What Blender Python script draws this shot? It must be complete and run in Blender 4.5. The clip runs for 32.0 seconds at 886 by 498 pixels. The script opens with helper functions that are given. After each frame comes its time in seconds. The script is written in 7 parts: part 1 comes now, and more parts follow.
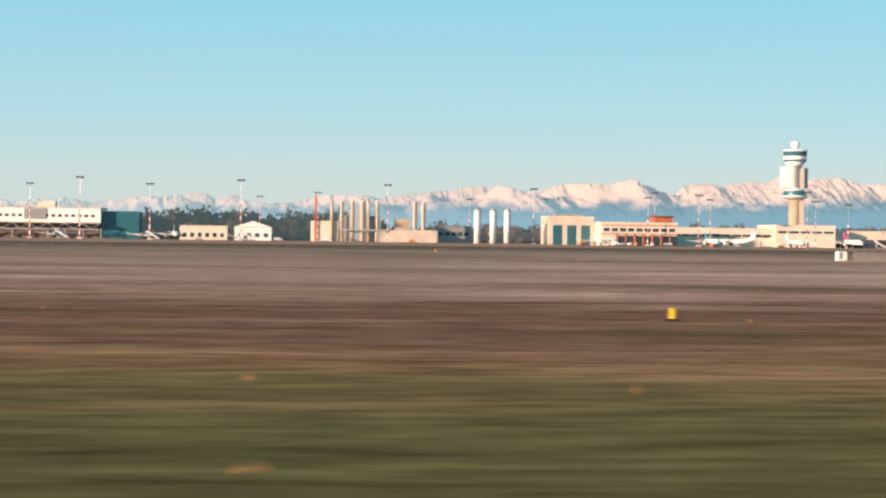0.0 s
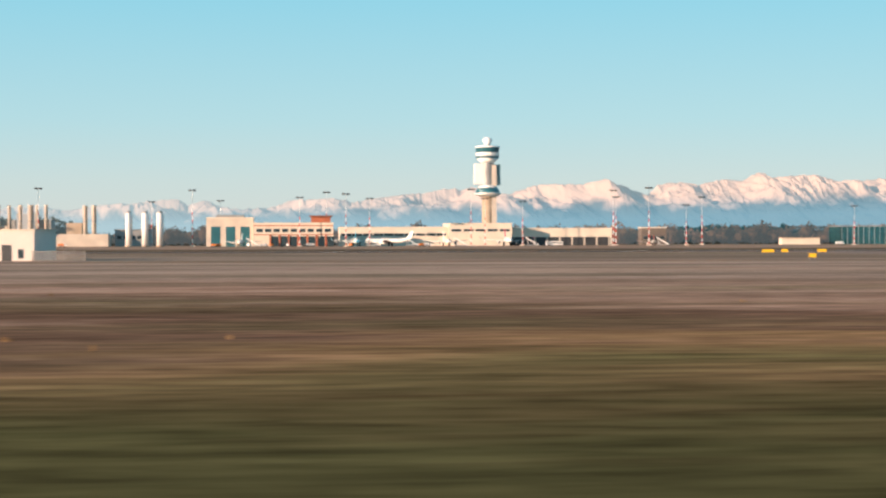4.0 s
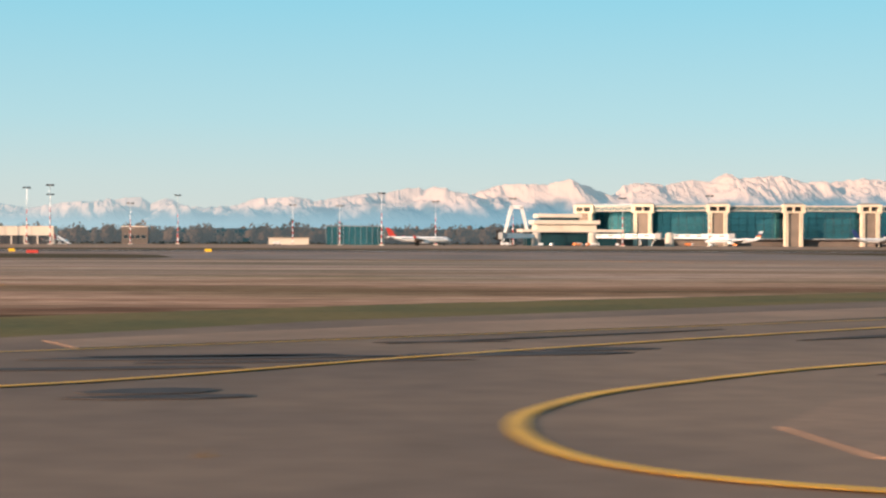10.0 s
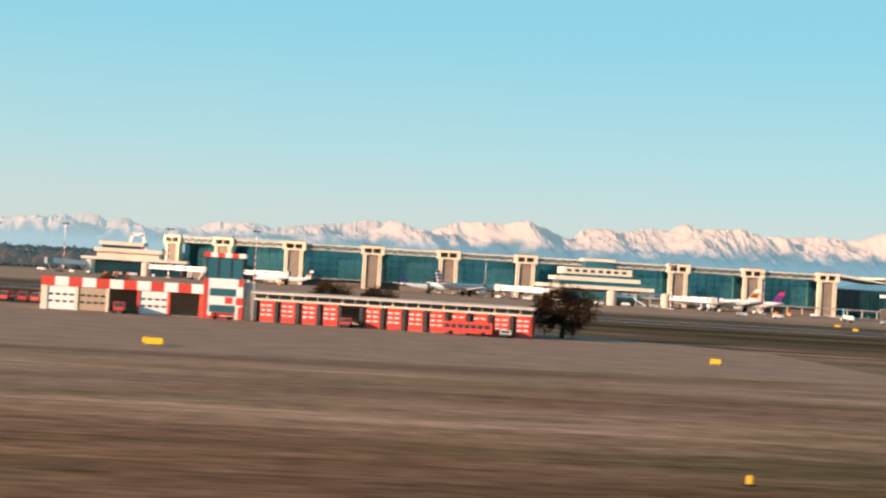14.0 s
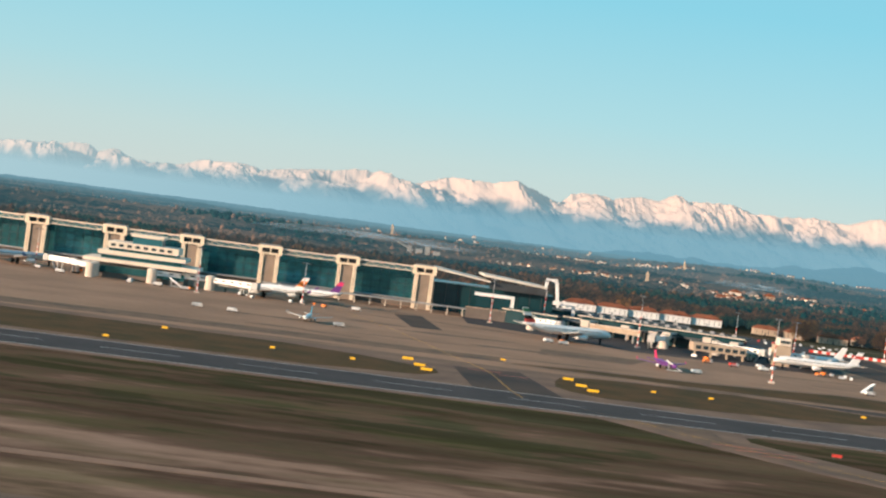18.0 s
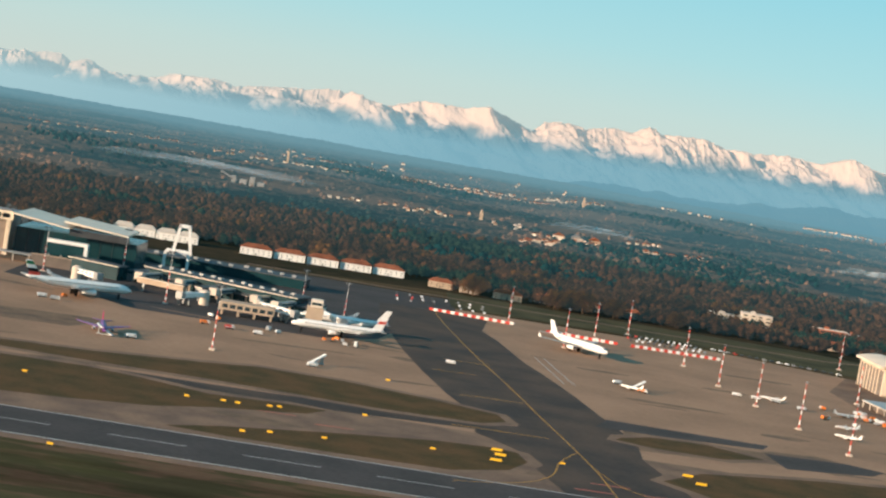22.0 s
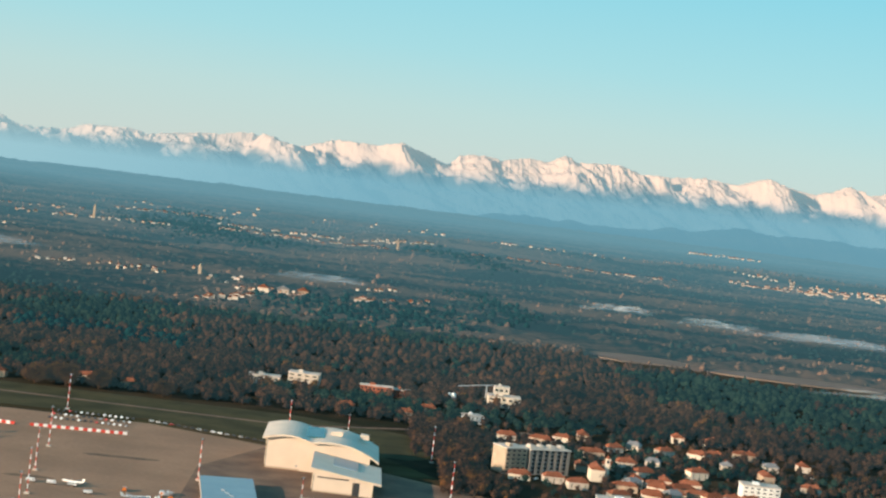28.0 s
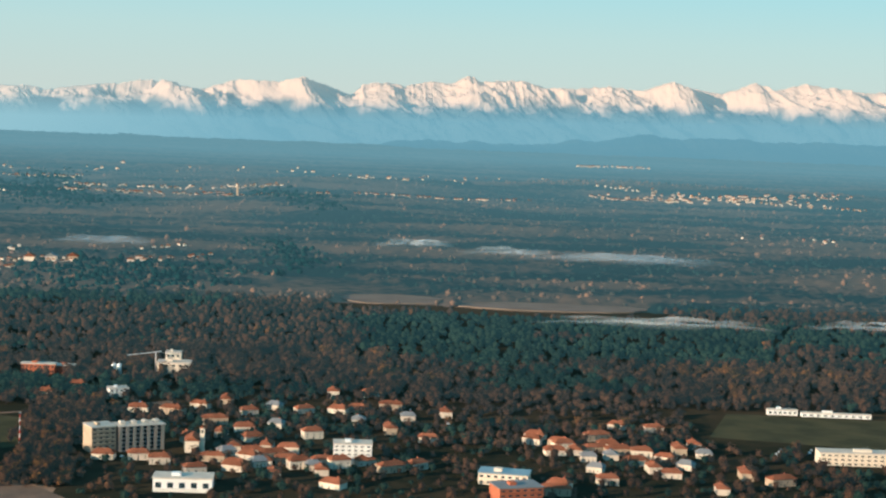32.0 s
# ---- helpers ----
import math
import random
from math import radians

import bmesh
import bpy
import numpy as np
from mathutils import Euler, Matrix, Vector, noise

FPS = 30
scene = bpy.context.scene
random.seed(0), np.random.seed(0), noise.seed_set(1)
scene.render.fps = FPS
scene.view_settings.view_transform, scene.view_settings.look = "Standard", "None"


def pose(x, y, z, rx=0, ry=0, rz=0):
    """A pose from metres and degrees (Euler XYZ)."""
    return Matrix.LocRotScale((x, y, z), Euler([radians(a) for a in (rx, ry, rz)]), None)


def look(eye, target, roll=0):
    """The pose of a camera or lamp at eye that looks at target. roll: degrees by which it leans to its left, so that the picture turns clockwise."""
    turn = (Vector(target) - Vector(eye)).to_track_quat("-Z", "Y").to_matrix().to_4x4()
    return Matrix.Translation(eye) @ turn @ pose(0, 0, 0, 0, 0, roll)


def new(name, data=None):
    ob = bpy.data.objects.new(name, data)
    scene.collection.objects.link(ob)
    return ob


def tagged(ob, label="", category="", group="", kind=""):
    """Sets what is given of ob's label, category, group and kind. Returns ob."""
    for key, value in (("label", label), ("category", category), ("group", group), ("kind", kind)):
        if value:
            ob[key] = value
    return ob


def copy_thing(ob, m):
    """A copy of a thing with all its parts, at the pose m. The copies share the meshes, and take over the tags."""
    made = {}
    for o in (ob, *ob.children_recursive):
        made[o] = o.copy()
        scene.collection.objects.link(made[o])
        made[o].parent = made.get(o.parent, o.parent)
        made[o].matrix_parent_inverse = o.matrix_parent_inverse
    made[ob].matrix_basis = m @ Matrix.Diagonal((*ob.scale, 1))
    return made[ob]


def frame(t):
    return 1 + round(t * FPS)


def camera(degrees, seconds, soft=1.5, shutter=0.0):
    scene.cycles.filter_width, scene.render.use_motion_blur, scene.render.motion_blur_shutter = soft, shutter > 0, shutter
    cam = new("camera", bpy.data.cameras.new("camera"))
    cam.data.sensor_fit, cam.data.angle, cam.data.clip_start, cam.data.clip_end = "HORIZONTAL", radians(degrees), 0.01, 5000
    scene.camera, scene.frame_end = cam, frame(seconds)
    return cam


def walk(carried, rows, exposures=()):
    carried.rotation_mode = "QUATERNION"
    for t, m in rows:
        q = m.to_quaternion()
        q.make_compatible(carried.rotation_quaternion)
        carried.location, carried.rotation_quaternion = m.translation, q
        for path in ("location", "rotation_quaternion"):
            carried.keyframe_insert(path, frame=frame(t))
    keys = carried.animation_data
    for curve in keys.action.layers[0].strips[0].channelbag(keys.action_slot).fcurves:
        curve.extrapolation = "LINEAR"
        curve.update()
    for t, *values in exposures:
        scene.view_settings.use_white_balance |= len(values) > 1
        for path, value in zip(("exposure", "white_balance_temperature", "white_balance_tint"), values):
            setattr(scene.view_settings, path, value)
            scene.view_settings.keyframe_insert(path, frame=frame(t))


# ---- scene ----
cam = camera(29.29, 32.0, soft=2.3, shutter=0.18)
PATH = [
    (0, (0.000, -0.104, 2.162), 6.0835, -0.4176, 0.7411),
    (0.5, (13.727, -0.049, 2.161), 6.0394, -0.4019, 0.4115),
    (1, (27.692, -0.006, 2.160), 6.0286, -0.3651, -0.8599),
    (1.5, (42.065, 0.019, 2.160), 6.1278, -0.3937, -0.4845),
    (2, (56.542, 0.032, 2.160), 6.0077, -0.3185, 0.1439),
    (2.5, (71.105, 0.032, 2.160), 5.8571, -0.3169, 0.1620),
    (3, (85.711, 0.026, 2.159), 5.7358, -0.3007, -0.0424),
    (3.5, (100.473, 0.018, 2.157), 5.6554, -0.3048, -0.0496),
    (4, (115.424, 0.009, 2.155), 5.5410, -0.3240, -0.1405),
    (4.5, (130.577, 0.001, 2.152), 5.4081, -0.3463, -0.2235),
    (5, (145.941, -0.006, 2.148), 5.2721, -0.3595, -0.2071),
    (5.5, (161.531, -0.010, 2.144), 5.1485, -0.3515, 0.0004),
    (6, (177.355, -0.010, 2.140), 5.0528, -0.3102, 0.4905),
    (6.5, (193.419, -0.007, 2.136), 4.8939, -0.3284, 0.1797),
    (7, (209.704, -0.003, 2.134), 4.7096, -0.3567, -0.0729),
    (7.5, (226.197, -0.002, 2.134), 4.6514, -0.3163, 0.0797),
    (8, (242.904, -0.003, 2.137), 4.7716, -0.2972, 0.3399),
    (8.5, (259.820, -0.005, 2.144), 4.6889, -0.2583, 0.3543),
    (9, (276.912, -0.006, 2.156), 4.5735, -0.2735, 0.0796),
    (9.5, (294.165, -0.009, 2.174), 4.4390, -0.3012, 0.2406),
    (10, (311.624, -0.011, 2.197), 4.3752, -0.3401, 0.2046),
    (10.5, (329.293, -0.014, 2.227), 4.3418, -0.3118, 0.7064),
    (11, (347.160, -0.016, 2.262), 4.3178, -0.3001, 0.9920),
    (11.5, (365.191, -0.013, 2.302), 4.4583, -0.2430, 1.3529),
    (12, (383.348, 0.000, 2.745), 4.5476, -0.2057, 1.5288),
    (12.5, (401.721, 0.015, 3.270), 4.4292, -0.2162, 1.4552),
    (13, (420.252, 0.034, 3.961), 4.2951, -0.1970, 1.2988),
    (13.5, (438.914, 0.061, 4.924), 4.1771, 0.2905, 1.8865),
    (14, (457.658, 0.106, 6.293), 4.0475, 0.8571, 3.4271),
    (14.5, (476.309, 0.165, 8.029), 3.8604, 0.8910, 4.0064),
    (15, (494.894, 0.241, 10.130), 3.6994, 0.6524, 4.6167),
    (15.5, (513.401, 0.340, 12.586), 3.5564, 0.2472, 5.2295),
    (16, (531.815, 0.466, 15.385), 3.4232, -0.2186, 5.8164),
    (16.5, (550.122, 0.624, 18.516), 3.2917, -0.6390, 6.3489),
    (17, (568.308, 0.818, 21.968), 3.1537, -0.9079, 6.7985),
    (17.5, (586.360, 1.050, 25.653), 3.0052, -0.9793, 7.0928),
    (18, (604.259, 1.320, 29.468), 2.8430, -0.9137, 7.5721),
    (18.5, (622.023, 1.626, 33.364), 2.6912, -0.9203, 8.2129),
    (19, (639.707, 1.972, 37.333), 2.5422, -0.9291, 8.5604),
    (19.5, (657.364, 2.365, 41.377), 2.4242, -1.0341, 8.9358),
    (20, (675.036, 2.806, 45.499), 2.4874, -2.3164, 9.3789),
    (20.5, (692.707, 3.281, 49.595), 2.6660, -3.9767, 9.8223),
    (21, (710.364, 3.782, 53.590), 2.4193, -3.6243, 9.9623),
    (21.5, (727.992, 4.307, 57.475), 2.3289, -3.6846, 9.9315),
    (22, (745.577, 4.849, 61.279), 2.5266, -3.6819, 9.7754),
    (22.5, (763.068, 5.409, 64.985), 2.8932, -3.6679, 9.4841),
    (23, (780.454, 5.991, 68.635), 3.1915, -3.6207, 9.0314),
    (23.5, (797.718, 6.594, 72.268), 3.2747, -3.6100, 8.7357),
    (24, (814.878, 7.216, 75.894), 3.1616, -3.6072, 8.4187),
    (24.5, (831.959, 7.845, 79.504), 3.0886, -3.5727, 8.3386),
    (25, (849.002, 8.475, 83.106), 3.0776, -3.4072, 8.3853),
    (25.5, (866.038, 9.103, 86.729), 3.0266, -3.2480, 8.2738),
    (26, (883.080, 9.728, 90.378), 2.9869, -3.4585, 8.0903),
    (26.5, (900.139, 10.350, 94.026), 2.9352, -3.7697, 7.8615),
    (27, (917.222, 10.969, 97.643), 2.8482, -3.9128, 7.6143),
    (27.5, (934.339, 11.583, 101.201), 2.7028, -3.6189, 7.3756),
    (28, (951.499, 12.194, 104.672), 2.4758, -2.6191, 7.1723),
    (28.5, (968.696, 12.803, 108.055), 2.3133, -2.3840, 6.4070),
    (29, (985.928, 13.413, 111.395), 2.2331, -2.3880, 5.3010),
    (29.5, (1003.193, 14.026, 114.697), 2.4227, -2.3930, 5.1868),
    (30, (1020.482, 14.644, 117.951), 2.8734, -2.7263, 5.0478),
    (30.5, (1037.800, 15.269, 121.159), 3.0770, -3.8320, 4.6911),
    (31, (1055.157, 15.902, 124.331), 3.7147, -4.0599, 4.2293),
    (31.5, (1072.562, 16.539, 127.483), 3.6546, -4.1541, 3.3038),
    (32, (1090.000, 17.180, 130.624), 3.8554, -5.1627, 2.3253),
]


def aim(eye, yaw, pitch, roll):
    a, b = radians(yaw), radians(pitch)
    way = Vector((math.sin(a) * math.cos(b), math.cos(a) * math.cos(b), math.sin(b)))
    return look(eye, Vector(eye) + way, roll)


walk(cam, [(t, aim(eye, yaw, pitch, roll)) for t, eye, yaw, pitch, roll in PATH],
     exposures=[(0, 0.88, 6600, 11), (9, 0.88, 6600, 11), (14, 0.88, 6600, 10), (18, 0.84, 6350, 5), (24, 0.84, 6450, 1), (27, 0.84, 6250, -1), (30, 0.84, 6050, -3), (32, 0.84, 6050, -3)])

# ---- world, sun ----
SUN_AZ = 240.0
SUN_EL = 12.5
world = bpy.data.worlds.new("sky")
scene.world = world
world.use_nodes = True
wn = world.node_tree.nodes
wl = world.node_tree.links
sky = wn.new("ShaderNodeTexSky")
sky.sky_type = "NISHITA"
sky.sun_disc = False
sky.sun_elevation = radians(SUN_EL)
sky.sun_rotation = radians(SUN_AZ)
sky.air_density, sky.dust_density, sky.ozone_density = 1.0, 0.3, 2.0
# winter haze: the sky pales towards the horizon
coord = wn.new("ShaderNodeTexCoord")
axes = wn.new("ShaderNodeSeparateXYZ")
wl.new(coord.outputs["Generated"], axes.inputs[0])
haze = wn.new("ShaderNodeValToRGB")
for i, (at, c) in enumerate(((0.0, (0.66, 0.70, 0.68)), (0.035, (0.58, 0.72, 0.73)), (0.07, (0.45, 0.72, 0.79)), (0.14, (0.285, 0.67, 0.82)), (0.32, (0.18, 0.55, 0.77)), (1.0, (0.11, 0.32, 0.54)))):
    e = haze.color_ramp.elements[i] if i < 2 else haze.color_ramp.elements.new(at)
    e.position, e.color = at, (*c, 1)
wl.new(axes.outputs["Z"], haze.inputs[0])
raw = wn.new("ShaderNodeMixRGB")
raw.blend_type = "MULTIPLY"
raw.inputs[0].default_value = 1.0
raw.inputs[2].default_value = (0.11, 0.11, 0.11, 1)
wl.new(sky.outputs[0], raw.inputs[1])
both = wn.new("ShaderNodeMixRGB")
both.inputs[0].default_value = 0.9
wl.new(raw.outputs[0], both.inputs[1])
wl.new(haze.outputs[0], both.inputs[2])
wl.new(both.outputs[0], wn["Background"].inputs[0])
wn["Background"].inputs[1].default_value = 0.56

lamp = bpy.data.lights.new("sun", "SUN")
lamp.energy = 5.0
lamp.angle = radians(0.6)
lamp.color = (1.0, 0.70, 0.51)
sun = new("sun", lamp)
a, b = radians(SUN_AZ), radians(SUN_EL)
sun_way = Vector((math.sin(a) * math.cos(b), math.cos(a) * math.cos(b), math.sin(b)))
sun.matrix_world = look(sun_way * 100, (0, 0, 0))


# ---- materials ----
def mat(name, color, rough=0.7, metal=0.0, vary=0.12, scale=3.0, grain=30.0, bump=0.0, second=None, by_object=0.0, by_island=0.0):
    m = bpy.data.materials.new(name)
    m.use_nodes = True
    n, l = m.node_tree.nodes, m.node_tree.links
    p = n["Principled BSDF"]
    p.inputs["Roughness"].default_value = rough
    p.inputs["Metallic"].default_value = metal
    p.inputs["Specular IOR Level"].default_value = 0.5 if rough < 0.5 else 0.25 if rough < 0.8 else 0.05
    geo = n.new("ShaderNodeNewGeometry")
    big = n.new("ShaderNodeTexNoise")
    big.inputs["Scale"].default_value = 1.0 / scale
    big.inputs["Detail"].default_value = 4
    fine = n.new("ShaderNodeTexNoise")
    fine.inputs["Scale"].default_value = grain / scale
    fine.inputs["Detail"].default_value = 2
    for t in (big, fine):
        l.new(geo.outputs["Position"], t.inputs["Vector"])
    c1 = (*color, 1)
    c2 = (*(second or [c * (1 - 2.2 * vary) for c in color]), 1)
    ramp = n.new("ShaderNodeValToRGB")
    ramp.color_ramp.elements[0].position, ramp.color_ramp.elements[1].position = 0.36, 0.64
    ramp.color_ramp.elements[0].color, ramp.color_ramp.elements[1].color = c2, c1
    l.new(big.outputs["Fac"], ramp.inputs[0])
    hsv = n.new("ShaderNodeHueSaturation")
    l.new(ramp.outputs[0], hsv.inputs["Color"])
    add = n.new("ShaderNodeMapRange")
    add.inputs[3].default_value, add.inputs[4].default_value = 1 - vary * 1.6, 1 + vary * 1.6
    l.new(fine.outputs["Fac"], add.inputs[0])
    last = add.outputs[0]
    if by_object or by_island:
        rnd = n.new("ShaderNodeMapRange")
        amount = by_object or by_island
        rnd.inputs[3].default_value, rnd.inputs[4].default_value = 1 - amount, 1 + amount
        if by_object:
            info = n.new("ShaderNodeObjectInfo")
            l.new(info.outputs["Random"], rnd.inputs[0])
        else:
            l.new(geo.outputs["Random Per Island"], rnd.inputs[0])
        mul = n.new("ShaderNodeMath")
        mul.operation = "MULTIPLY"
        l.new(last, mul.inputs[0])
        l.new(rnd.outputs[0], mul.inputs[1])
        last = mul.outputs[0]
    l.new(last, hsv.inputs["Value"])
    l.new(hsv.outputs[0], p.inputs["Base Color"])
    if bump:
        bn = n.new("ShaderNodeBump")
        bn.inputs["Strength"].default_value = bump
        l.new(fine.outputs["Fac"], bn.inputs["Height"])
        l.new(bn.outputs[0], p.inputs["Normal"])
    return m


def crowns(name, colors, vary=0.35, air=(300.0, 3000.0), tone=(0.044, 0.10, 0.118)):
    """Leaf crowns: one of several colours for each tree, with distance haze painted in as emission."""
    m = bpy.data.materials.new(name)
    m.use_nodes = True
    n, l = m.node_tree.nodes, m.node_tree.links
    p = n["Principled BSDF"]
    p.inputs["Roughness"].default_value = 0.9
    p.inputs["Specular IOR Level"].default_value = 0.0
    geo = n.new("ShaderNodeNewGeometry")
    ramp = n.new("ShaderNodeValToRGB")
    ramp.color_ramp.interpolation = "LINEAR"
    els = ramp.color_ramp.elements
    for i, c in enumerate(colors):
        e = els[i] if i < 2 else els.new(0.5)
        e.position = i / max(1, len(colors) - 1)
        e.color = (*c, 1)
    tint = n.new("ShaderNodeTexNoise")
    tint.inputs["Scale"].default_value = 0.16
    tint.inputs["Detail"].default_value = 3
    l.new(geo.outputs["Position"], tint.inputs["Vector"])
    spread = n.new("ShaderNodeMapRange")
    spread.inputs[1].default_value, spread.inputs[2].default_value = 0.28, 0.72
    l.new(tint.outputs["Fac"], spread.inputs[0])
    l.new(spread.outputs[0], ramp.inputs[0])
    fine = n.new("ShaderNodeTexNoise")
    fine.inputs["Scale"].default_value = 1.3
    fine.inputs["Detail"].default_value = 4
    l.new(geo.outputs["Position"], fine.inputs["Vector"])
    rng = n.new("ShaderNodeMapRange")
    rng.inputs[1].default_value, rng.inputs[2].default_value = 0.3, 0.7
    rng.inputs[3].default_value, rng.inputs[4].default_value = 1 - vary, 1 + vary
    l.new(fine.outputs["Fac"], rng.inputs[0])
    stand = n.new("ShaderNodeTexNoise")
    stand.inputs["Scale"].default_value = 0.022
    stand.inputs["Detail"].default_value = 4
    l.new(geo.outputs["Position"], stand.inputs["Vector"])
    sr = n.new("ShaderNodeMapRange")
    sr.inputs[1].default_value, sr.inputs[2].default_value = 0.35, 0.65
    sr.inputs[3].default_value, sr.inputs[4].default_value = 0.6, 1.45
    l.new(stand.outputs["Fac"], sr.inputs[0])
    mm = n.new("ShaderNodeMath"); mm.operation = "MULTIPLY"
    l.new(rng.outputs[0], mm.inputs[0])
    l.new(sr.outputs[0], mm.inputs[1])
    hsv = n.new("ShaderNodeHueSaturation")
    l.new(ramp.outputs[0], hsv.inputs["Color"])
    l.new(mm.outputs[0], hsv.inputs["Value"])
    l.new(hsv.outputs[0], p.inputs["Base Color"])
    bn = n.new("ShaderNodeBump")
    bn.inputs["Strength"].default_value = 0.8
    bn.inputs["Distance"].default_value = 0.6
    l.new(fine.outputs["Fac"], bn.inputs["Height"])
    l.new(bn.outputs[0], p.inputs["Normal"])
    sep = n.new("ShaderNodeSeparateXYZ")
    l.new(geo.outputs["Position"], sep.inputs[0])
    # aerial haze painted as emission that grows with distance
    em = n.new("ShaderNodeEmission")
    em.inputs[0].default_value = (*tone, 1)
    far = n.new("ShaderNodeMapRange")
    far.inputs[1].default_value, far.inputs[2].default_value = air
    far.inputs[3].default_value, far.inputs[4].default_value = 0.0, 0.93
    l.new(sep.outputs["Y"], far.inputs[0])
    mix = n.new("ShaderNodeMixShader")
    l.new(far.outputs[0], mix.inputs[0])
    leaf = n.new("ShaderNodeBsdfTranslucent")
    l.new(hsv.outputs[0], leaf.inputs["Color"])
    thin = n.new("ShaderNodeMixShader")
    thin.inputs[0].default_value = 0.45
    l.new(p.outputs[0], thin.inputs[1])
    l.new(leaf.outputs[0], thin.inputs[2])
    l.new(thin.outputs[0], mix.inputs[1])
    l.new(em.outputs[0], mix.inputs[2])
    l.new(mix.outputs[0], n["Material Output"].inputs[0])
    return m


def band_ground(name):
    """Airfield grass: mown bands along the runway, dry and green, with long streaks and tufts."""
    m = bpy.data.materials.new(name)
    m.use_nodes = True
    n, l = m.node_tree.nodes, m.node_tree.links
    p = n["Principled BSDF"]
    p.inputs["Roughness"].default_value = 0.95
    p.inputs["Specular IOR Level"].default_value = 0.0
    geo = n.new("ShaderNodeNewGeometry")
    sep = n.new("ShaderNodeSeparateXYZ")
    l.new(geo.outputs["Position"], sep.inputs[0])

    def noise_of(sx, sy, detail):
        mp = n.new("ShaderNodeMapping")
        mp.inputs["Scale"].default_value = (sx, sy, 1)
        l.new(geo.outputs["Position"], mp.inputs[0])
        t = n.new("ShaderNodeTexNoise")
        t.inputs["Scale"].default_value = 1.0
        t.inputs["Detail"].default_value = detail
        l.new(mp.outputs[0], t.inputs["Vector"])
        return t.outputs["Fac"]

    wide = noise_of(0.022, 0.045, 5)
    close = noise_of(0.07, 0.22, 5)
    wob = n.new("ShaderNodeMixRGB")
    wob.inputs[0].default_value = 0.4
    l.new(wide, wob.inputs[1])
    l.new(close, wob.inputs[2])
    wob = wob.outputs[0]
    # distance from the runway, bent by the wobble, on a log scale
    shift = n.new("ShaderNodeMath"); shift.operation = "MULTIPLY_ADD"
    shift.inputs[1].default_value, shift.inputs[2].default_value = 3.6, -1.8
    l.new(wob, shift.inputs[0])
    mx = n.new("ShaderNodeMath"); mx.operation = "MAXIMUM"; mx.inputs[1].default_value = 4.0
    l.new(sep.outputs["Y"], mx.inputs[0])
    lg = n.new("ShaderNodeMath"); lg.operation = "LOGARITHM"; lg.inputs[1].default_value = 2.0
    l.new(mx.outputs[0], lg.inputs[0])
    ad = n.new("ShaderNodeMath"); ad.operation = "ADD"
    l.new(lg.outputs[0], ad.inputs[0])
    l.new(shift.outputs[0], ad.inputs[1])
    rg = n.new("ShaderNodeMapRange")
    rg.inputs[1].default_value, rg.inputs[2].default_value = 3.0, 9.5
    l.new(ad.outputs[0], rg.inputs[0])
    def bands(stops):
        ramp = n.new("ShaderNodeValToRGB")
        els = ramp.color_ramp.elements
        for i, (at, c) in enumerate(stops):
            e = els[i] if i < 2 else els.new(at)
            e.position, e.color = at, (*c, 1)
        l.new(rg.outputs[0], ramp.inputs[0])
        return ramp.outputs[0]

    outer = [(0.60, (0.29, 0.182, 0.128)), (0.675, (0.20, 0.124, 0.084)), (0.705, (0.12, 0.072, 0.049)), (0.735, (0.10, 0.072, 0.043)), (0.76, (0.11, 0.066, 0.043)), (0.785, (0.06, 0.053, 0.028)), (0.82, (0.055, 0.048, 0.026)), (1.0, (0.09, 0.064, 0.037))]
    pale = [(0.60, (0.36, 0.24, 0.175)), (0.70, (0.29, 0.205, 0.15)), (0.84, (0.23, 0.165, 0.115)), (1.0, (0.14, 0.1, 0.066))]
    south = bands([(0.0, (0.102, 0.072, 0.025)), (0.19, (0.116, 0.078, 0.029)), (0.245, (0.185, 0.098, 0.039)), (0.29, (0.29, 0.13, 0.054)), (0.32, (0.12, 0.062, 0.038)), (0.39, (0.115, 0.06, 0.038)), (0.43, (0.31, 0.165, 0.105)), (0.52, (0.36, 0.215, 0.14)), *pale])
    north = bands([(0.0, (0.085, 0.05, 0.025)), (0.22, (0.12, 0.059, 0.031)), (0.28, (0.165, 0.073, 0.038)), (0.35, (0.145, 0.076, 0.043)), (0.42, (0.22, 0.117, 0.068)), (0.52, (0.29, 0.168, 0.108)), *outer])
    start = bands([(0.0, (0.108, 0.09, 0.036)), (0.19, (0.115, 0.097, 0.04)), (0.255, (0.19, 0.125, 0.058)), (0.31, (0.26, 0.145, 0.075)), (0.345, (0.19, 0.105, 0.066)), (0.40, (0.17, 0.094, 0.06)), (0.44, (0.32, 0.19, 0.13)), (0.52, (0.37, 0.24, 0.172)), *pale])
    green = n.new("ShaderNodeMapRange")
    green.inputs[1].default_value, green.inputs[2].default_value = 95.0, 215.0
    l.new(sep.outputs["X"], green.inputs[0])
    near_south = n.new("ShaderNodeMixRGB")
    l.new(green.outputs[0], near_south.inputs[0])
    l.new(start, near_south.inputs[1])
    l.new(south, near_south.inputs[2])
    along = n.new("ShaderNodeMapRange")
    along.inputs[1].default_value, along.inputs[2].default_value = 345.0, 405.0
    l.new(sep.outputs["X"], along.inputs[0])
    ramp = n.new("ShaderNodeMixRGB")
    l.new(along.outputs[0], ramp.inputs[0])
    l.new(near_south.outputs[0], ramp.inputs[1])
    l.new(north, ramp.inputs[2])
    patch = noise_of(0.03, 0.075, 5)
    pm = n.new("ShaderNodeMapRange")
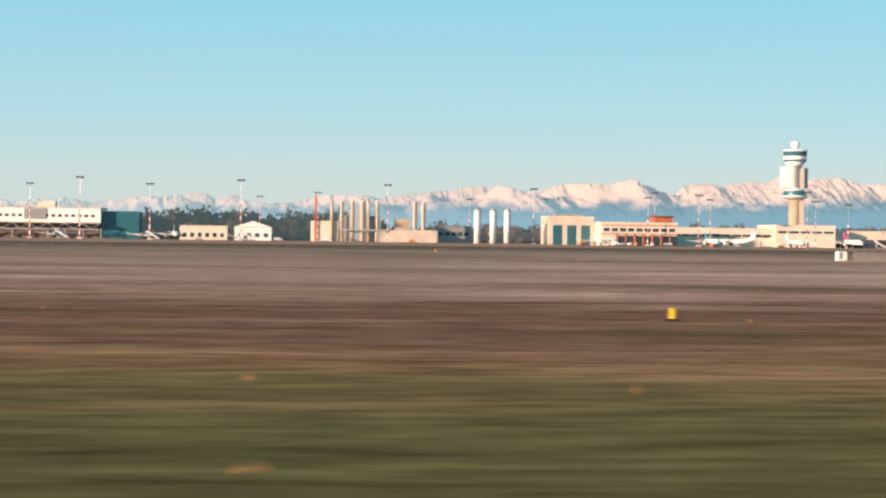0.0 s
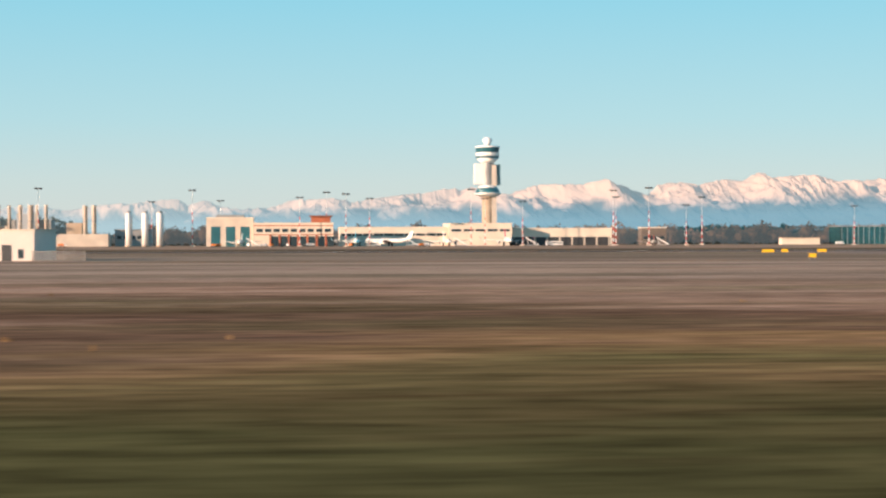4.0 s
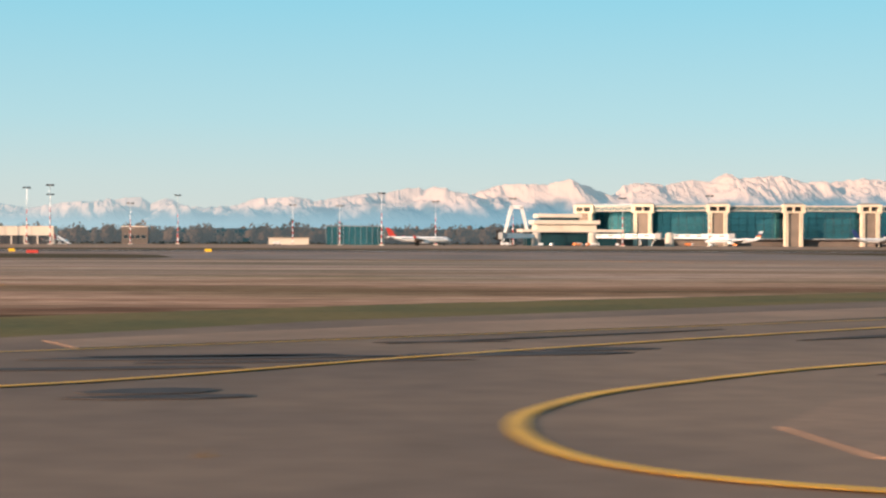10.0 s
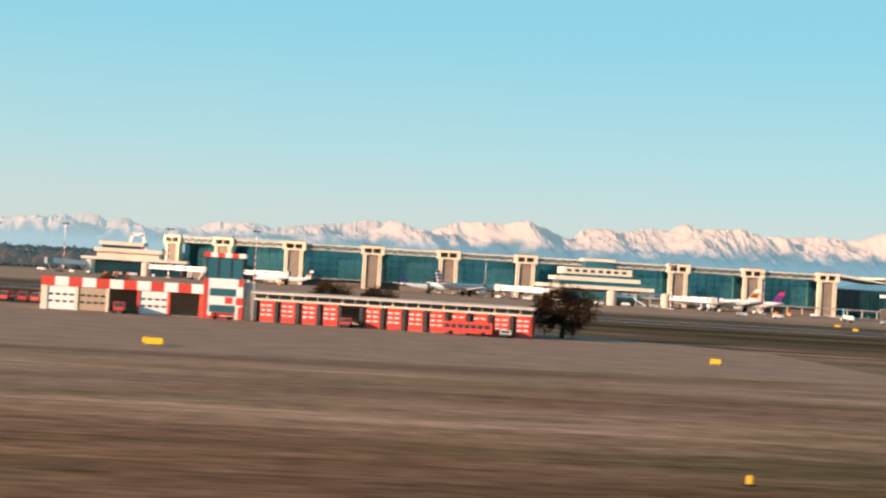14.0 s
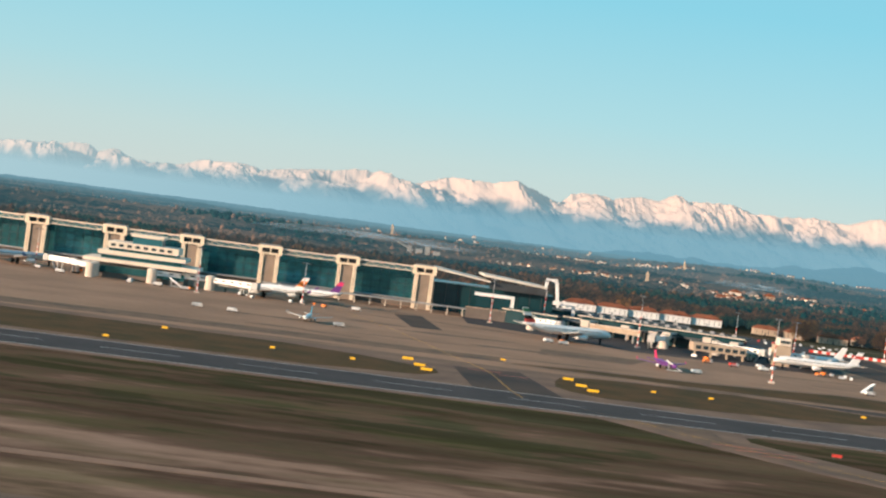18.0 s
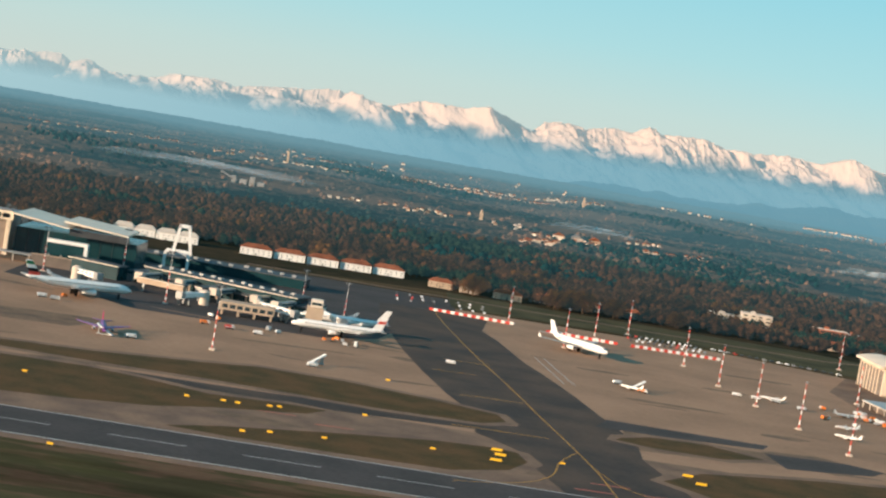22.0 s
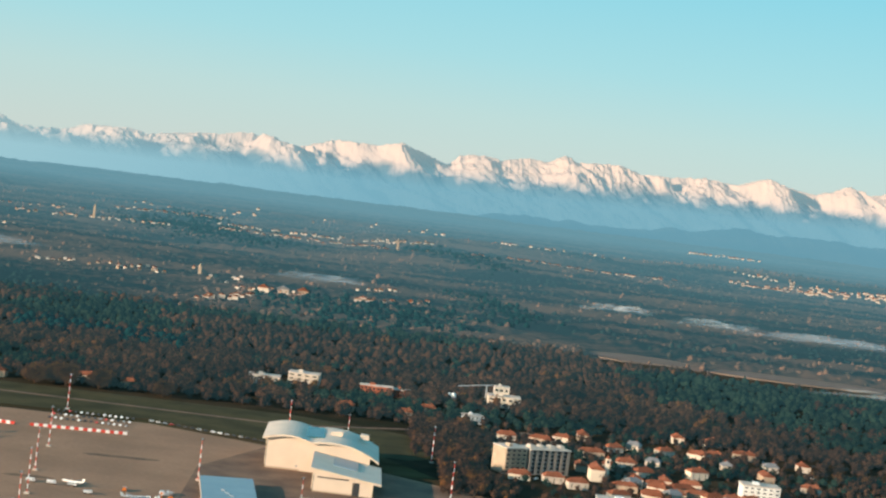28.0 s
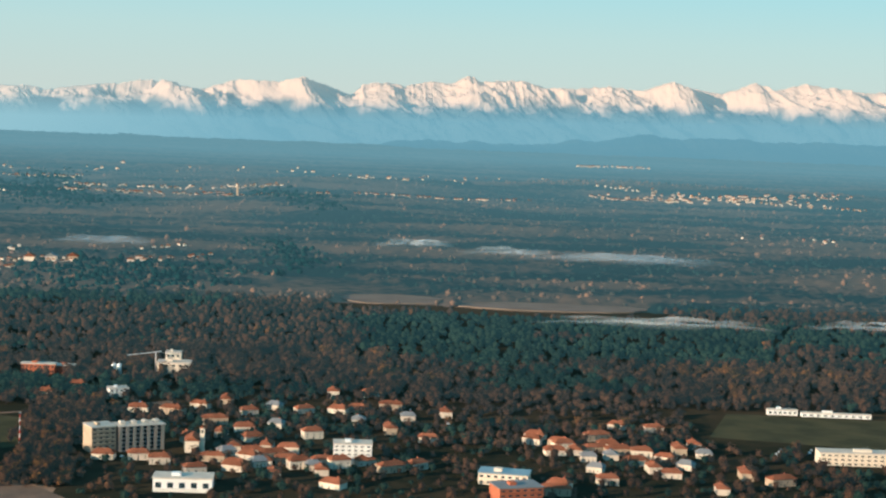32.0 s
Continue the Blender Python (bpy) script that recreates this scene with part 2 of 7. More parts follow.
    pm.inputs[1].default_value, pm.inputs[2].default_value = 0.5, 0.68
    pm.inputs[3].default_value, pm.inputs[4].default_value = 0.0, 0.55
    l.new(patch, pm.inputs[0])
    mossy = n.new("ShaderNodeMixRGB")
    l.new(pm.outputs[0], mossy.inputs[0])
    l.new(ramp.outputs[0], mossy.inputs[1])
    mossy.inputs[2].default_value = (0.075, 0.07, 0.028, 1)
    ramp = mossy
    streak = noise_of(0.07, 0.5, 7)
    tuft = noise_of(0.5, 1.6, 6)
    m1 = n.new("ShaderNodeMapRange")
    m1.inputs[1].default_value, m1.inputs[2].default_value = 0.3, 0.7
    m1.inputs[3].default_value, m1.inputs[4].default_value = 0.72, 1.3
    l.new(streak, m1.inputs[0])
    m2 = n.new("ShaderNodeMapRange")
    m2.inputs[1].default_value, m2.inputs[2].default_value = 0.3, 0.7
    m2.inputs[3].default_value, m2.inputs[4].default_value = 0.62, 1.38
    l.new(tuft, m2.inputs[0])
    sweep = n.new("ShaderNodeMapRange")
    sweep.inputs[1].default_value, sweep.inputs[2].default_value = 0.32, 0.68
    sweep.inputs[3].default_value, sweep.inputs[4].default_value = 0.66, 1.36
    l.new(noise_of(0.009, 0.075, 5), sweep.inputs[0])
    long_ = n.new("ShaderNodeMath"); long_.operation = "MULTIPLY"
    l.new(sweep.outputs[0], long_.inputs[0])
    l.new(m1.outputs[0], long_.inputs[1])
    mm = n.new("ShaderNodeMath"); mm.operation = "MULTIPLY"
    l.new(long_.outputs[0], mm.inputs[0])
    l.new(m2.outputs[0], mm.inputs[1])
    # the tufts and streaks are those of the mown strip by the runway
    mown = n.new("ShaderNodeMapRange")
    mown.inputs[1].default_value, mown.inputs[2].default_value = 70.0, 170.0
    mown.inputs[3].default_value, mown.inputs[4].default_value = 0.0, 0.75
    l.new(sep.outputs["Y"], mown.inputs[0])
    even = n.new("ShaderNodeMixRGB")
    l.new(mown.outputs[0], even.inputs[0])
    l.new(mm.outputs[0], even.inputs[1])
    l.new(sweep.outputs[0], even.inputs[2])
    hsv = n.new("ShaderNodeHueSaturation")
    l.new(ramp.outputs[0], hsv.inputs["Color"])
    l.new(even.outputs[0], hsv.inputs["Value"])
    l.new(hsv.outputs[0], p.inputs["Base Color"])
    return m


def distance_mat(name, near, far, y0, y1, haze, scale=8.0):
    """Far country, a backdrop: woods that go over into blue haze, painted as emission, with distance."""
    m = bpy.data.materials.new(name)
    m.use_nodes = True
    n, l = m.node_tree.nodes, m.node_tree.links
    p = n["Principled BSDF"]
    out = n["Material Output"]
    p.inputs["Roughness"].default_value = 1.0
    p.inputs["Specular IOR Level"].default_value = 0.0
    geo = n.new("ShaderNodeNewGeometry")
    sep = n.new("ShaderNodeSeparateXYZ")
    l.new(geo.outputs["Position"], sep.inputs[0])
    t = n.new("ShaderNodeTexNoise")
    t.inputs["Scale"].default_value = 1.0 / scale
    t.inputs["Detail"].default_value = 5
    l.new(geo.outputs["Position"], t.inputs["Vector"])
    big = n.new("ShaderNodeTexNoise")
    big.inputs["Scale"].default_value = 0.007
    big.inputs["Detail"].default_value = 3
    flat = n.new("ShaderNodeMapping")
    flat.inputs["Scale"].default_value = (0.7, 1.9, 1.0)
    l.new(geo.outputs["Position"], flat.inputs[0])
    l.new(flat.outputs[0], big.inputs["Vector"])
    mixn = n.new("ShaderNodeMixRGB")
    mixn.inputs[0].default_value = 0.72
    l.new(t.outputs["Fac"], mixn.inputs[1])
    l.new(big.outputs["Fac"], mixn.inputs[2])
    ramp = n.new("ShaderNodeValToRGB")
    ramp.color_ramp.elements[0].position, ramp.color_ramp.elements[1].position = 0.45, 0.57
    ramp.color_ramp.elements[0].color, ramp.color_ramp.elements[1].color = (*near, 1), (*far, 1)
    l.new(mixn.outputs[0], ramp.inputs[0])
    l.new(ramp.outputs[0], p.inputs["Base Color"])
    # painted haze: blue emission replaces the surface from y0 to y1
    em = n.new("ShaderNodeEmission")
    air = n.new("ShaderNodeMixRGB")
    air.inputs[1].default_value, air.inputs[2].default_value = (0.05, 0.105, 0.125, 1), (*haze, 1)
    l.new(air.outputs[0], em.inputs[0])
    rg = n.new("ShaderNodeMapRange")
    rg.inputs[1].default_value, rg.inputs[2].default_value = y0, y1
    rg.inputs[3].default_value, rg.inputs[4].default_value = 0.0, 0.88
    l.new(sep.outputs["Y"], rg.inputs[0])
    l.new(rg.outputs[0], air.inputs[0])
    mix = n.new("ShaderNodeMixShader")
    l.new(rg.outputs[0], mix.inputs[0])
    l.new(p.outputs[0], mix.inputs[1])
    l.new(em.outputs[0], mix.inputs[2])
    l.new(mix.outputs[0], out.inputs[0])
    return m


def mountain_mat():
    """Snow and rock, far off; painted emission gives the plain's blue haze, thicker towards the foot."""
    m = bpy.data.materials.new("far_mountains")
    m.use_nodes = True
    n, l = m.node_tree.nodes, m.node_tree.links
    p = n["Principled BSDF"]
    out = n["Material Output"]
    p.inputs["Roughness"].default_value = 0.9
    p.inputs["Specular IOR Level"].default_value = 0.0
    geo = n.new("ShaderNodeNewGeometry")
    sep = n.new("ShaderNodeSeparateXYZ")
    l.new(geo.outputs["Position"], sep.inputs[0])
    t = n.new("ShaderNodeTexNoise")
    t.inputs["Scale"].default_value = 0.014
    t.inputs["Detail"].default_value = 7
    l.new(geo.outputs["Position"], t.inputs["Vector"])
    k = n.new("ShaderNodeMath"); k.operation = "MULTIPLY_ADD"
    k.inputs[1].default_value = 125.0
    l.new(t.outputs["Fac"], k.inputs[0])
    low = n.new("ShaderNodeMapRange")
    low.inputs[1].default_value, low.inputs[2].default_value = -600.0, 2300.0
    low.inputs[3].default_value, low.inputs[4].default_value = 56.0, -14.0
    l.new(sep.outputs["X"], low.inputs[0])
    base = n.new("ShaderNodeMath"); base.operation = "ADD"
    l.new(sep.outputs["Z"], base.inputs[0])
    l.new(low.outputs[0], base.inputs[1])
    l.new(base.outputs[0], k.inputs[2])
    rg = n.new("ShaderNodeMapRange")
    rg.inputs[1].default_value, rg.inputs[2].default_value = 160.0, 186.0
    l.new(k.outputs[0], rg.inputs[0])
    col = n.new("ShaderNodeMixRGB")
    col.inputs[1].default_value, col.inputs[2].default_value = (0.09, 0.12, 0.14, 1), (0.63, 0.46, 0.375, 1)
    l.new(rg.outputs[0], col.inputs[0])
    l.new(col.outputs[0], p.inputs["Base Color"])
    # distance haze is painted as emission: pale at the crest, blue below
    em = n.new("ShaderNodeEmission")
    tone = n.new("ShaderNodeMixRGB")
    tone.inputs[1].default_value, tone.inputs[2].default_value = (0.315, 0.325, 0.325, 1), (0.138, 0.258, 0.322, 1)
    # the painted haze is thicker and paler over the low southern end
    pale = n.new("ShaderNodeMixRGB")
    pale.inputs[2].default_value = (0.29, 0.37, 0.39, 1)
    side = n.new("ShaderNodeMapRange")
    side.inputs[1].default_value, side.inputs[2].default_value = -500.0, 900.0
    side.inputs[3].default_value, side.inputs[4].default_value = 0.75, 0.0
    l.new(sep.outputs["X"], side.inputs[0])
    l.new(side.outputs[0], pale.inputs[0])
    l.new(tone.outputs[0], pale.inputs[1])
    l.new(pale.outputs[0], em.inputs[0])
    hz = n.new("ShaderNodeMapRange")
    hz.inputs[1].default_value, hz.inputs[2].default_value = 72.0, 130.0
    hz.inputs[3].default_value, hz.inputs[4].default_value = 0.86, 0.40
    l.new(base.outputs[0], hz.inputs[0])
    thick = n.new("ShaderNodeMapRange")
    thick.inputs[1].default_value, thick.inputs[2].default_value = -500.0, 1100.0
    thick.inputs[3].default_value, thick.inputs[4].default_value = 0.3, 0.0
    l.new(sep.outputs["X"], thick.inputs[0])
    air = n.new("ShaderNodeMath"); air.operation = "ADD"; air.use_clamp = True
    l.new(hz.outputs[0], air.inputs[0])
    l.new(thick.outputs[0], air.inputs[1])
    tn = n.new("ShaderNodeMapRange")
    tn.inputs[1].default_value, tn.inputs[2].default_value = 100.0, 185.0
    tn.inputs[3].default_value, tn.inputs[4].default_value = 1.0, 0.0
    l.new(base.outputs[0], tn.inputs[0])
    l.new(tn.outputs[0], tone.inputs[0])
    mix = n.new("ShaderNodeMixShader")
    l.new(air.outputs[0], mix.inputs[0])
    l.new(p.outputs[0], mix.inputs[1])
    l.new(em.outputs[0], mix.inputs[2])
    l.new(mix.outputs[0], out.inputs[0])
    return m


def mist_mat():
    m = bpy.data.materials.new("mist")
    m.use_nodes = True
    n, l = m.node_tree.nodes, m.node_tree.links
    out = n["Material Output"]
    p = n["Principled BSDF"]
    p.inputs["Base Color"].default_value = (0.75, 0.8, 0.82, 1)
    p.inputs["Roughness"].default_value = 1.0
    tr = n.new("ShaderNodeBsdfTransparent")
    tex = n.new("ShaderNodeTexCoord")
    gr = n.new("ShaderNodeTexGradient")
    gr.gradient_type = "SPHERICAL"
    mp = n.new("ShaderNodeMapping")
    l.new(tex.outputs["Object"], mp.inputs[0])
    l.new(mp.outputs[0], gr.inputs[0])
    no = n.new("ShaderNodeTexNoise")
    no.inputs["Scale"].default_value = 3.5
    no.inputs["Detail"].default_value = 5
    l.new(tex.outputs["Object"], no.inputs["Vector"])
    mu = n.new("ShaderNodeMath"); mu.operation = "MULTIPLY"
    l.new(gr.outputs["Fac"], mu.inputs[0])
    l.new(no.outputs["Fac"], mu.inputs[1])
    rg = n.new("ShaderNodeMapRange")
    rg.inputs[1].default_value, rg.inputs[2].default_value = 0.06, 0.6
    rg.inputs[3].default_value, rg.inputs[4].default_value = 0.0, 0.34
    l.new(mu.outputs[0], rg.inputs[0])
    mix = n.new("ShaderNodeMixShader")
    l.new(rg.outputs[0], mix.inputs[0])
    l.new(tr.outputs[0], mix.inputs[1])
    l.new(p.outputs[0], mix.inputs[2])
    l.new(mix.outputs[0], out.inputs[0])
    return m


GRASS = band_ground("airfield_grass")
ASPHALT = mat("asphalt", (0.078, 0.066, 0.062), 0.85, vary=0.16, scale=14, grain=12, second=(0.06, 0.053, 0.05))
WORN = mat("worn_asphalt", (0.235, 0.148, 0.10), 0.85, vary=0.14, scale=9, grain=10, second=(0.155, 0.102, 0.075))
GREY_TAXI = mat("grey_taxiway", (0.28, 0.192, 0.148), 0.85, vary=0.14, scale=12, grain=10, second=(0.18, 0.132, 0.108))
PALE_PAVING = mat("pale_patched_asphalt", (0.32, 0.192, 0.125), 0.85, vary=0.12, scale=4, grain=10, second=(0.24, 0.148, 0.10))
CONCRETE = mat("apron_concrete", (0.355, 0.212, 0.134), 0.85, vary=0.1, scale=24, grain=16, second=(0.275, 0.166, 0.106))
ROOF_DARK = mat("dark_roof_sheet", (0.07, 0.08, 0.085), 0.7, vary=0.12, scale=5)
TARMAC = mat("apron_tarmac", (0.10, 0.071, 0.054), 0.85, vary=0.14, scale=18, grain=14, second=(0.058, 0.048, 0.043))
STAINED = mat("stained_concrete", (0.215, 0.136, 0.088), 0.85, vary=0.16, scale=7, grain=12, second=(0.13, 0.092, 0.066))
PLASTER = mat("pale_plaster", (0.62, 0.55, 0.50), 0.8, vary=0.05, scale=4)
ISLAND = mat("island_grass", (0.115, 0.066, 0.031), 0.95, vary=0.18, scale=9, grain=12, second=(0.07, 0.052, 0.024))
VERGE = mat("verge_grass", (0.17, 0.115, 0.045), 0.95, vary=0.2, scale=5, grain=14, second=(0.11, 0.092, 0.038))
DRY = mat("dry_grass", (0.27, 0.165, 0.08), 0.95, vary=0.15, scale=2, by_island=0.35)
YELLOW = mat("yellow_paint", (0.72, 0.33, 0.02), 0.6, vary=0.1, scale=2)
WHITE_LINE = mat("white_paint_line", (0.55, 0.52, 0.48), 0.7, vary=0.12, scale=3)
RED_LINE = mat("red_paint_line", (0.5, 0.13, 0.08), 0.7, vary=0.1, scale=3)
WHITE = mat("white_paint", (0.80, 0.78, 0.74), 0.45, vary=0.03, scale=4)
PORTAL = mat("cream_concrete", (0.80, 0.66, 0.49), 0.75, vary=0.05, scale=4)
CREAM = mat("cream_render", (0.72, 0.62, 0.50), 0.75, vary=0.05, scale=5)
PALE = mat("pale_concrete", (0.60, 0.52, 0.43), 0.8, vary=0.07, scale=4, second=(0.5, 0.43, 0.36))
TAN = mat("tan_concrete", (0.45, 0.35, 0.26), 0.8, vary=0.08, scale=4)
BRICK = mat("red_brick", (0.42, 0.14, 0.08), 0.85, vary=0.1, scale=3)
ROOF_RED = mat("red_roof_tiles", (0.27, 0.10, 0.056), 0.85, vary=0.14, scale=4, by_object=0.15)
ROOF_GREY = mat("grey_roof", (0.22, 0.22, 0.22), 0.7, vary=0.08, scale=4)
ROOF_LIGHT = mat("blue_green_roof_light", (0.03, 0.12, 0.15), 0.25, vary=0.1)
CLADDING = mat("cream_cladding", (0.68, 0.56, 0.44), 0.55, vary=0.04, scale=6)
DOOR_GREY = mat("grey_door_panel", (0.17, 0.15, 0.13), 0.6, vary=0.08, scale=2)
ROOF_BLUE = mat("blue_grey_roof", (0.24, 0.30, 0.33), 0.35, vary=0.07, scale=6, second=(0.2, 0.26, 0.3))
DARK = mat("dark_frame", (0.05, 0.055, 0.06), 0.6, vary=0.1)
STONE_PANEL = mat("tan_brown_panel", (0.26, 0.2, 0.155), 0.7, vary=0.08)
PANEL = mat("brown_panel", (0.16, 0.13, 0.11), 0.6, vary=0.08)
GLASS = mat("teal_glass_wall", (0.075, 0.28, 0.32), 0.12, metal=0.8, vary=0.2, scale=12, grain=8, second=(0.05, 0.19, 0.22))
WINDOW = mat("window_glass", (0.03, 0.05, 0.06), 0.15, vary=0.1)
GREY = mat("grey_metal", (0.33, 0.33, 0.32), 0.5, metal=0.3, vary=0.06)
STEEL = mat("pale_steel", (0.55, 0.55, 0.54), 0.4, metal=0.5, vary=0.05)
FENCE = mat("fence_mesh", (0.26, 0.24, 0.22), 0.7, vary=0.12)
RED = mat("red_paint", (0.58, 0.055, 0.035), 0.45, vary=0.05)
ORANGE = mat("orange_paint", (0.75, 0.2, 0.03), 0.5, vary=0.06)
SIGN = mat("yellow_sign", (0.85, 0.50, 0.03), 0.5, vary=0.03)
BAY = mat("grey_plaster_bay", (0.32, 0.28, 0.24), 0.8, vary=0.06)
DARK_HALL = mat("dark_hall_glass", (0.010, 0.042, 0.05), 0.25, vary=0.1, scale=4)
ROSE = mat("faded_red_paint", (0.70, 0.24, 0.19), 0.5, vary=0.06)
SLATE = mat("blue_grey_cladding", (0.13, 0.23, 0.26), 0.5, vary=0.06, scale=3)
TEAL = mat("teal_cladding", (0.025, 0.12, 0.15), 0.3, vary=0.08, scale=3)
NAVY = mat("navy_paint", (0.03, 0.05, 0.16), 0.4, vary=0.05)
PURPLE = mat("purple_paint", (0.13, 0.03, 0.19), 0.4, vary=0.05)
PINK = mat("magenta_paint", (0.6, 0.03, 0.12), 0.4, vary=0.05)
GREEN = mat("green_paint", (0.01, 0.15, 0.06), 0.4, vary=0.05)
AQUA = mat("aqua_paint", (0.12, 0.45, 0.6), 0.4, vary=0.05)
BLACK = mat("black_rubber", (0.02, 0.02, 0.02), 0.8, vary=0.05)
BARK = mat("bark", (0.09, 0.065, 0.045), 0.9, vary=0.15, scale=0.6)
# floor and far woods carry the painted blue haze
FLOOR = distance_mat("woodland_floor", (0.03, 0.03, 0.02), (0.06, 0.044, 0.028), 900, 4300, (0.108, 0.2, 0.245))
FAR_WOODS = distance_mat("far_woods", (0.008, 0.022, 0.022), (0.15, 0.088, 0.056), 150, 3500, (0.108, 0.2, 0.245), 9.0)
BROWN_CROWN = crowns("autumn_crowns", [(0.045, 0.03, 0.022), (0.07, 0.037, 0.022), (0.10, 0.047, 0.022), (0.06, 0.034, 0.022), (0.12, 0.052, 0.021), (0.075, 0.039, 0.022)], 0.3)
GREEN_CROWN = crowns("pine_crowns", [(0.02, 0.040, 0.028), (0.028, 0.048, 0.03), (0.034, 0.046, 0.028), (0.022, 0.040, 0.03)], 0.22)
# belt and grove: haze painted into greyed base colours and emission
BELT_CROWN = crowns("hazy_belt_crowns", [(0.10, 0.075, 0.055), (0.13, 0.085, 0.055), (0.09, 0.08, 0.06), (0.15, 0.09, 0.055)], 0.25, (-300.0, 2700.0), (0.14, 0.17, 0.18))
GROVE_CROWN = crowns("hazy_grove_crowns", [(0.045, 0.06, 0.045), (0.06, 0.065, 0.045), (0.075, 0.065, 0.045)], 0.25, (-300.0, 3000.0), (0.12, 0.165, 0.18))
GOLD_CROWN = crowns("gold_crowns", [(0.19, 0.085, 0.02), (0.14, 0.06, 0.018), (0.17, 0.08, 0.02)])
# far crowns and foothills get their blue from painted haze
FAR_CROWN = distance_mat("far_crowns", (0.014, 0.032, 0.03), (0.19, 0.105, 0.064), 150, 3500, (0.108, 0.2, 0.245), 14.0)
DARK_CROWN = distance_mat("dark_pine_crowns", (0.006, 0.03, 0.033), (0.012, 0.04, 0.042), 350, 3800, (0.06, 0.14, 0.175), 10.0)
HILL = distance_mat("hazed_foothills", (0.03, 0.06, 0.05), (0.07, 0.085, 0.06), 1500, 4150, (0.112, 0.222, 0.288), 60.0)
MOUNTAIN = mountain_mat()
MIST = mist_mat()
FIELD = mat("pale_field", (0.21, 0.165, 0.135), 0.9, vary=0.1, scale=30)
PITCH = mat("meadow", (0.085, 0.07, 0.035), 0.95, vary=0.16, scale=16, second=(0.05, 0.046, 0.024))


# ---- mesh helpers ----
class Geo:
    """Vertices and faces of one part."""

    def __init__(self):
        self.v, self.f = [], []

    def box(self, x0, y0, z0, x1, y1, z1):
        k = len(self.v)
        self.v += [(x, y, z) for z in (z0, z1) for y in (y0, y1) for x in (x0, x1)]
        self.f += [tuple(k + i for i in q) for q in ((0, 2, 3, 1), (4, 5, 7, 6), (0, 1, 5, 4), (2, 6, 7, 3), (0, 4, 6, 2), (1, 3, 7, 5))]
        return self

    def prism(self, pts, z0, z1):
        """A plan, anticlockwise, raised from z0 to z1."""
        k, n = len(self.v), len(pts)
        self.v += [(x, y, z0) for x, y in pts] + [(x, y, z1) for x, y in pts]
        self.f += [tuple(range(k + n - 1, k - 1, -1)), tuple(range(k + n, k + 2 * n))]
        self.f += [(k + i, k + (i + 1) % n, k + n + (i + 1) % n, k + n + i) for i in range(n)]
        return self

    def side(self, pts, y0, y1):
        """An outline in x and z, given anticlockwise from the front, from y0 back to y1."""
        k, n = len(self.v), len(pts)
        self.v += [(x, y0, z) for x, z in pts] + [(x, y1, z) for x, z in pts]
        self.f += [tuple(range(k, k + n)), tuple(range(k + 2 * n - 1, k + n - 1, -1))]
        self.f += [(k + (i + 1) % n, k + i, k + n + i, k + n + (i + 1) % n) for i in range(n)]
        return self

    def rings(self, rings):
        """A skin over rings of equal length, closed at both ends."""
        k, n = len(self.v), len(rings[0])
        for r in rings:
            self.v += [tuple(p) for p in r]
        for j in range(len(rings) - 1):
            for i in range(n):
                self.f.append((k + j * n + i, k + j * n + (i + 1) % n, k + (j + 1) * n + (i + 1) % n, k + (j + 1) * n + i))
        self.f.append(tuple(range(k + n - 1, k - 1, -1)))
        m = k + (len(rings) - 1) * n
        self.f.append(tuple(range(m, m + n)))
        return self

    def turned(self, x, y, profile, n=16):
        """A turned shape about an upright axis: (radius, height) from the bottom up."""
        return self.rings([[(x + r * math.cos(2 * math.pi * i / n), y + r * math.sin(2 * math.pi * i / n), z) for i in range(n)] for r, z in profile])

    def tube(self, p, q, r, n=6, r2=None):
        p, q = Vector(p), Vector(q)
        w = (q - p).normalized()
        u = w.orthogonal().normalized()
        s = w.cross(u)
        ring = lambda c, rad: [c + (u * math.cos(2 * math.pi * i / n) + s * math.sin(2 * math.pi * i / n)) * rad for i in range(n)]
        return self.rings([ring(p, r), ring(q, r if r2 is None else r2)])

    def mesh(self, name, material, smooth=False):
        me = bpy.data.meshes.new(name)
        me.from_pydata(self.v, [], self.f)
        me.materials.append(material)
        if smooth:
            me.polygons.foreach_set("use_smooth", [True] * len(me.polygons))
        me.update()
        return me


def part(name, geo, material, parent=None, label="", smooth=False):
    ob = new(name, geo.mesh(name, material, smooth))
    if parent:
        ob.parent = parent
    return tagged(ob, label)


def thing(name, x, y, z, label, category, group="", rz=0.0):
    ob = new(name)
    ob.matrix_basis = pose(x, y, z, 0, 0, rz)
    return tagged(ob, label, category, group)


def structure(name, geo, material, label, category, smooth=False):
    ob = new(name, geo.mesh(name, material, smooth))
    return tagged(ob, label, category, kind="structure")


def stuff(name, me, label, category):
    return tagged(new(name, me), label, category, kind="stuff")


def sheet(pts, z):
    """A flat sheet with a small thickness."""
    return Geo().prism(pts, z - 0.02, z)


# ---- the ground ----
def runway_y(x):
    """The second runway's centre line."""
    return 299.6 + 0.0265 * (x - 606.0)


structure("ground", Geo().prism([(-3200, -700), (4800, -700), (4800, 4950), (-3200, 4950)], -3.0, 0.0), GRASS, "airfield grass in dry and green mown bands", "ground")
structure("ground_woodland", sheet([(-700, 640), (640, 650), (780, 690), (935, 668), (1000, 560), (1010, 430), (1500, 430), (3400, 640), (3400, 4900), (-1800, 4900), (-1800, 640)], 0.02), FLOOR, "dark leaf-covered woodland floor", "ground")
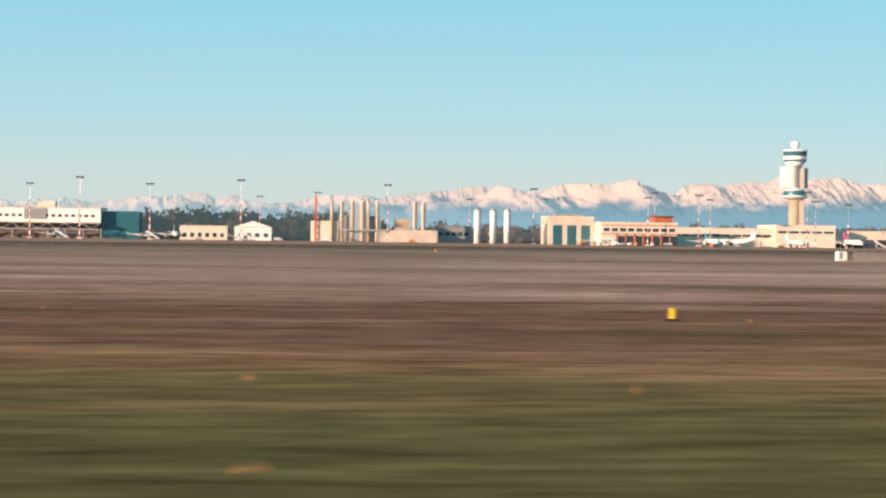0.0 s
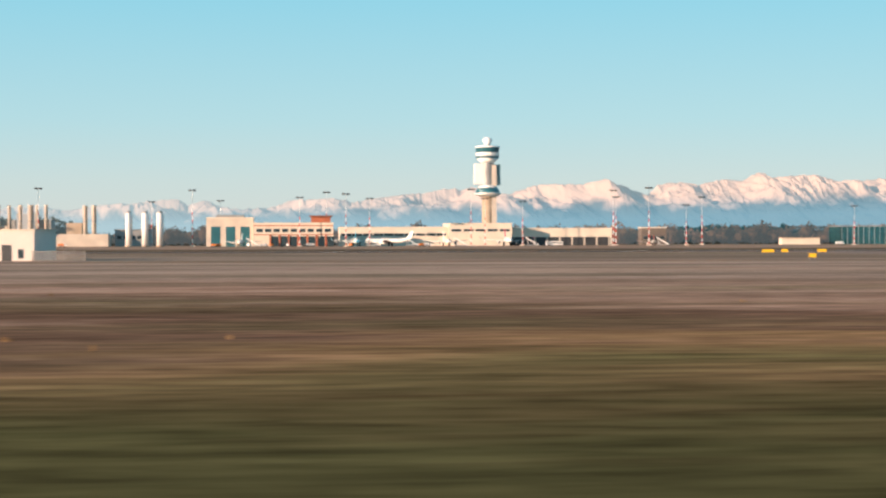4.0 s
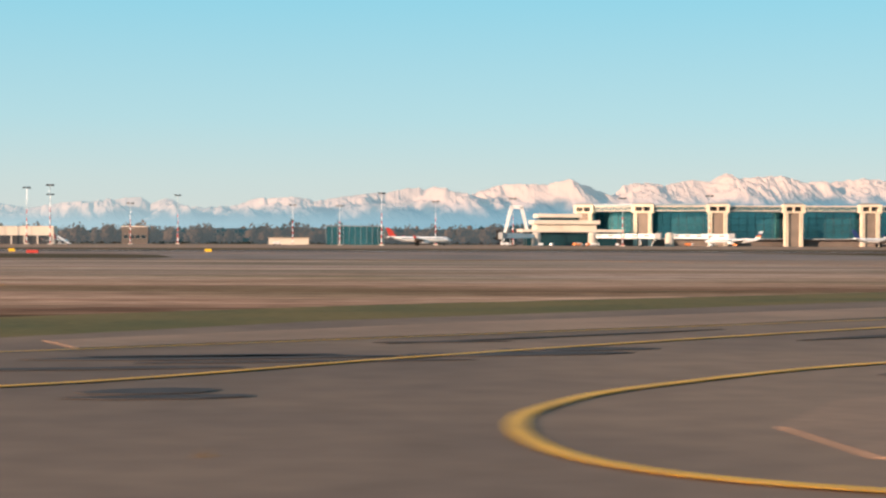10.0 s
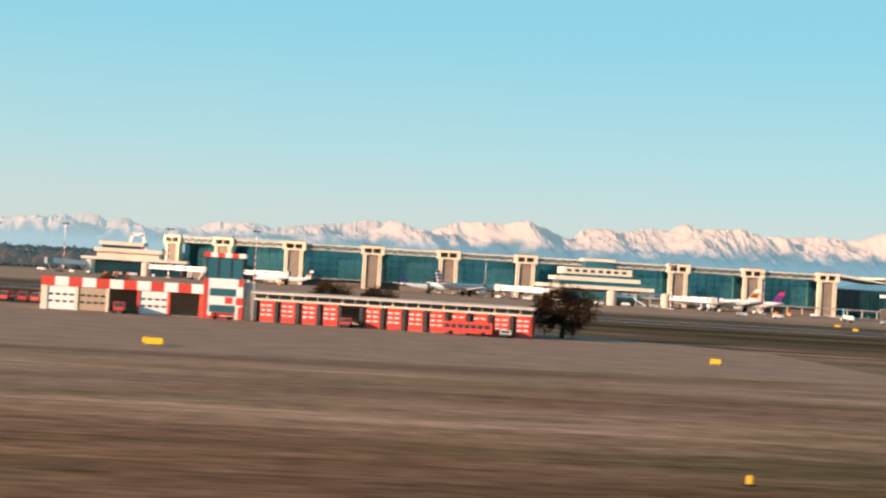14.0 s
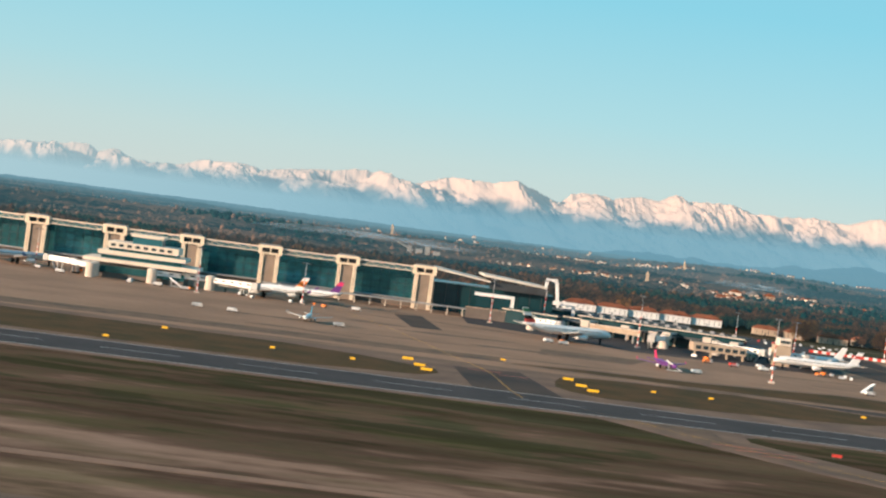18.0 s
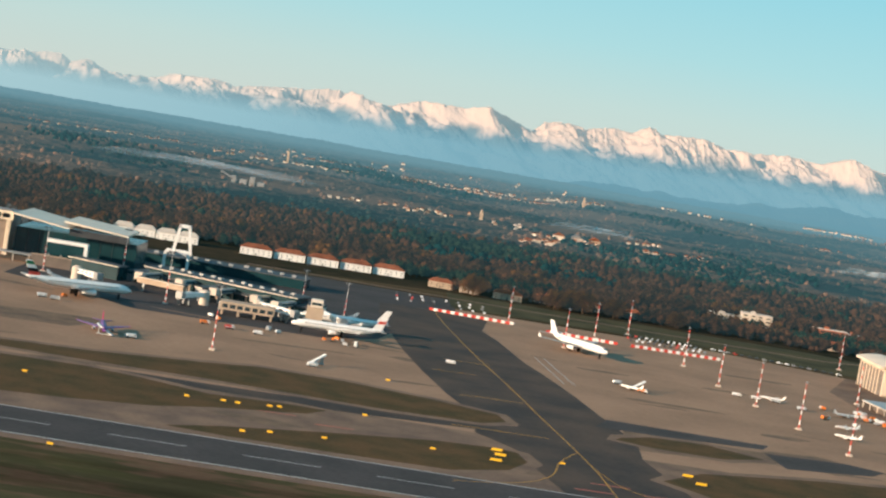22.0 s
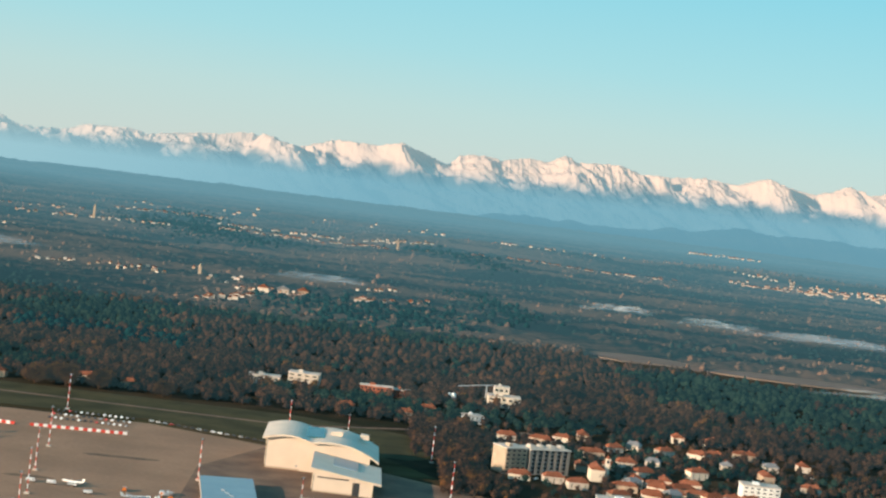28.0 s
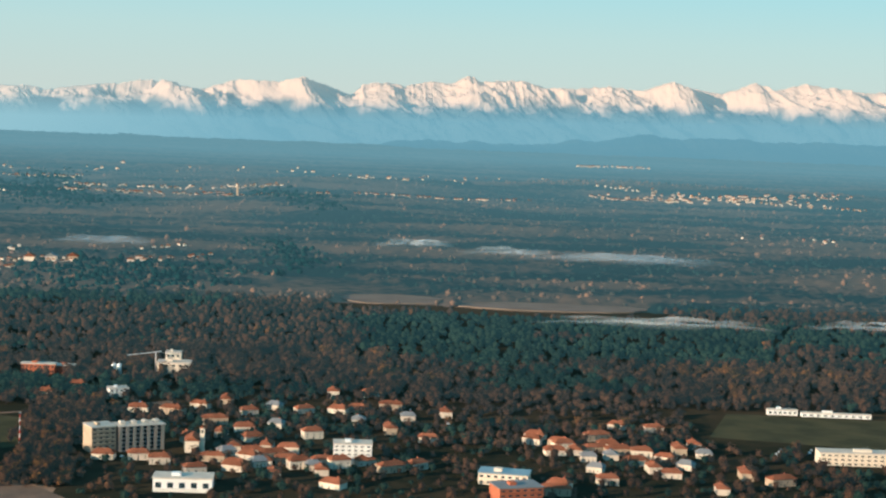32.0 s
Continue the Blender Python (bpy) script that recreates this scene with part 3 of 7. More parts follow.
structure("runway", Geo().prism([(-400, -9), (1500, -9), (1500, 9), (-400, 9)], 0.0, 0.03), ASPHALT, "dark asphalt take-off runway", "runway")

TAXI = [(255, 9), (330, 9), (324, 14), (322.5, 18), (324, 22), (331, 29), (341, 35), (350.5, 41), (359, 54), (371, 69), (396, 96), (408, 112), (392, 112), (378, 95), (360, 80), (338, 63.6), (323, 52.7), (312, 44.8), (304.9, 37.3), (285.6, 25), (278.6, 20.2), (273.7, 17.8)]
structure("taxiway_exit", Geo().prism(TAXI, -0.02, 0.03), WORN, "worn asphalt exit taxiway", "taxiway")


def stripe(name, pts, width, material, label, z=0.058, closed=False):
    """A painted line along points."""
    g = Geo()
    n = len(pts)
    left, right = [], []
    for i, (x, y) in enumerate(pts):
        a, b = Vector(pts[max(0, i - 1)]), Vector(pts[min(n - 1, i + 1)])
        w = (b - a).normalized()
        left.append((x - w.y * width / 2, y + w.x * width / 2))
        right.append((x + w.y * width / 2, y - w.x * width / 2))
    for i in range(n - 1):
        g.prism([right[i], right[i + 1], left[i + 1], left[i]], z - 0.004, z)
    return structure(name, g, material, label, "marking")


def curve(pts, k=8):
    """Points on a smooth line through the given ones."""
    out = []
    p = [pts[0], *pts, pts[-1]]
    for i in range(1, len(p) - 2):
        a, b, c, d = (Vector(q) for q in p[i - 1:i + 3])
        for j in range(k):
            t = j / k
            out.append(tuple(0.5 * (2 * b + (c - a) * t + (2 * a - 5 * b + 4 * c - d) * t * t + (3 * b - a - 3 * c + d) * t ** 3)))
    return out + [pts[-1]]


stripe("marking_taxi_line", curve([(258, 4), (268, 9), (277.9, 14.2), (283, 17.4), (297, 20.5), (307.1, 24.8), (314.2, 31.4), (325.8, 41), (345, 55), (368, 74), (385, 94), (396, 112)]), 0.22, YELLOW, "yellow taxiway centre line")
stripe("marking_turn_line", curve([(331, 33.2), (322, 29.3), (316.6, 24.6), (314.6, 21.6), (313.95, 19.3), (314.1, 17.0), (314.9, 15.4), (316.5, 14.2), (319.5, 13), (325, 12)], 14), 0.26, YELLOW, "yellow line of a tight turn")
stripe("marking_edge_line", curve([(262, 13), (278, 19), (290, 24), (305.8, 32.3), (314.7, 37.6), (328, 45.5)]), 0.1, YELLOW, "thin yellow taxiway edge line")
rng = random.Random(5)
for i in range(26):
    x = rng.uniform(268, 335)
    y0 = 9 + (x - 255) * 0.25
    y = rng.uniform(max(12, y0), 16 + (x - 268) * 0.42)
    w, d = rng.uniform(1, 4), rng.uniform(0.12, 0.5)
    pts = [(x + w * math.cos(a) * rng.uniform(0.8, 1.1), y + d * math.sin(a) * rng.uniform(0.8, 1.2) + 0.3 * w * math.cos(a) * 0.4) for a in [k * math.pi / 5 for k in range(10)]]
    structure("stain_patch", sheet(pts, 0.056), ASPHALT, "dark repair patch on the taxiway", "patch")
for i in range(30):
    u = rng.random()
    x, y = 322 + 74 * u, 36 + 64 * u ** 1.15
    x, y = x + rng.uniform(-9, 9), y + rng.uniform(-7, 6)
    w, a = rng.uniform(4, 14), math.atan2(0.72 + 0.5 * u, 1.0) + rng.uniform(-0.1, 0.1)
    d = rng.uniform(0.12, 0.45)
    c, q = math.cos(a), math.sin(a)
    pts = [(x + c * p - q * r, y + q * p + c * r) for p, r in ((-w / 2, 0), (-w * 0.2, -d), (w * 0.25, -d * 0.8), (w / 2, 0.1), (w * 0.2, d), (-w * 0.3, d * 0.7))]
    structure("stain_seam", sheet(pts, 0.054), TARMAC, "long dark sealed seam on the taxiway", "patch")

structure("patch_pale", sheet([(276, 13.5), (284.6, 15.1), (287, 16.1), (290, 18.7), (295, 21.7), (303, 25.3), (301, 26.4), (290.6, 22.0), (287.6, 20.6), (283.7, 19.6), (276, 16.5)], 0.0535), PALE_PAVING, "pale patched strip of the taxiway", "patch")
structure("patch_pale", sheet([(317.2, 16.4), (321.5, 15.6), (322.6, 17.8), (323.5, 21.5), (326.5, 24.5), (322, 24.6), (318.6, 22.2), (317.0, 19.2)], 0.05), PALE_PAVING, "pale concrete patch inside the turn", "patch")
structure("patch_pale", sheet([(307, 33.5), (322, 42.5), (338, 53.5), (350, 63), (346, 64), (331, 54), (316, 44), (306, 36)], 0.05), PALE_PAVING, "pale worn strip of the taxiway", "patch")

structure("verge", sheet([(262, 16.5), (278.6, 20.4), (285.6, 25.2), (304.9, 37.5), (312, 45), (323, 52.9), (338, 63.8), (360, 80.2), (378, 95.2), (392, 112), (386, 112), (371, 96), (352, 81), (330, 66), (314, 56), (303, 47), (286, 33), (276, 26), (262, 22)], 0.022), VERGE, "green verge along the taxiway", "grass")
# service roads between the runways
structure("pavement_fire_station", sheet([(394, 112), (440, 114), (505, 123), (505, 176), (486, 200), (425, 205), (380, 203), (345, 190), (340, 168), (362, 140)], 0.028), PALE_PAVING, "paved yard before the fire station", "pavement")
structure("road_perimeter", Geo().prism([(-300, 163), (180, 164), (300, 170), (414, 174), (414, 177), (300, 173), (180, 167), (-300, 166)], 0.0, 0.04), WORN, "narrow pale perimeter road", "road")
structure("road_perimeter", sheet([(486, 176), (1000, 184), (1000, 187), (486, 179)], 0.04), PALE_PAVING, "narrow pale perimeter road", "road")
structure("road_inner", sheet([(505, 148), (1000, 150), (1000, 157), (505, 155)], 0.04), STAINED, "worn inner road", "road")
structure("road_track", sheet([(555.8, 179.2), (557.8, 179.2), (549.6, 252), (547.8, 252)], 0.036), WORN, "narrow track over the grass", "road")
structure("pavement_south", sheet([(204, 174), (300, 177), (380, 180), (395, 215), (372, 300), (372, 346), (188, 346), (196, 250)], 0.032), GREY_TAXI, "wide grey taxiway junction", "taxiway")
structure("island", sheet([(250, 180), (292, 183), (296, 190), (292, 218), (284, 228), (253, 233), (247, 205)], 0.06), ISLAND, "dark grass island in the junction", "grass")
structure("patch_pale", sheet([(205, 236), (372, 243), (374, 251), (203, 243)], 0.05), PALE_PAVING, "pale concrete strip of the junction", "patch")

xs = list(range(-300, 1301, 50))
for name, a, b, m, z, label in (("runway_shoulder", -15.5, 14.5, WORN, 0.04, "pale shoulders of the second runway"), ("runway_second", -11.8, 11.6, ASPHALT, 0.07, "dark asphalt of the second runway")):
    g = Geo()
    for x0, x1 in zip(xs, xs[1:]):
        g.prism([(x0, runway_y(x0) + a), (x1, runway_y(x1) + a), (x1, runway_y(x1) + b), (x0, runway_y(x0) + b)], z - 0.03, z)
    structure(name, g, m, label, "runway")
for x in range(-302, 1200, 24):
    stripe("marking_dash", [(x, runway_y(x)), (x + 14, runway_y(x + 14))], 0.32, WHITE_LINE, "white centre line dash", 0.08)
for off in (-11.4, 11.2):
    stripe("marking_edge", [(x, runway_y(x) + off) for x in xs], 0.5, WHITE_LINE, "white runway edge line", 0.08)

structure("taxiway_near_exit", sheet([(644, 290), (651, 281), (657, 272), (663, 263), (674, 248), (692, 230), (735, 187), (762, 187), (703, 240.5), (691, 251.5), (683.5, 262), (677, 270), (672.5, 277), (673, 283), (680, 290)], 0.038), WORN, "worn exit taxiway", "taxiway")
structure("taxiway_exit_dark", sheet([(650, 289), (657, 276), (666, 262), (678, 247), (697, 229), (742, 187), (751, 187), (699, 236), (686, 251), (676, 264), (668, 277), (668, 289)], 0.046), STAINED, "darker middle of the exit taxiway", "taxiway")
stripe("marking_exit_line", curve([(646, 298), (655, 287), (664, 274), (676, 258), (694, 238), (746, 188)]), 0.16, YELLOW, "yellow exit taxiway line", 0.07)
# apron
structure("taxiway_field", sheet([(480, 310), (1005, 318), (1005, 400), (900, 376), (800, 368), (625, 368), (480, 368)], 0.036), WORN, "pale worn taxiways along the second runway", "taxiway")
structure("apron", sheet([(-420, 345), (480, 352), (480, 366), (800, 366), (900, 374), (1005, 396), (1005, 560), (925, 612), (880, 630), (640, 622), (-420, 640)], 0.04), CONCRETE, "wide pale concrete apron", "apron")
structure("taxiway_apron", Geo().prism([(-420, 354), (480, 362), (560, 374), (640, 379), (640, 392), (560, 388), (480, 378), (-420, 368)], 0.03, 0.062), STAINED, "worn asphalt taxiway along the apron", "taxiway")
structure("taxiway_apron_strip", sheet([(690, 364.5), (717, 364.8), (745, 364.8), (776, 371), (776, 378.5), (740, 375), (713, 372), (690, 371)], 0.062), TARMAC, "dark asphalt strip along the islands", "taxiway")
structure("apron_dark_link", sheet([(628.5, 312), (645.5, 313), (641.5, 357), (627, 352)], 0.066), TARMAC, "dark asphalt patch on the link taxiway", "patch")
structure("apron_dark_patch", sheet([(621.5, 460), (630, 463), (626, 518), (617.5, 511)], 0.06), TARMAC, "dark rectangular apron patch", "patch")
structure("apron_dark_patch", sheet([(652, 420), (676, 424), (684, 446), (655, 440)], 0.058), STAINED, "faded dark apron patch", "patch")
structure("apron_dark_band", sheet([(790, 314), (818, 315), (816, 340), (812, 366), (814, 388), (810, 415), (806, 448), (801, 480), (797, 501), (792, 545), (788, 568), (792, 604), (781, 612), (753, 606), (753, 574), (757, 520), (760, 488), (765, 450), (770.5, 416), (775, 396), (785, 392), (786, 384), (776, 378), (775, 367), (784, 352), (786, 335)], 0.06), TARMAC, "broad dark asphalt band over the apron", "taxiway")
structure("apron_dark_patch", sheet([(812, 378), (836, 384), (862, 400), (862, 412), (848, 404), (836, 404), (813, 412)], 0.0565), STAINED, "dark asphalt patch beside the band", "patch")
structure("apron_dark_patch", sheet([(848, 404), (862, 412), (878, 403), (861, 388)], 0.06), STAINED, "dark asphalt patch on the apron", "patch")
stripe("marking_apron_line", curve([(800, 318), (799.1, 340), (797.2, 362), (792, 410), (788.7, 442.4), (782, 500), (776, 562), (773, 604)]), 0.22, YELLOW, "yellow apron lead line", 0.075)
stripe("marking_apron_line", curve([(799, 345), (803, 330), (812, 322), (830, 318)]), 0.18, YELLOW, "yellow turning line", 0.075)
stripe("marking_apron_line", curve([(797, 362), (792, 348), (788, 330), (780, 318), (768, 311)]), 0.18, YELLOW, "yellow turning line", 0.075)
stripe("marking_apron_line", curve([(637, 304), (635.5, 320), (634, 350), (628, 380), (616, 440), (600, 500)]), 0.18, YELLOW, "yellow lead line", 0.075)
for x0, x1, y in ((770, 792, 372), (768, 780, 455), (772, 786, 480), (774, 790, 418)):
    stripe("marking_stop_bar", [(x0, y), (x1, y + 2)], 0.35, YELLOW, "worn yellow apron bar", 0.075)
for x in (803.5, 806.5):
    stripe("marking_stand_line", [(x + 2, 470), (x - 2, 520)], 0.22, WHITE_LINE, "pale painted stand line", 0.07)
for x, y, w in ((664, 268, 9), (667, 264, 10), (670, 260, 9), (728, 350, 9), (741, 345, 8), (630, 350, 7), (636, 345, 6), (796, 330, 8), (806, 326, 7), (792, 322, 8)):
    stripe("marking_red_board", [(x, y), (x + w, y + 0.8)], 0.7, RED_LINE, "red painted holding sign", 0.072)

ISLANDS = (
    ("long grass island by the runway", ((-300, 317), (577, 315.5), (597, 315.5), (619, 323.5), (623, 331), (622.7, 338.7), (608, 350), (590.7, 356.7), (567, 357.7), (480, 356), (-300, 350))),
    ("grass island between taxiways", ((646.6, 335), (647.7, 346), (650, 357), (657, 364), (665, 367), (690, 369.5), (703, 366), (718, 360), (735, 363.3), (742.7, 363), (739, 355.5), (720, 345), (709, 336), (694, 330), (677, 325.4), (655, 322), (648.6, 328))),
    ("rough brown grass strip on the apron", ((640, 379), (656, 384.6), (687, 391), (713, 402), (724, 408), (745, 408), (765, 403), (782, 395.4), (783.4, 387), (777, 380), (753, 377), (715, 379), (690, 377.5))),
    ("slim grass island by the runway", ((714, 318.8), (723, 326), (744, 338), (766, 348.7), (778, 351.5), (783, 350), (784.5, 341), (780, 330), (768, 320.5), (746, 318.6), (725, 317.6))),
    ("small brown grass island", ((809, 388), (811, 392), (819, 399.5), (833, 402), (845, 394), (834, 385), (817, 384.5))),
    ("grass island by the junction", ((813, 345), (816.6, 350), (824, 361), (855, 376.7), (894, 389.7), (930, 392), (915, 365), (880, 345), (840, 331), (822, 334))),
)
for label, pts in ISLANDS:
    pts = list(pts)
    if sum(a[0] * b[1] - a[1] * b[0] for a, b in zip(pts, pts[1:] + pts[:1])) < 0:
        pts = pts[::-1]
    structure("island", sheet(pts, 0.085), ISLAND, label, "grass")
    # a paler shoulder round the grass
    rim = []
    for i, p in enumerate(pts):
        a, b = Vector(pts[i - 1]), Vector(pts[(i + 1) % len(pts)])
        w = (b - a).normalized()
        rim.append((p[0] + w.y * 3.2, p[1] - w.x * 3.2))
    structure("island_rim", sheet(rim, 0.0645), WORN, "pale shoulder round a grass island", "pavement")
structure("grass_field", sheet([(780, 632), (880, 640), (930, 622), (975, 616), (1000, 640), (990, 668), (930, 690), (780, 690)], 0.06), PITCH, "rough meadow behind the apron", "grass")
structure("road_back", sheet([(700, 668), (930, 662), (1000, 700), (1000, 703), (930, 665), (700, 671)], 0.07), WORN, "pale back road", "road")
structure("road_village", sheet([(1000, 700), (1010, 690), (1030, 715), (1026, 718)], 0.08), WORN, "pale village street", "road")
structure("sports_field", sheet([(1243, 672), (1330, 648), (1345, 716), (1262, 724)], 0.06), PITCH, "meadow with a low white stand", "field")
# asphalt by the pier; its dark colour also stands in for shade there
structure("pavement_pier", sheet([(640, 512), (660, 500), (684, 478), (737, 482), (753, 500), (757, 520), (753, 574), (753, 606), (781, 613), (781, 660), (640, 664)], 0.052), ASPHALT, "dark asphalt round the pier, with shade painted in", "pavement")
for pts in (((810.5, 416), (829, 416.3), (851.4, 416.6), (848.3, 409.4), (824, 404), (806, 402.5)), ((847.4, 403.7), (869, 408), (877, 404), (872, 396), (848.7, 386))):
    structure("stain_patch", sheet(pts[::-1], 0.0625), ASPHALT, "dark resealed asphalt of the taxiway edge", "patch")
# stains, tyre marks and sealed patches of the apron
rng = random.Random(17)
for i in range(80):
    x, y = rng.uniform(560, 985), rng.uniform(350, 560)
    if i % 3 == 0:
        x, y = rng.uniform(640, 900), rng.uniform(300, 372)
    w, d, a = rng.uniform(4, 22), rng.uniform(0.6, 3.2), rng.choice((0.05, 0.1, 0.2, -0.25))
    c, q = math.cos(a), math.sin(a)
    pts = []
    for k in range(12):
        t = 2 * math.pi * k / 12
        p, r = w * math.cos(t) * rng.uniform(0.75, 1.1), d * math.sin(t) * rng.uniform(0.6, 1.2)
        pts.append((x + c * p - q * r, y + q * p + c * r))
    structure("stain_apron", sheet(pts, 0.057 if i % 2 else 0.054), WORN if i % 5 == 0 else STAINED, "faint dark stain on the apron", "patch")
structure("apron_yard", sheet([(905, 432), (1012, 432), (1030, 520), (1000, 560), (925, 612), (905, 560)], 0.07), WORN, "paved cargo yard", "pavement")

# ---- mountains and far country ----
SKYLINE = [(-1000, 84), (-640, 80), (-532, 94), (-453, 80), (-348, 94), (-258, 97), (-190, 110), (-152, 110), (-128, 93), (-83, 110), (-20, 83), (107, 91), (144, 107), (270, 113), (323, 104), (430, 121), (532, 131), (574, 140), (646, 141), (699, 124), (729, 119), (820, 149), (942, 148), (1005, 163), (1064, 146),
           (1134, 121), (1164, 150), (1217, 159), (1279, 152), (1356, 166), (1402, 161), (1455, 187), (1494, 172), (1590, 176), (1666, 159), (1744, 163), (1837, 172), (1925, 160), (1997, 189), (2041, 179), (2140, 163), (2236, 198), (2285, 178), (2371, 200), (2435, 191), (2532, 181), (2600, 188), (3000, 175)]


def ridge(x):
    """The skyline's height: summits and saddles with small teeth."""
    h = 84.0
    for (a, p), (b, q) in zip(SKYLINE, SKYLINE[1:]):
        if a <= x <= b:
            u = (x - a) / (b - a)
            h = p + (q - p) * u
    return h + 4.5 * (noise.ridged_multi_fractal((x * 0.03, 1.0, 0.0), 0.8, 2.2, 4, 1.0, 2.0) - 1.1)


def mountains():
    """Broad spurs and gullies that run slantwise down from the crest, with lower hills before them."""
    nx, ny = 1300, 104
    v, f = [], []
    tops = [ridge(-1000 + 4000 * i / (nx - 1)) for i in range(nx)]
    wide = np.convolve(np.pad(np.array(tops), 40, mode="edge"), np.ones(81) / 81, mode="valid")
    for j in range(ny):
        u = j / (ny - 1)
        for i in range(nx):
            x = -1000 + 4000 * i / (nx - 1)
            back = 4640 - (max(0.0, x - 1500) / 1400) ** 2 * 150
            y = back - 430 * (1 - u)
            top = tops[i] * u + wide[i] * (1 - u)
            w = noise.noise((x * 0.004, y * 0.004, 4.0)) * 60
            q = x + 0.62 * (y - 4200) + w
            spur = noise.ridged_multi_fractal((q * 0.0072, (y + w) * 0.0042, 7.0), 1.0, 2.1, 5, 1.0, 2.0) - 1.1
            fold = noise.fractal((q * 0.02, y * 0.012, 3.0), 1.0, 2.1, 4)
            mass = noise.fractal((q * 0.0062, y * 0.004, 11.0), 1.0, 2.0, 3)
            crag = noise.ridged_multi_fractal((q * 0.03, y * 0.018, 9.0), 0.8, 2.2, 4, 1.0, 2.0) - 1.1
            hill = noise.fractal((x * 0.006, y * 0.009, 2.0), 0.9, 2.0, 4)
            s = u * u * (3 - 2 * u)
            calm = min(1.0, (1 - u) * 8) * min(1, 5 * u)
            z = top * (0.5 * u + 0.5 * s) + (16 * spur + 44 * mass + 10 * fold + 6 * crag) * calm + 14 * hill * (1 - u) * min(1, 6 * u)
            v.append((x, y, min(max(z, -0.5), tops[i] + 1) if u > 0 else -1))
    for j in range(ny - 1):
        for i in range(nx - 1):
            k = j * nx + i
            f.append((k, k + 1, k + nx + 1, k + nx))
    me = bpy.data.meshes.new("mountain_range")
    me.from_pydata(v, [], f)
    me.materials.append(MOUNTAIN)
    tagged(new("backdrop_mountains", me), "snow-covered alpine mountain range with painted blue haze", "mountains", kind="structure")


def foothills():
    """Low wooded hills before the snowy range."""
    nx, ny = 420, 26
    v, f = [], []
    for j in range(ny):
        u = j / (ny - 1)
        for i in range(nx):
            x = 1150 + 1600 * i / (nx - 1)
            y = 4060 + 150 * u
            rise = min(1.0, max(0.0, (x - 1180) / 120))
            crest = 20 + 30 * min(1.0, max(0.0, (x - 1600) / 250)) + 11 * noise.fractal((x * 0.011, 0.0, 5.0), 0.9, 2.1, 4)
            spur = noise.fractal((x * 0.02 + y * 0.01, y * 0.016, 1.0), 0.9, 2.1, 4) * 7 * min(1, 4 * (1 - u))
            v.append((x, y, max(-0.5, rise * (crest * math.sin(u * math.pi / 2) + spur * u)) if j else -0.5))
    for j in range(ny - 1):
        for i in range(nx - 1):
            k = j * nx + i
            f.append((k, k + 1, k + nx + 1, k + nx))
    me = bpy.data.meshes.new("foothills")
    me.from_pydata(v, [], f)
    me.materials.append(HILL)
    tagged(new("backdrop_foothills", me), "low wooded foothills, blue from painted haze, before the mountains", "hills", kind="structure")


foothills()
mountains()


FIELDS = ((1095, 1062, 1166, 1112), (1170, 1050, 1296, 1092), (1335, 1112, 1400, 1136))


def in_field(x, y):
    return any(a < x < c and b < y < d for a, b, c, d in FIELDS)


def far_country():
    """Woods out to the foothills: an uneven canopy with clearings."""
    rows, y = [], 1060.0
    while y < 4350:
        rows.append(y)
        y *= 1.0068 if y < 2400 else 1.012
    n = 520
    v, f = [], []
    for j, y in enumerate(rows):
        for i in range(n):
            u = i / (n - 1)
            x = (-140 - 0.18 * y) + u * (1500 + 0.72 * y) + (j % 2) * 1.2
            h = 3.2 + 2.4 * noise.noise((x * 0.21, y * 0.12, 0.0)) + 2.2 * noise.noise((x * 0.55, y * 0.3, 5.0))
            roll = noise.noise((x * 0.0023, y * 0.0032, 9.0))
            h += max(0, roll) * 26 * min(1, max(0, (y - 1150) / 600)) * min(1, max(0.12, (3000 - y) / 700))
            open_ = noise.noise((x * 0.006, y * 0.011, 2.0))
            if in_field(x, y):
                h = 0.2
            elif open_ > 0.34:
                h = 0.4 + max(0, roll) * 24 * min(1, max(0, (y - 1150) / 600)) * min(1, max(0.12, (3000 - y) / 700))
            if y > 3300:
                t = (y - 3300) / 1000
                hill = max(0, noise.fractal((x * 0.004 + 4, y * 0.004, 1.0), 0.9, 2.0, 4)) * 2
                h += hill * min(1, t * 2.2)
            v.append((x, y, h if j else -0.5))
    for j in range(len(rows) - 1):
        for i in range(n - 1):
            k = j * n + i
            f.append((k, k + 1, k + n + 1, k + n))
    me = bpy.data.meshes.new("far_woods")
    me.from_pydata(v, [], f)
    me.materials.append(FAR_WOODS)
    me.polygons.foreach_set("use_smooth", [True] * len(me.polygons))
    tagged(new("backdrop_far_woods", me), "far autumn woods and clearings fading into painted blue haze", "woods", kind="structure")


far_country()


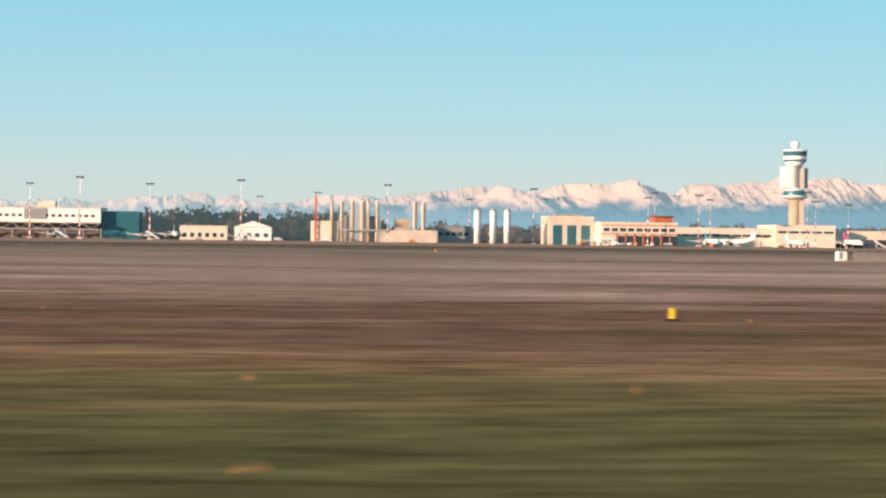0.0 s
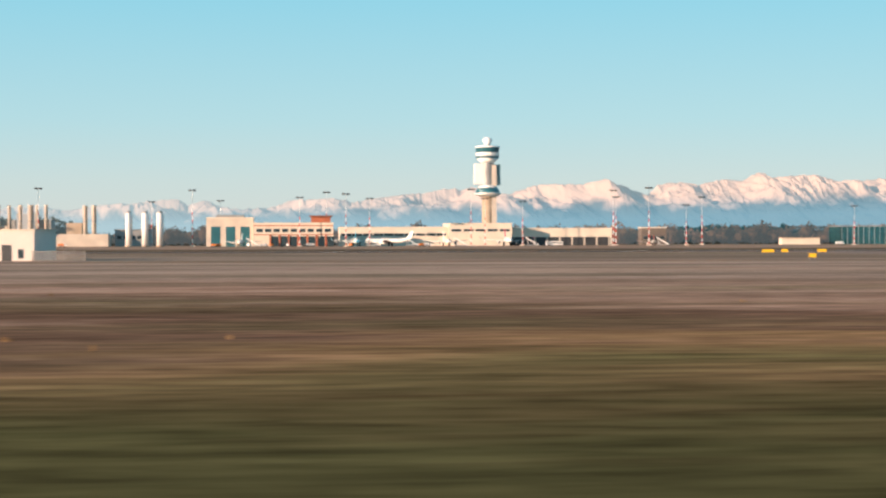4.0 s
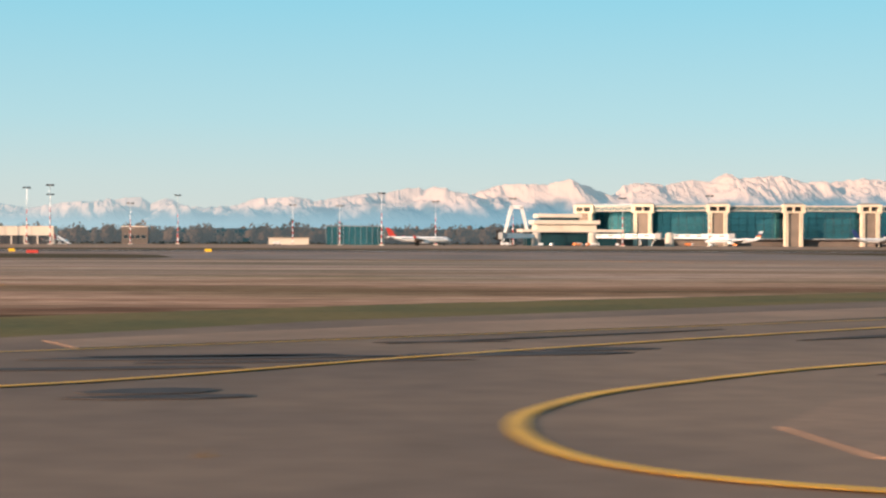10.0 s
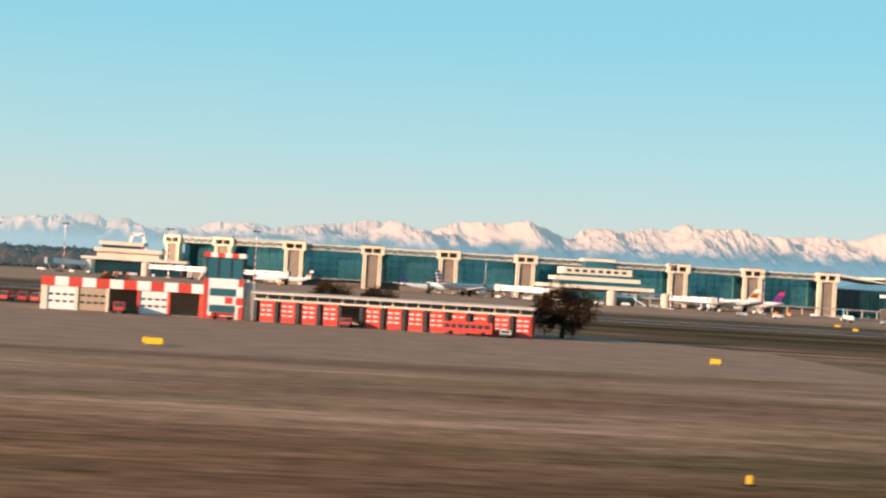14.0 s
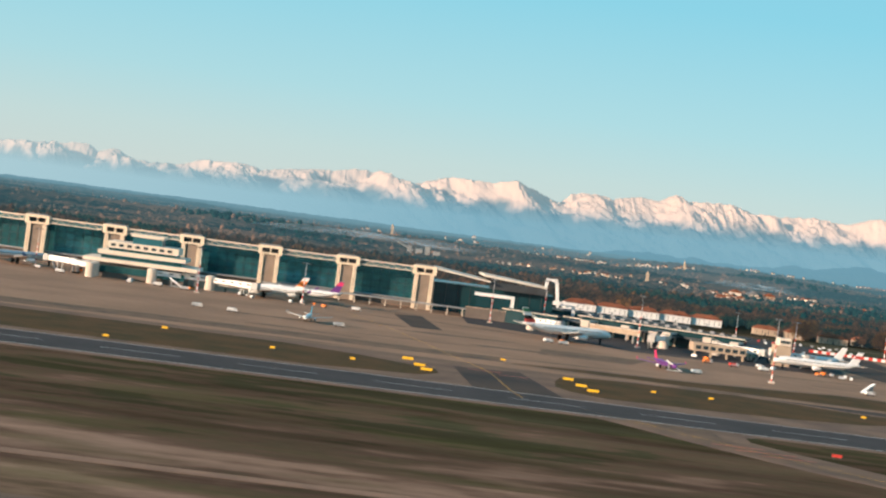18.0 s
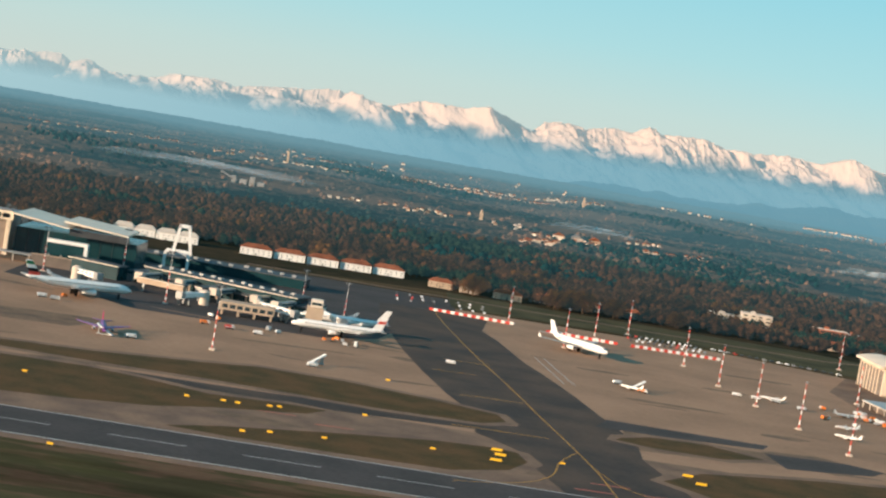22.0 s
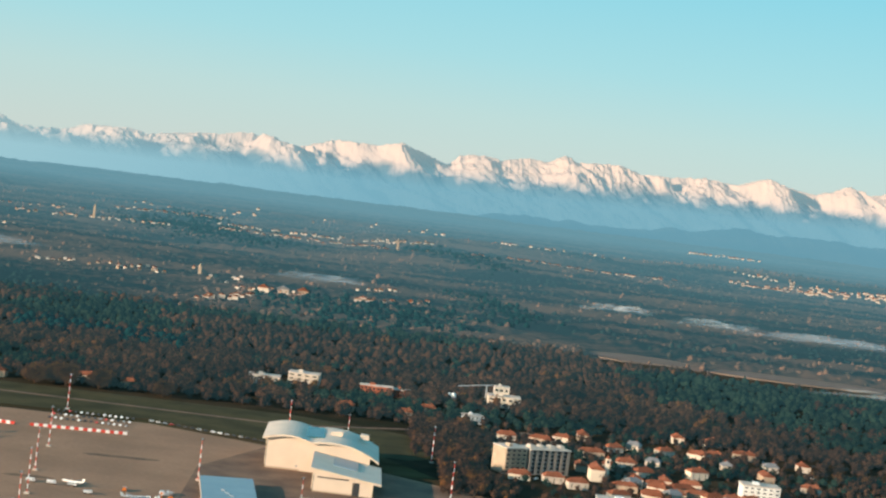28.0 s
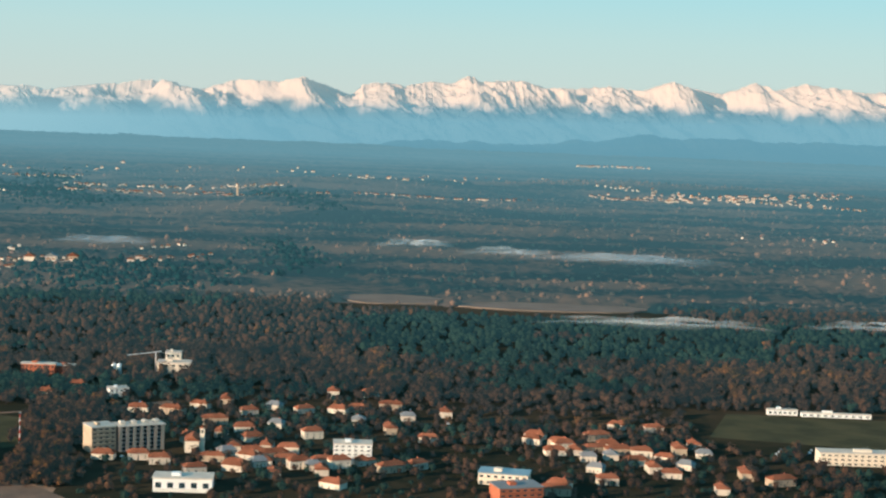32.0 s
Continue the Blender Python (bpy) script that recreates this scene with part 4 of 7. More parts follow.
# ---- woods near the airfield ----
def blob(seed, tall, fine, clumps):
    """A crown: a ragged core in a cloud of leaf clumps."""
    bm = bmesh.new()
    bmesh.ops.create_icosphere(bm, subdivisions=fine, radius=0.8)
    rnd = random.Random(seed)
    v = [(p.co * (rnd.uniform(0.7, 1.15) + 0.45 * noise.noise(p.co * 1.9 + Vector((seed * 9.0, 0, 0)))))[:] for p in bm.verts]
    fs = [[q.index for q in p.verts] for p in bm.faces]
    bm.free()
    for k in range(clumps):
        c = Vector((rnd.gauss(0, 1), rnd.gauss(0, 1), rnd.gauss(0.25, 1))).normalized() * rnd.uniform(0.7, 1.15)
        a = Vector((rnd.gauss(0, 1), rnd.gauss(0, 1), rnd.gauss(0, 1))).normalized()
        b2 = a.orthogonal().normalized()
        s = rnd.uniform(0.14, 0.3)
        n = len(v)
        v += [(c + a * s)[:], (c - a * s * 0.6 + b2 * s * 0.8)[:], (c - a * s * 0.6 - b2 * s * 0.8)[:]]
        fs.append([n, n + 1, n + 2])
    v = np.array(v)
    v[:, 2] = v[:, 2] * tall
    v[:, 2] -= v[:, 2].min()
    return v, np.array(fs)


BLOBS = [blob(i, 0.95, 1, 34) for i in range(8)]
FAR_BLOBS = [blob(20 + i, 0.9, 1, 0) for i in range(4)] + [blob(30 + i, 1.0, 1, 4) for i in range(4)]


def relief(x, y):
    """The height of the rolling country."""
    return max(0, noise.noise((x * 0.0023, y * 0.0032, 9.0))) * 26 * min(1, max(0, (y - 1150) / 600))


def forest(name, places, shapes, size, material, label):
    """Crowns at (x, y) as one piece of woodland."""
    rnd = np.random.RandomState(len(places))
    vs, fs, k = [], [], 0
    for i, (x, y) in enumerate(places):
        v, f = shapes[i % len(shapes)]
        s = size * rnd.uniform(0.55, 1.45)
        a = rnd.uniform(0, 6.28)
        c, d = math.cos(a), math.sin(a)
        w = np.empty_like(v)
        w[:, 0] = x + (v[:, 0] * c - v[:, 1] * d) * s
        w[:, 1] = y + (v[:, 0] * d + v[:, 1] * c) * s
        w[:, 2] = v[:, 2] * s * rnd.uniform(0.85, 1.25) + (relief(x, y) if y > 1150 else 0)
        vs.append(w)
        fs.append(f + k)
        k += len(v)
    V, F = np.concatenate(vs), np.concatenate(fs)
    me = bpy.data.meshes.new(name)
    me.vertices.add(len(V))
    me.vertices.foreach_set("co", V.ravel())
    me.loops.add(F.size)
    me.loops.foreach_set("vertex_index", F.ravel())
    me.polygons.add(len(F))
    me.polygons.foreach_set("loop_start", np.arange(0, F.size, 3))
    me.polygons.foreach_set("use_smooth", np.ones(len(F), bool))
    me.materials.append(material)
    me.update(calc_edges=True)
    return stuff(name, me, label, "woods")


CLEAR = [(-450, 340, 640, 640), (640, 340, 780, 735), (760, 560, 976, 700), (880, 380, 982, 625), (982, 380, 1012, 560), (1240, 640, 1350, 730), (1092, 1024, 1170, 1112), (1165, 1012, 1300, 1092), (1335, 1108, 1402, 1138), (700, 715, 770, 726)]
TOWN = []


def free(x, y, gap=0.0):
    if any(a - gap < x < c + gap and b - gap < y < d + gap for a, b, c, d in CLEAR):
        return False
    return all(abs(x - a) > r or abs(y - b) > r for a, b, r in TOWN)


# ---- control towers ----
def control_tower():
    t = thing("control_tower", 187.9, 586, 0, "tall white airport control tower with dark glass rings", "tower")
    part("stem", Geo().turned(0, 0, [(2.2, 0), (2.0, 8), (2.0, 18)], 20), TAN, t, "tan concrete stem", True)
    part("stair_shaft", Geo().box(1.2, -1.9, 0, 2.9, 0.4, 28), PALE, t)
    part("lower_ring", Geo().turned(0, 0, [(2.4, 16.9), (4.3, 17.6), (4.9, 17.9), (4.9, 18.3), (4.2, 18.3)], 24), WHITE, t, "flared white lower ring", True)
    part("lower_window_band", Geo().turned(0, 0, [(4.3, 18.25), (4.1, 19.3), (3.2, 20.2)], 24), TEAL, t, "dark glazed band")
    part("lower_cap", Geo().turned(0, 0, [(3.3, 20.1), (3.3, 20.6), (2.0, 21)], 24), WHITE, t)
    part("shaft_block", Geo().box(-4.6, -1.6, 21.2, 0.7, 2.2, 28.4), WHITE, t, "white cladding box")
    part("shaft_block", Geo().box(1.1, -1.2, 21.0, 4.4, 2.4, 28.2), SLATE, t, "blue-grey cladding box")
    part("shaft_core", Geo().turned(0, 0, [(2.2, 20.8), (2.2, 29)], 20), GREY, t)
    part("cab_base", Geo().turned(0, 0, [(2.2, 28.6), (3.8, 30.3)], 24), WHITE, t, "", True)
    part("cab_window_band", Geo().turned(0, 0, [(3.9, 30.3), (4.0, 31.1)], 24), TEAL, t, "dark lower window band")
    part("cab_ring", Geo().turned(0, 0, [(4.1, 31.1), (4.2, 32.3)], 24), WHITE, t)
    part("cab_glass", Geo().turned(0, 0, [(3.9, 32.3), (4.2, 34.0)], 24), TEAL, t, "dark slanted cab glass")
    part("roof", Geo().turned(0, 0, [(4.4, 34.0), (4.3, 34.5), (1.2, 34.9)], 24), WHITE, t)
    part("radome", Geo().turned(0, 0, [(1.0, 34.8), (1.1, 35.6), (1.7, 36.4), (1.5, 37.2), (0.5, 37.6)], 16), WHITE, t, "white radome", True)


def radar_tower():
    t = thing("radar_tower", 81.6, 187.2, 0, "teal approach radar tower with red antenna", "tower")
    part("shaft", Geo().turned(0, 0, [(0.80, 0), (0.74, 4), (0.72, 8.4)], 20), TEAL, t, "teal round shaft", True)
    part("collar", Geo().turned(0, 0, [(0.72, 8.3), (0.80, 9.2), (0.95, 10.2)], 20), WHITE, t, "white collar with twisted ribs", True)
    for k in range(6):
        g = Geo()
        for j in range(6):
            u0, u1 = j / 6, (j + 1) / 6
            q = lambda u: (math.cos(k * 1.05 + u * 1.4) * (0.76 + 0.22 * u), math.sin(k * 1.05 + u * 1.4) * (0.76 + 0.22 * u), 8.3 + u * 1.9)
            g.tube(q(u0), q(u1), 0.09, 5)
        part("twisted_rib", g, GREY, t)
    part("cab", Geo().turned(0, 0, [(1.0, 10.1), (1.05, 10.4), (1.55, 11.8)], 20), TEAL, t, "dark slanted cab glass")
    part("cab_roof", Geo().turned(0, 0, [(1.62, 11.8), (1.6, 12.35), (0.4, 12.5)], 20), WHITE, t)
    part("antenna_mast", Geo().turned(0, 0, [(0.16, 12.4), (0.12, 13.9)], 8), WHITE, t)
    for s in (-1, 1):
        part("antenna_dish", Geo().rings([[(s * 0.38 + r * 0.6 * math.cos(a), y + 0.1 * s, 13.35 + r * 0.55 * math.sin(a)) for a in [2 * math.pi * i / 14 for i in range(14)]] for r, y in ((0.8, 0.12), (1.0, 0.0), (1.0, -0.08), (0.75, -0.02))]), ROSE if s < 0 else STEEL, t, "oval red radar dish" if s < 0 else "oval grey radar dish")
    for x, y in ((-1.3, -0.5), (1.3, -0.5), (-0.5, 1.2), (0.7, 1.2)):
        part("whip_aerial", Geo().tube((x, y, 12.2), (x, y, 13.9), 0.03, 5), WHITE, t)


control_tower()
radar_tower()


def front_windows(t, x0, x1, y, z, w, h, n, depth=0.15, material=None):
    """A row of windows set in a front wall, each with its own frame."""
    for i in range(n):
        x = x0 + (x1 - x0) * (i + 0.5) / n
        fr = part("window", Geo().box(x - w / 2 - 0.06, y - 0.05, z - 0.06, x + w / 2 + 0.06, y + depth, z + h + 0.06), GREY, t)
        part("pane", Geo().box(x - w / 2, y - 0.09, z, x + w / 2, y - 0.04, z + h), material or WINDOW, fr)


def plain_building(name, x0, y0, x1, y1, h, wall, roof, label, rows=(), parapet=0.35, category="building"):
    """A flat-roofed building with rows of windows (height, width, pane height, number)."""
    t = thing(name, x0, y0, 0, label, category)
    w, d = x1 - x0, y1 - y0
    part("wall", Geo().box(0, 0, 0, w, d, h), wall, t)
    part("roof", Geo().box(-0.15, -0.15, h, w + 0.15, d + 0.15, h + parapet), roof, t)
    for z, ww, hh, n in rows:
        front_windows(t, 0.4, w - 0.4, 0, z, ww, hh, n)
    return t


# transmitter building and its fence
b = thing("equipment_building", 72.6, 184.4, 0, "long low white equipment building with dark doors", "building", rz=-11.5)
part("wall", Geo().box(0, 0, 0, 17.7, 7, 3.15), PLASTER, b)
part("roof", Geo().box(-0.12, -0.12, 3.15, 17.82, 7.1, 3.35), PALE, b)
for x, z, w, h in ((2.6, 1.1, 0.9, 0.55), (5.5, 1.1, 0.8, 0.5), (7.2, 0.7, 0.5, 0.9), (13.0, 0.4, 0.6, 0.9), (16.0, 0.3, 0.5, 0.9)):
    fr = part("window", Geo().box(x - 0.06, -0.06, z - 0.06, x + w + 0.06, 0.1, z + h + 0.06), GREY, b)
    part("pane", Geo().box(x, -0.1, z, x + w, -0.05, z + h), WINDOW, fr)
for x, w, h in ((8.4, 0.8, 1.7), (11.6, 0.8, 1.7), (14.2, 1.0, 1.7)):
    part("door", Geo().box(x, -0.07, 0, x + w, 0.1, h), DARK, b, "dark metal door")
fen = thing("fence", 66, 184.6, 0, "grey mesh security fence with posts", "fence", rz=-8)
for i in range(28):
    x = i * 1.1
    if 13 < i < 22:
        continue
    part("post", Geo().box(x - 0.05, -0.9, 0, x + 0.05, -0.8, 1.1), FENCE, fen)
    if i < 27 and not 12 < i < 22:
        g = Geo().box(x + 0.05, -0.87, 0.95, x + 1.05, -0.84, 1.0).box(x + 0.05, -0.87, 0.05, x + 1.05, -0.84, 0.10)
        for k in range(7):
            g.box(x + 0.12 + 0.13 * k, -0.87, 0.10, x + 0.18 + 0.13 * k, -0.84, 0.95)
        part("panel", g, FENCE, fen)
b = thing("equipment_cabinet", 65.2, 187.0, 0, "small white equipment cabinet on the grass", "cabinet")
part("body", Geo().box(0, 0, 0.1, 1.0, 1.0, 1.05), WHITE, b)
part("plinth", Geo().box(-0.05, -0.05, 0, 1.05, 1.05, 0.1), PALE, b)
part("door", Geo().box(0.1, -0.03, 0.2, 0.55, 0.0, 0.95), GREY, b)


# ---- fire station ----
def fire_station():
    t = thing("fire_station_garage", 427.6, 186, 0, "white fire station garage with red and white chequered parapet", "fire station")
    W = 17.6
    part("back_wall", Geo().box(0, 7.5, 0, W, 8, 3.4), CREAM, t)
    part("side_wall", Geo().box(0, 0, 0, 0.4, 7.5, 3.0), CREAM, t)
    part("side_wall", Geo().box(W - 0.4, 0, 0, W, 7.5, 3.0), CREAM, t)
    part("floor", Geo().box(0.4, 0, 0.04, W - 0.4, 7.5, 0.1), GREY, t)
    part("roof", Geo().box(0, 0, 3.0, W, 8, 3.3), PALE, t)
    n = 12
    for i in range(n):
        part("parapet_panel", Geo().box(W * i / n, -0.16, 2.62, W * (i + 1) / n, 0.0, 3.62), RED if i % 2 == 0 else WHITE, t)
    bays = [(0.7, 3.7, "door", WHITE), (4.1, 7.0, "door", TAN), (7.3, 10.3, "", None), (10.6, 13.6, "door", WHITE), (13.9, 17.0, "", None)]
    for x0, x1, kind, m in bays:
        part("pillar", Geo().box(x1, -0.12, 0, x1 + 0.3, 0.1, 2.62), RED if x1 > 10 else CREAM, t)
        if kind:
            d = part("door", Geo().box(x0, 0.0, 0.02, x1, 0.12, 2.6), m, t, "sectional garage door")
            for z in (0.85, 1.6):
                for j in range(4):
                    x = x0 + (x1 - x0) * (j + 0.5) / 4
                    part("pane", Geo().box(x - 0.25, -0.03, z, x + 0.25, 0.0, z + 0.22), WINDOW, d)
    part("pillar", Geo().box(0.3, -0.12, 0, 0.7, 0.1, 2.62), CREAM, t)
    w = thing("fire_watch_tower", 445.0, 185.6, 0, "red and white chequered watch tower with dark glazed top", "tower")
    part("wall", Geo().box(0, 0, 0, 4.3, 4.2, 4.4), WHITE, w)
    for i, (x, z, ww, hh) in enumerate(((0, 0, 0.5, 4.4), (3.6, 1.6, 0.75, 0.8), (3.75, 3.6, 0.6, 0.8), (0.5, 0.0, 3.0, 0.35), (2.4, 1.7, 0.8, 0.7), (3.85, 0.0, 0.5, 1.4))):
        part("red_panel", Geo().box(x, -0.05, z, x + ww, 0.0, z + hh), RED, w)
    for z in (0.75, 2.55):
        fr = part("window", Geo().box(0.7, -0.06, z - 0.05, 3.5, 0.1, z + 0.8), GREY, w)
        part("pane", Geo().box(0.76, -0.1, z, 3.44, -0.05, z + 0.74), TEAL, fr)
    part("cab_glass", Geo().box(0.25, 0.1, 4.4, 4.05, 4.0, 6.7), TEAL, w, "dark glazed watch room")
    for x in (0.1, 1.4, 2.8, 4.1):
        part("mullion", Geo().box(x, 0.02, 4.4, x + 0.12, 0.14, 6.7), DARK, w)
    for i in range(6):
        part("roof_panel", Geo().box(-0.1 + i * 0.75, -0.15, 6.7, -0.1 + (i + 1) * 0.75, 4.3, 7.2), RED if i % 2 == 0 else WHITE, w)
    part("side_stair", Geo().box(4.4, 0.5, 0, 5.6, 3.5, 4.0), GREY, w)
    s = thing("fire_engine_hall", 450.6, 183.6, 0, "long fire engine hall with red doors and flat roof", "fire station", rz=-9.5)
    L = 30.0
    part("back_wall", Geo().box(0, 9.5, 0, L, 10, 3.0), CREAM, s)
    part("side_wall", Geo().box(L - 0.3, 0.3, 0, L, 9.5, 2.5), RED, s)
    part("side_wall", Geo().box(0, 0.3, 0, 0.3, 9.5, 2.5), CREAM, s)
    part("floor", Geo().box(0.3, 0.3, 0.03, L - 0.3, 9.5, 0.1), GREY, s)
    part("roof", Geo().box(-0.2, -0.7, 3.05, L + 0.2, 10.2, 3.25), PALE, s, "pale flat roof slab")
    part("lintel", Geo().box(0, 0.1, 2.35, L, 0.4, 2.55), CREAM, s)
    m = 22
    for i in range(m):
        fr = part("clerestory_window", Geo().box(L * i / m, 0.25, 2.55, L * (i + 1) / m, 0.45, 3.05), WINDOW, s)
        part("mullion", Geo().box(L * i / m, 0.1, 2.55, L * i / m + 0.14, 0.25, 3.05), CREAM if i % 2 else GREY, fr)
    n = 13
    p = L / n
    for i in range(n):
        x = i * p
        part("column", Geo().box(x, 0.0, 0, x + 0.35, 0.45, 2.35), DARK, s)
        if i == 4:
            continue
        d = part("door", Geo().box(x + 0.55, 0.3, 0.02, x + p - 0.1, 0.42, 2.3), RED, s, "red folding door")
        for z in (0.75, 1.25, 1.75):
            g = Geo()
            part("pane", Geo().box(x + 0.75, 0.26, z, x + 1.2, 0.3, z + 0.16), WHITE, d)
            part("pane", Geo().box(x + 1.45, 0.26, z, x + 1.95, 0.3, z + 0.16), WHITE, d)


fire_station()


def wheel_set(t, xs, half, r, dark=BLACK):
    for x in xs:
        for s in (-1, 1):
            part("wheel", Geo().rings([[(x + r * math.cos(a), s * half + o, r + r * math.sin(a)) for a in [2 * math.pi * i / 12 for i in range(12)]] for o in (-0.07, 0.07)]), dark, t)


def truck(x, y, rz, length=3.4, body=RED, cab=RED, label="red airport fire engine", name="fire_engine", height=1.25, group="fire engines"):
    t = thing(name, x, y, 0.05, label, "truck", group, rz)
    w = 0.55
    part("chassis", Geo().box(-length / 2, -w * 0.8, 0.2, length / 2, w * 0.8, 0.4), DARK, t)
    part("body", Geo().side([(-length / 2, 0.35), (length * 0.2, 0.35), (length * 0.2, height), (-length / 2, height * 0.96)], -w, w), body, t)
    part("cab", Geo().side([(length * 0.22, 0.35), (length / 2, 0.35), (length / 2, height * 0.6), (length * 0.43, height * 0.98), (length * 0.22, height)], -w, w), cab, t)
    part("windscreen", Geo().side([(length / 2 + 0.01, height * 0.6), (length / 2 + 0.03, height * 0.6), (length * 0.445, height * 0.94), (length * 0.43, height * 0.94)], -w * 0.85, w * 0.85), WINDOW, t)
    part("side_window", Geo().box(length * 0.27, -w - 0.02, height * 0.6, length * 0.4, w + 0.02, height * 0.86), WINDOW, t)
    part("locker_band", Geo().box(-length * 0.45, -w - 0.015, height * 0.45, length * 0.15, w + 0.015, height * 0.58), WHITE if body == RED else GREY, t)
    wheel_set(t, (-length * 0.3, length * 0.33), w * 0.9, 0.22)
    return t


for i, (x, y, a) in enumerate(((418.6, 205, -80), (420.6, 204.6, -95), (422.6, 204.4, -85), (424.6, 204, -100), (426.4, 203.4, -70))):
    truck(x, y, a)
truck(436.3, 184.4, -88, 3.6, label="red fire engine leaving its bay")
truck(447.4, 182.6, -170, 2.4, height=0.8, label="small red fire command car", name="command_car")
truck(460.6, 181.2, -95, 2.6, RED, RED, height=1.0, label="red fire car before the hall", name="fire_car")
truck(477.3, 177.6, -95, 1.8, ORANGE, WHITE, height=0.8, label="small service car by the hall", name="service_car", group="")


def bus(x, y, rz, color, label):
    t = thing("bus", x, y, 0.05, label, "bus", "", rz)
    part("body", Geo().box(-2.6, -0.55, 0.25, 2.6, 0.55, 1.35), color, t)
    part("roof", Geo().box(-2.55, -0.5, 1.35, 2.55, 0.5, 1.42), WHITE if color == WHITE else color, t)
    for i in range(7):
        part("window", Geo().box(-2.4 + i * 0.7, -0.57, 0.75, -1.85 + i * 0.7, 0.57, 1.15), WINDOW, t)
    wheel_set(t, (-1.7, 1.7), 0.5, 0.24)


bus(473.3, 177.6, -9, RED, "red crew bus parked by the hall")
bus(200.5, 520, 0, WHITE, "white passenger bus on the apron")


# ---- the terminal with its portals ----
PORTALS = [(406.5, 589), (424.5, 575), (448.3, 566), (474.3, 565.5), (499.4, 561), (525, 559.5), (550.3, 558.5), (576, 558), (601.5, 559), (627, 559)]


def portal(x, y, rz):
    t = thing("portal", x, y, 0, "pale concrete portal frame with stair core", "portal", "portals along the terminal", rz)
    for s in (-1, 1):
        part("leg", Geo().box(s * 2.55 - 0.62, -0.9, 0, s * 2.55 + 0.62, 0.9, 11.6), PORTAL, t)
        part("leg_groove", Geo().box(s * 2.55 - 0.06, -0.98, 0.5, s * 2.55 + 0.06, -0.88, 11.4), TAN, t)
    part("core_panel", Geo().box(-1.8, -0.4, 0, 1.8, 0.8, 11.4), STONE_PANEL, t, "dark brown panel between the legs")
    part("sill", Geo().box(-3.9, -1.2, 11.4, 3.9, 1.4, 12.0), PORTAL, t)
    part("head", Geo().box(-3.9, -1.2, 13.5, 3.9, 1.4, 14.3), PORTAL, t)
    for a, c in ((-3.9, -2.7), (-0.2, 0.2), (2.7, 3.9)):
        part("post", Geo().box(a, -1.1, 12.0, c, 1.3, 13.5), PORTAL, t)
    part("loggia_back", Geo().box(-2.7, 0.6, 12.0, 2.7, 0.9, 13.5), DARK, t)
    part("roof_light", Geo().box(-3.2, -0.8, 14.3, 3.2, 1.0, 14.75), ROOF_GREY, t)
    return t


first = None
for i, (x, y) in enumerate(PORTALS):
    rz = -38 if i == 0 else -25 if i == 1 else -8 if i == 2 else 0
    if first is None:
        first = portal(x, y, rz)
    else:
        copy_thing(first, pose(x, y, 0, 0, 0, rz))

for i, ((x0, y0), (x1, y1)) in enumerate(zip(PORTALS, PORTALS[1:])):
    a = math.degrees(math.atan2(y1 - y0, x1 - x0))
    L = math.hypot(x1 - x0, y1 - y0)
    w = thing("terminal_wing", x0, y0, 0, "dark teal glass terminal front between portals", "terminal", "terminal wings", a)
    part("glass_wall", Geo().box(0, 6.0, 2.6, L, 6.4, 11.8), GLASS, w, "dark teal curtain wall")
    part("hall", Geo().box(0, 6.5, 0, L, 30, 11.6), GREY, w)
    part("roof", Geo().box(0, 5.6, 11.8, L, 31, 12.5), ROOF_GREY, w)
    part("lower_floor", Geo().box(0, 4.5, 0, L, 6.0, 2.4), PANEL, w)
    part("lower_canopy", Geo().box(0, 2.6, 2.4, L, 6.0, 2.75), GREY, w)
    for k in range(9):
        part("mullion", Geo().box(L * k / 9 - 0.06, 5.86, 2.75, L * k / 9 + 0.06, 6.0, 11.8), DARK, w)
    for z in (5.0, 7.3, 9.6):
        part("transom", Geo().box(0, 5.9, z, L, 6.0, z + 0.12), DARK, w)
    br = thing("truss_bridge", x0, y0, 0, "pale steel truss between portals", "bridge", "truss bridges", a)
    s, e = 3.8, L - 3.8
    part("top_chord", Geo().box(s, -0.5, 13.45, e, 0.6, 13.85), CREAM, br)
    part("bottom_chord", Geo().box(s, -0.5, 12.0, e, 0.6, 12.25), CREAM, br)
    n = 10
    for k in range(n):
        u0, u1 = s + (e - s) * k / n, s + (e - s) * (k + 1) / n
        z0, z1 = (12.2, 13.5) if k % 2 else (13.5, 12.2)
        part("web_member", Geo().tube((u0, 0, z0), (u1, 0, z1), 0.1, 4), CREAM, br)
    part("walkway_glass", Geo().box(s, 0.3, 12.25, e, 0.5, 13.45), TEAL, br)
    if i < 2:
        part("roof_cover", Geo().box(s, -0.8, 13.85, e, 3.0, 14.5), ROOF_BLUE, br)
# the north end with sloping white roofs
n_end = thing("terminal_north_end", 631, 559, 0, "terminal end under sloping pale roofs", "terminal")
part("glass_wall", Geo().box(0, 5, 0, 40, 30, 9.5), DARK_HALL, n_end, "dark glass hall")
part("roof", Geo().side([(0, 13.6), (18, 11.6), (18, 12.0), (0, 14.2)], -1, 28), CREAM, n_end, "sloping pale roof")
part("roof", Geo().side([(16, 13.3), (37, 11.8), (37, 12.3), (16, 14.0)], 2, 28), CREAM, n_end, "sloping pale roof")
part("roof_edge", Geo().box(18, 1.5, 9.5, 37.5, 2.0, 11.8), DARK, n_end)
for k in range(10):
    part("mullion", Geo().box(k * 4, 4.85, 0, k * 4 + 0.12, 5.0, 9.5), DARK, n_end)
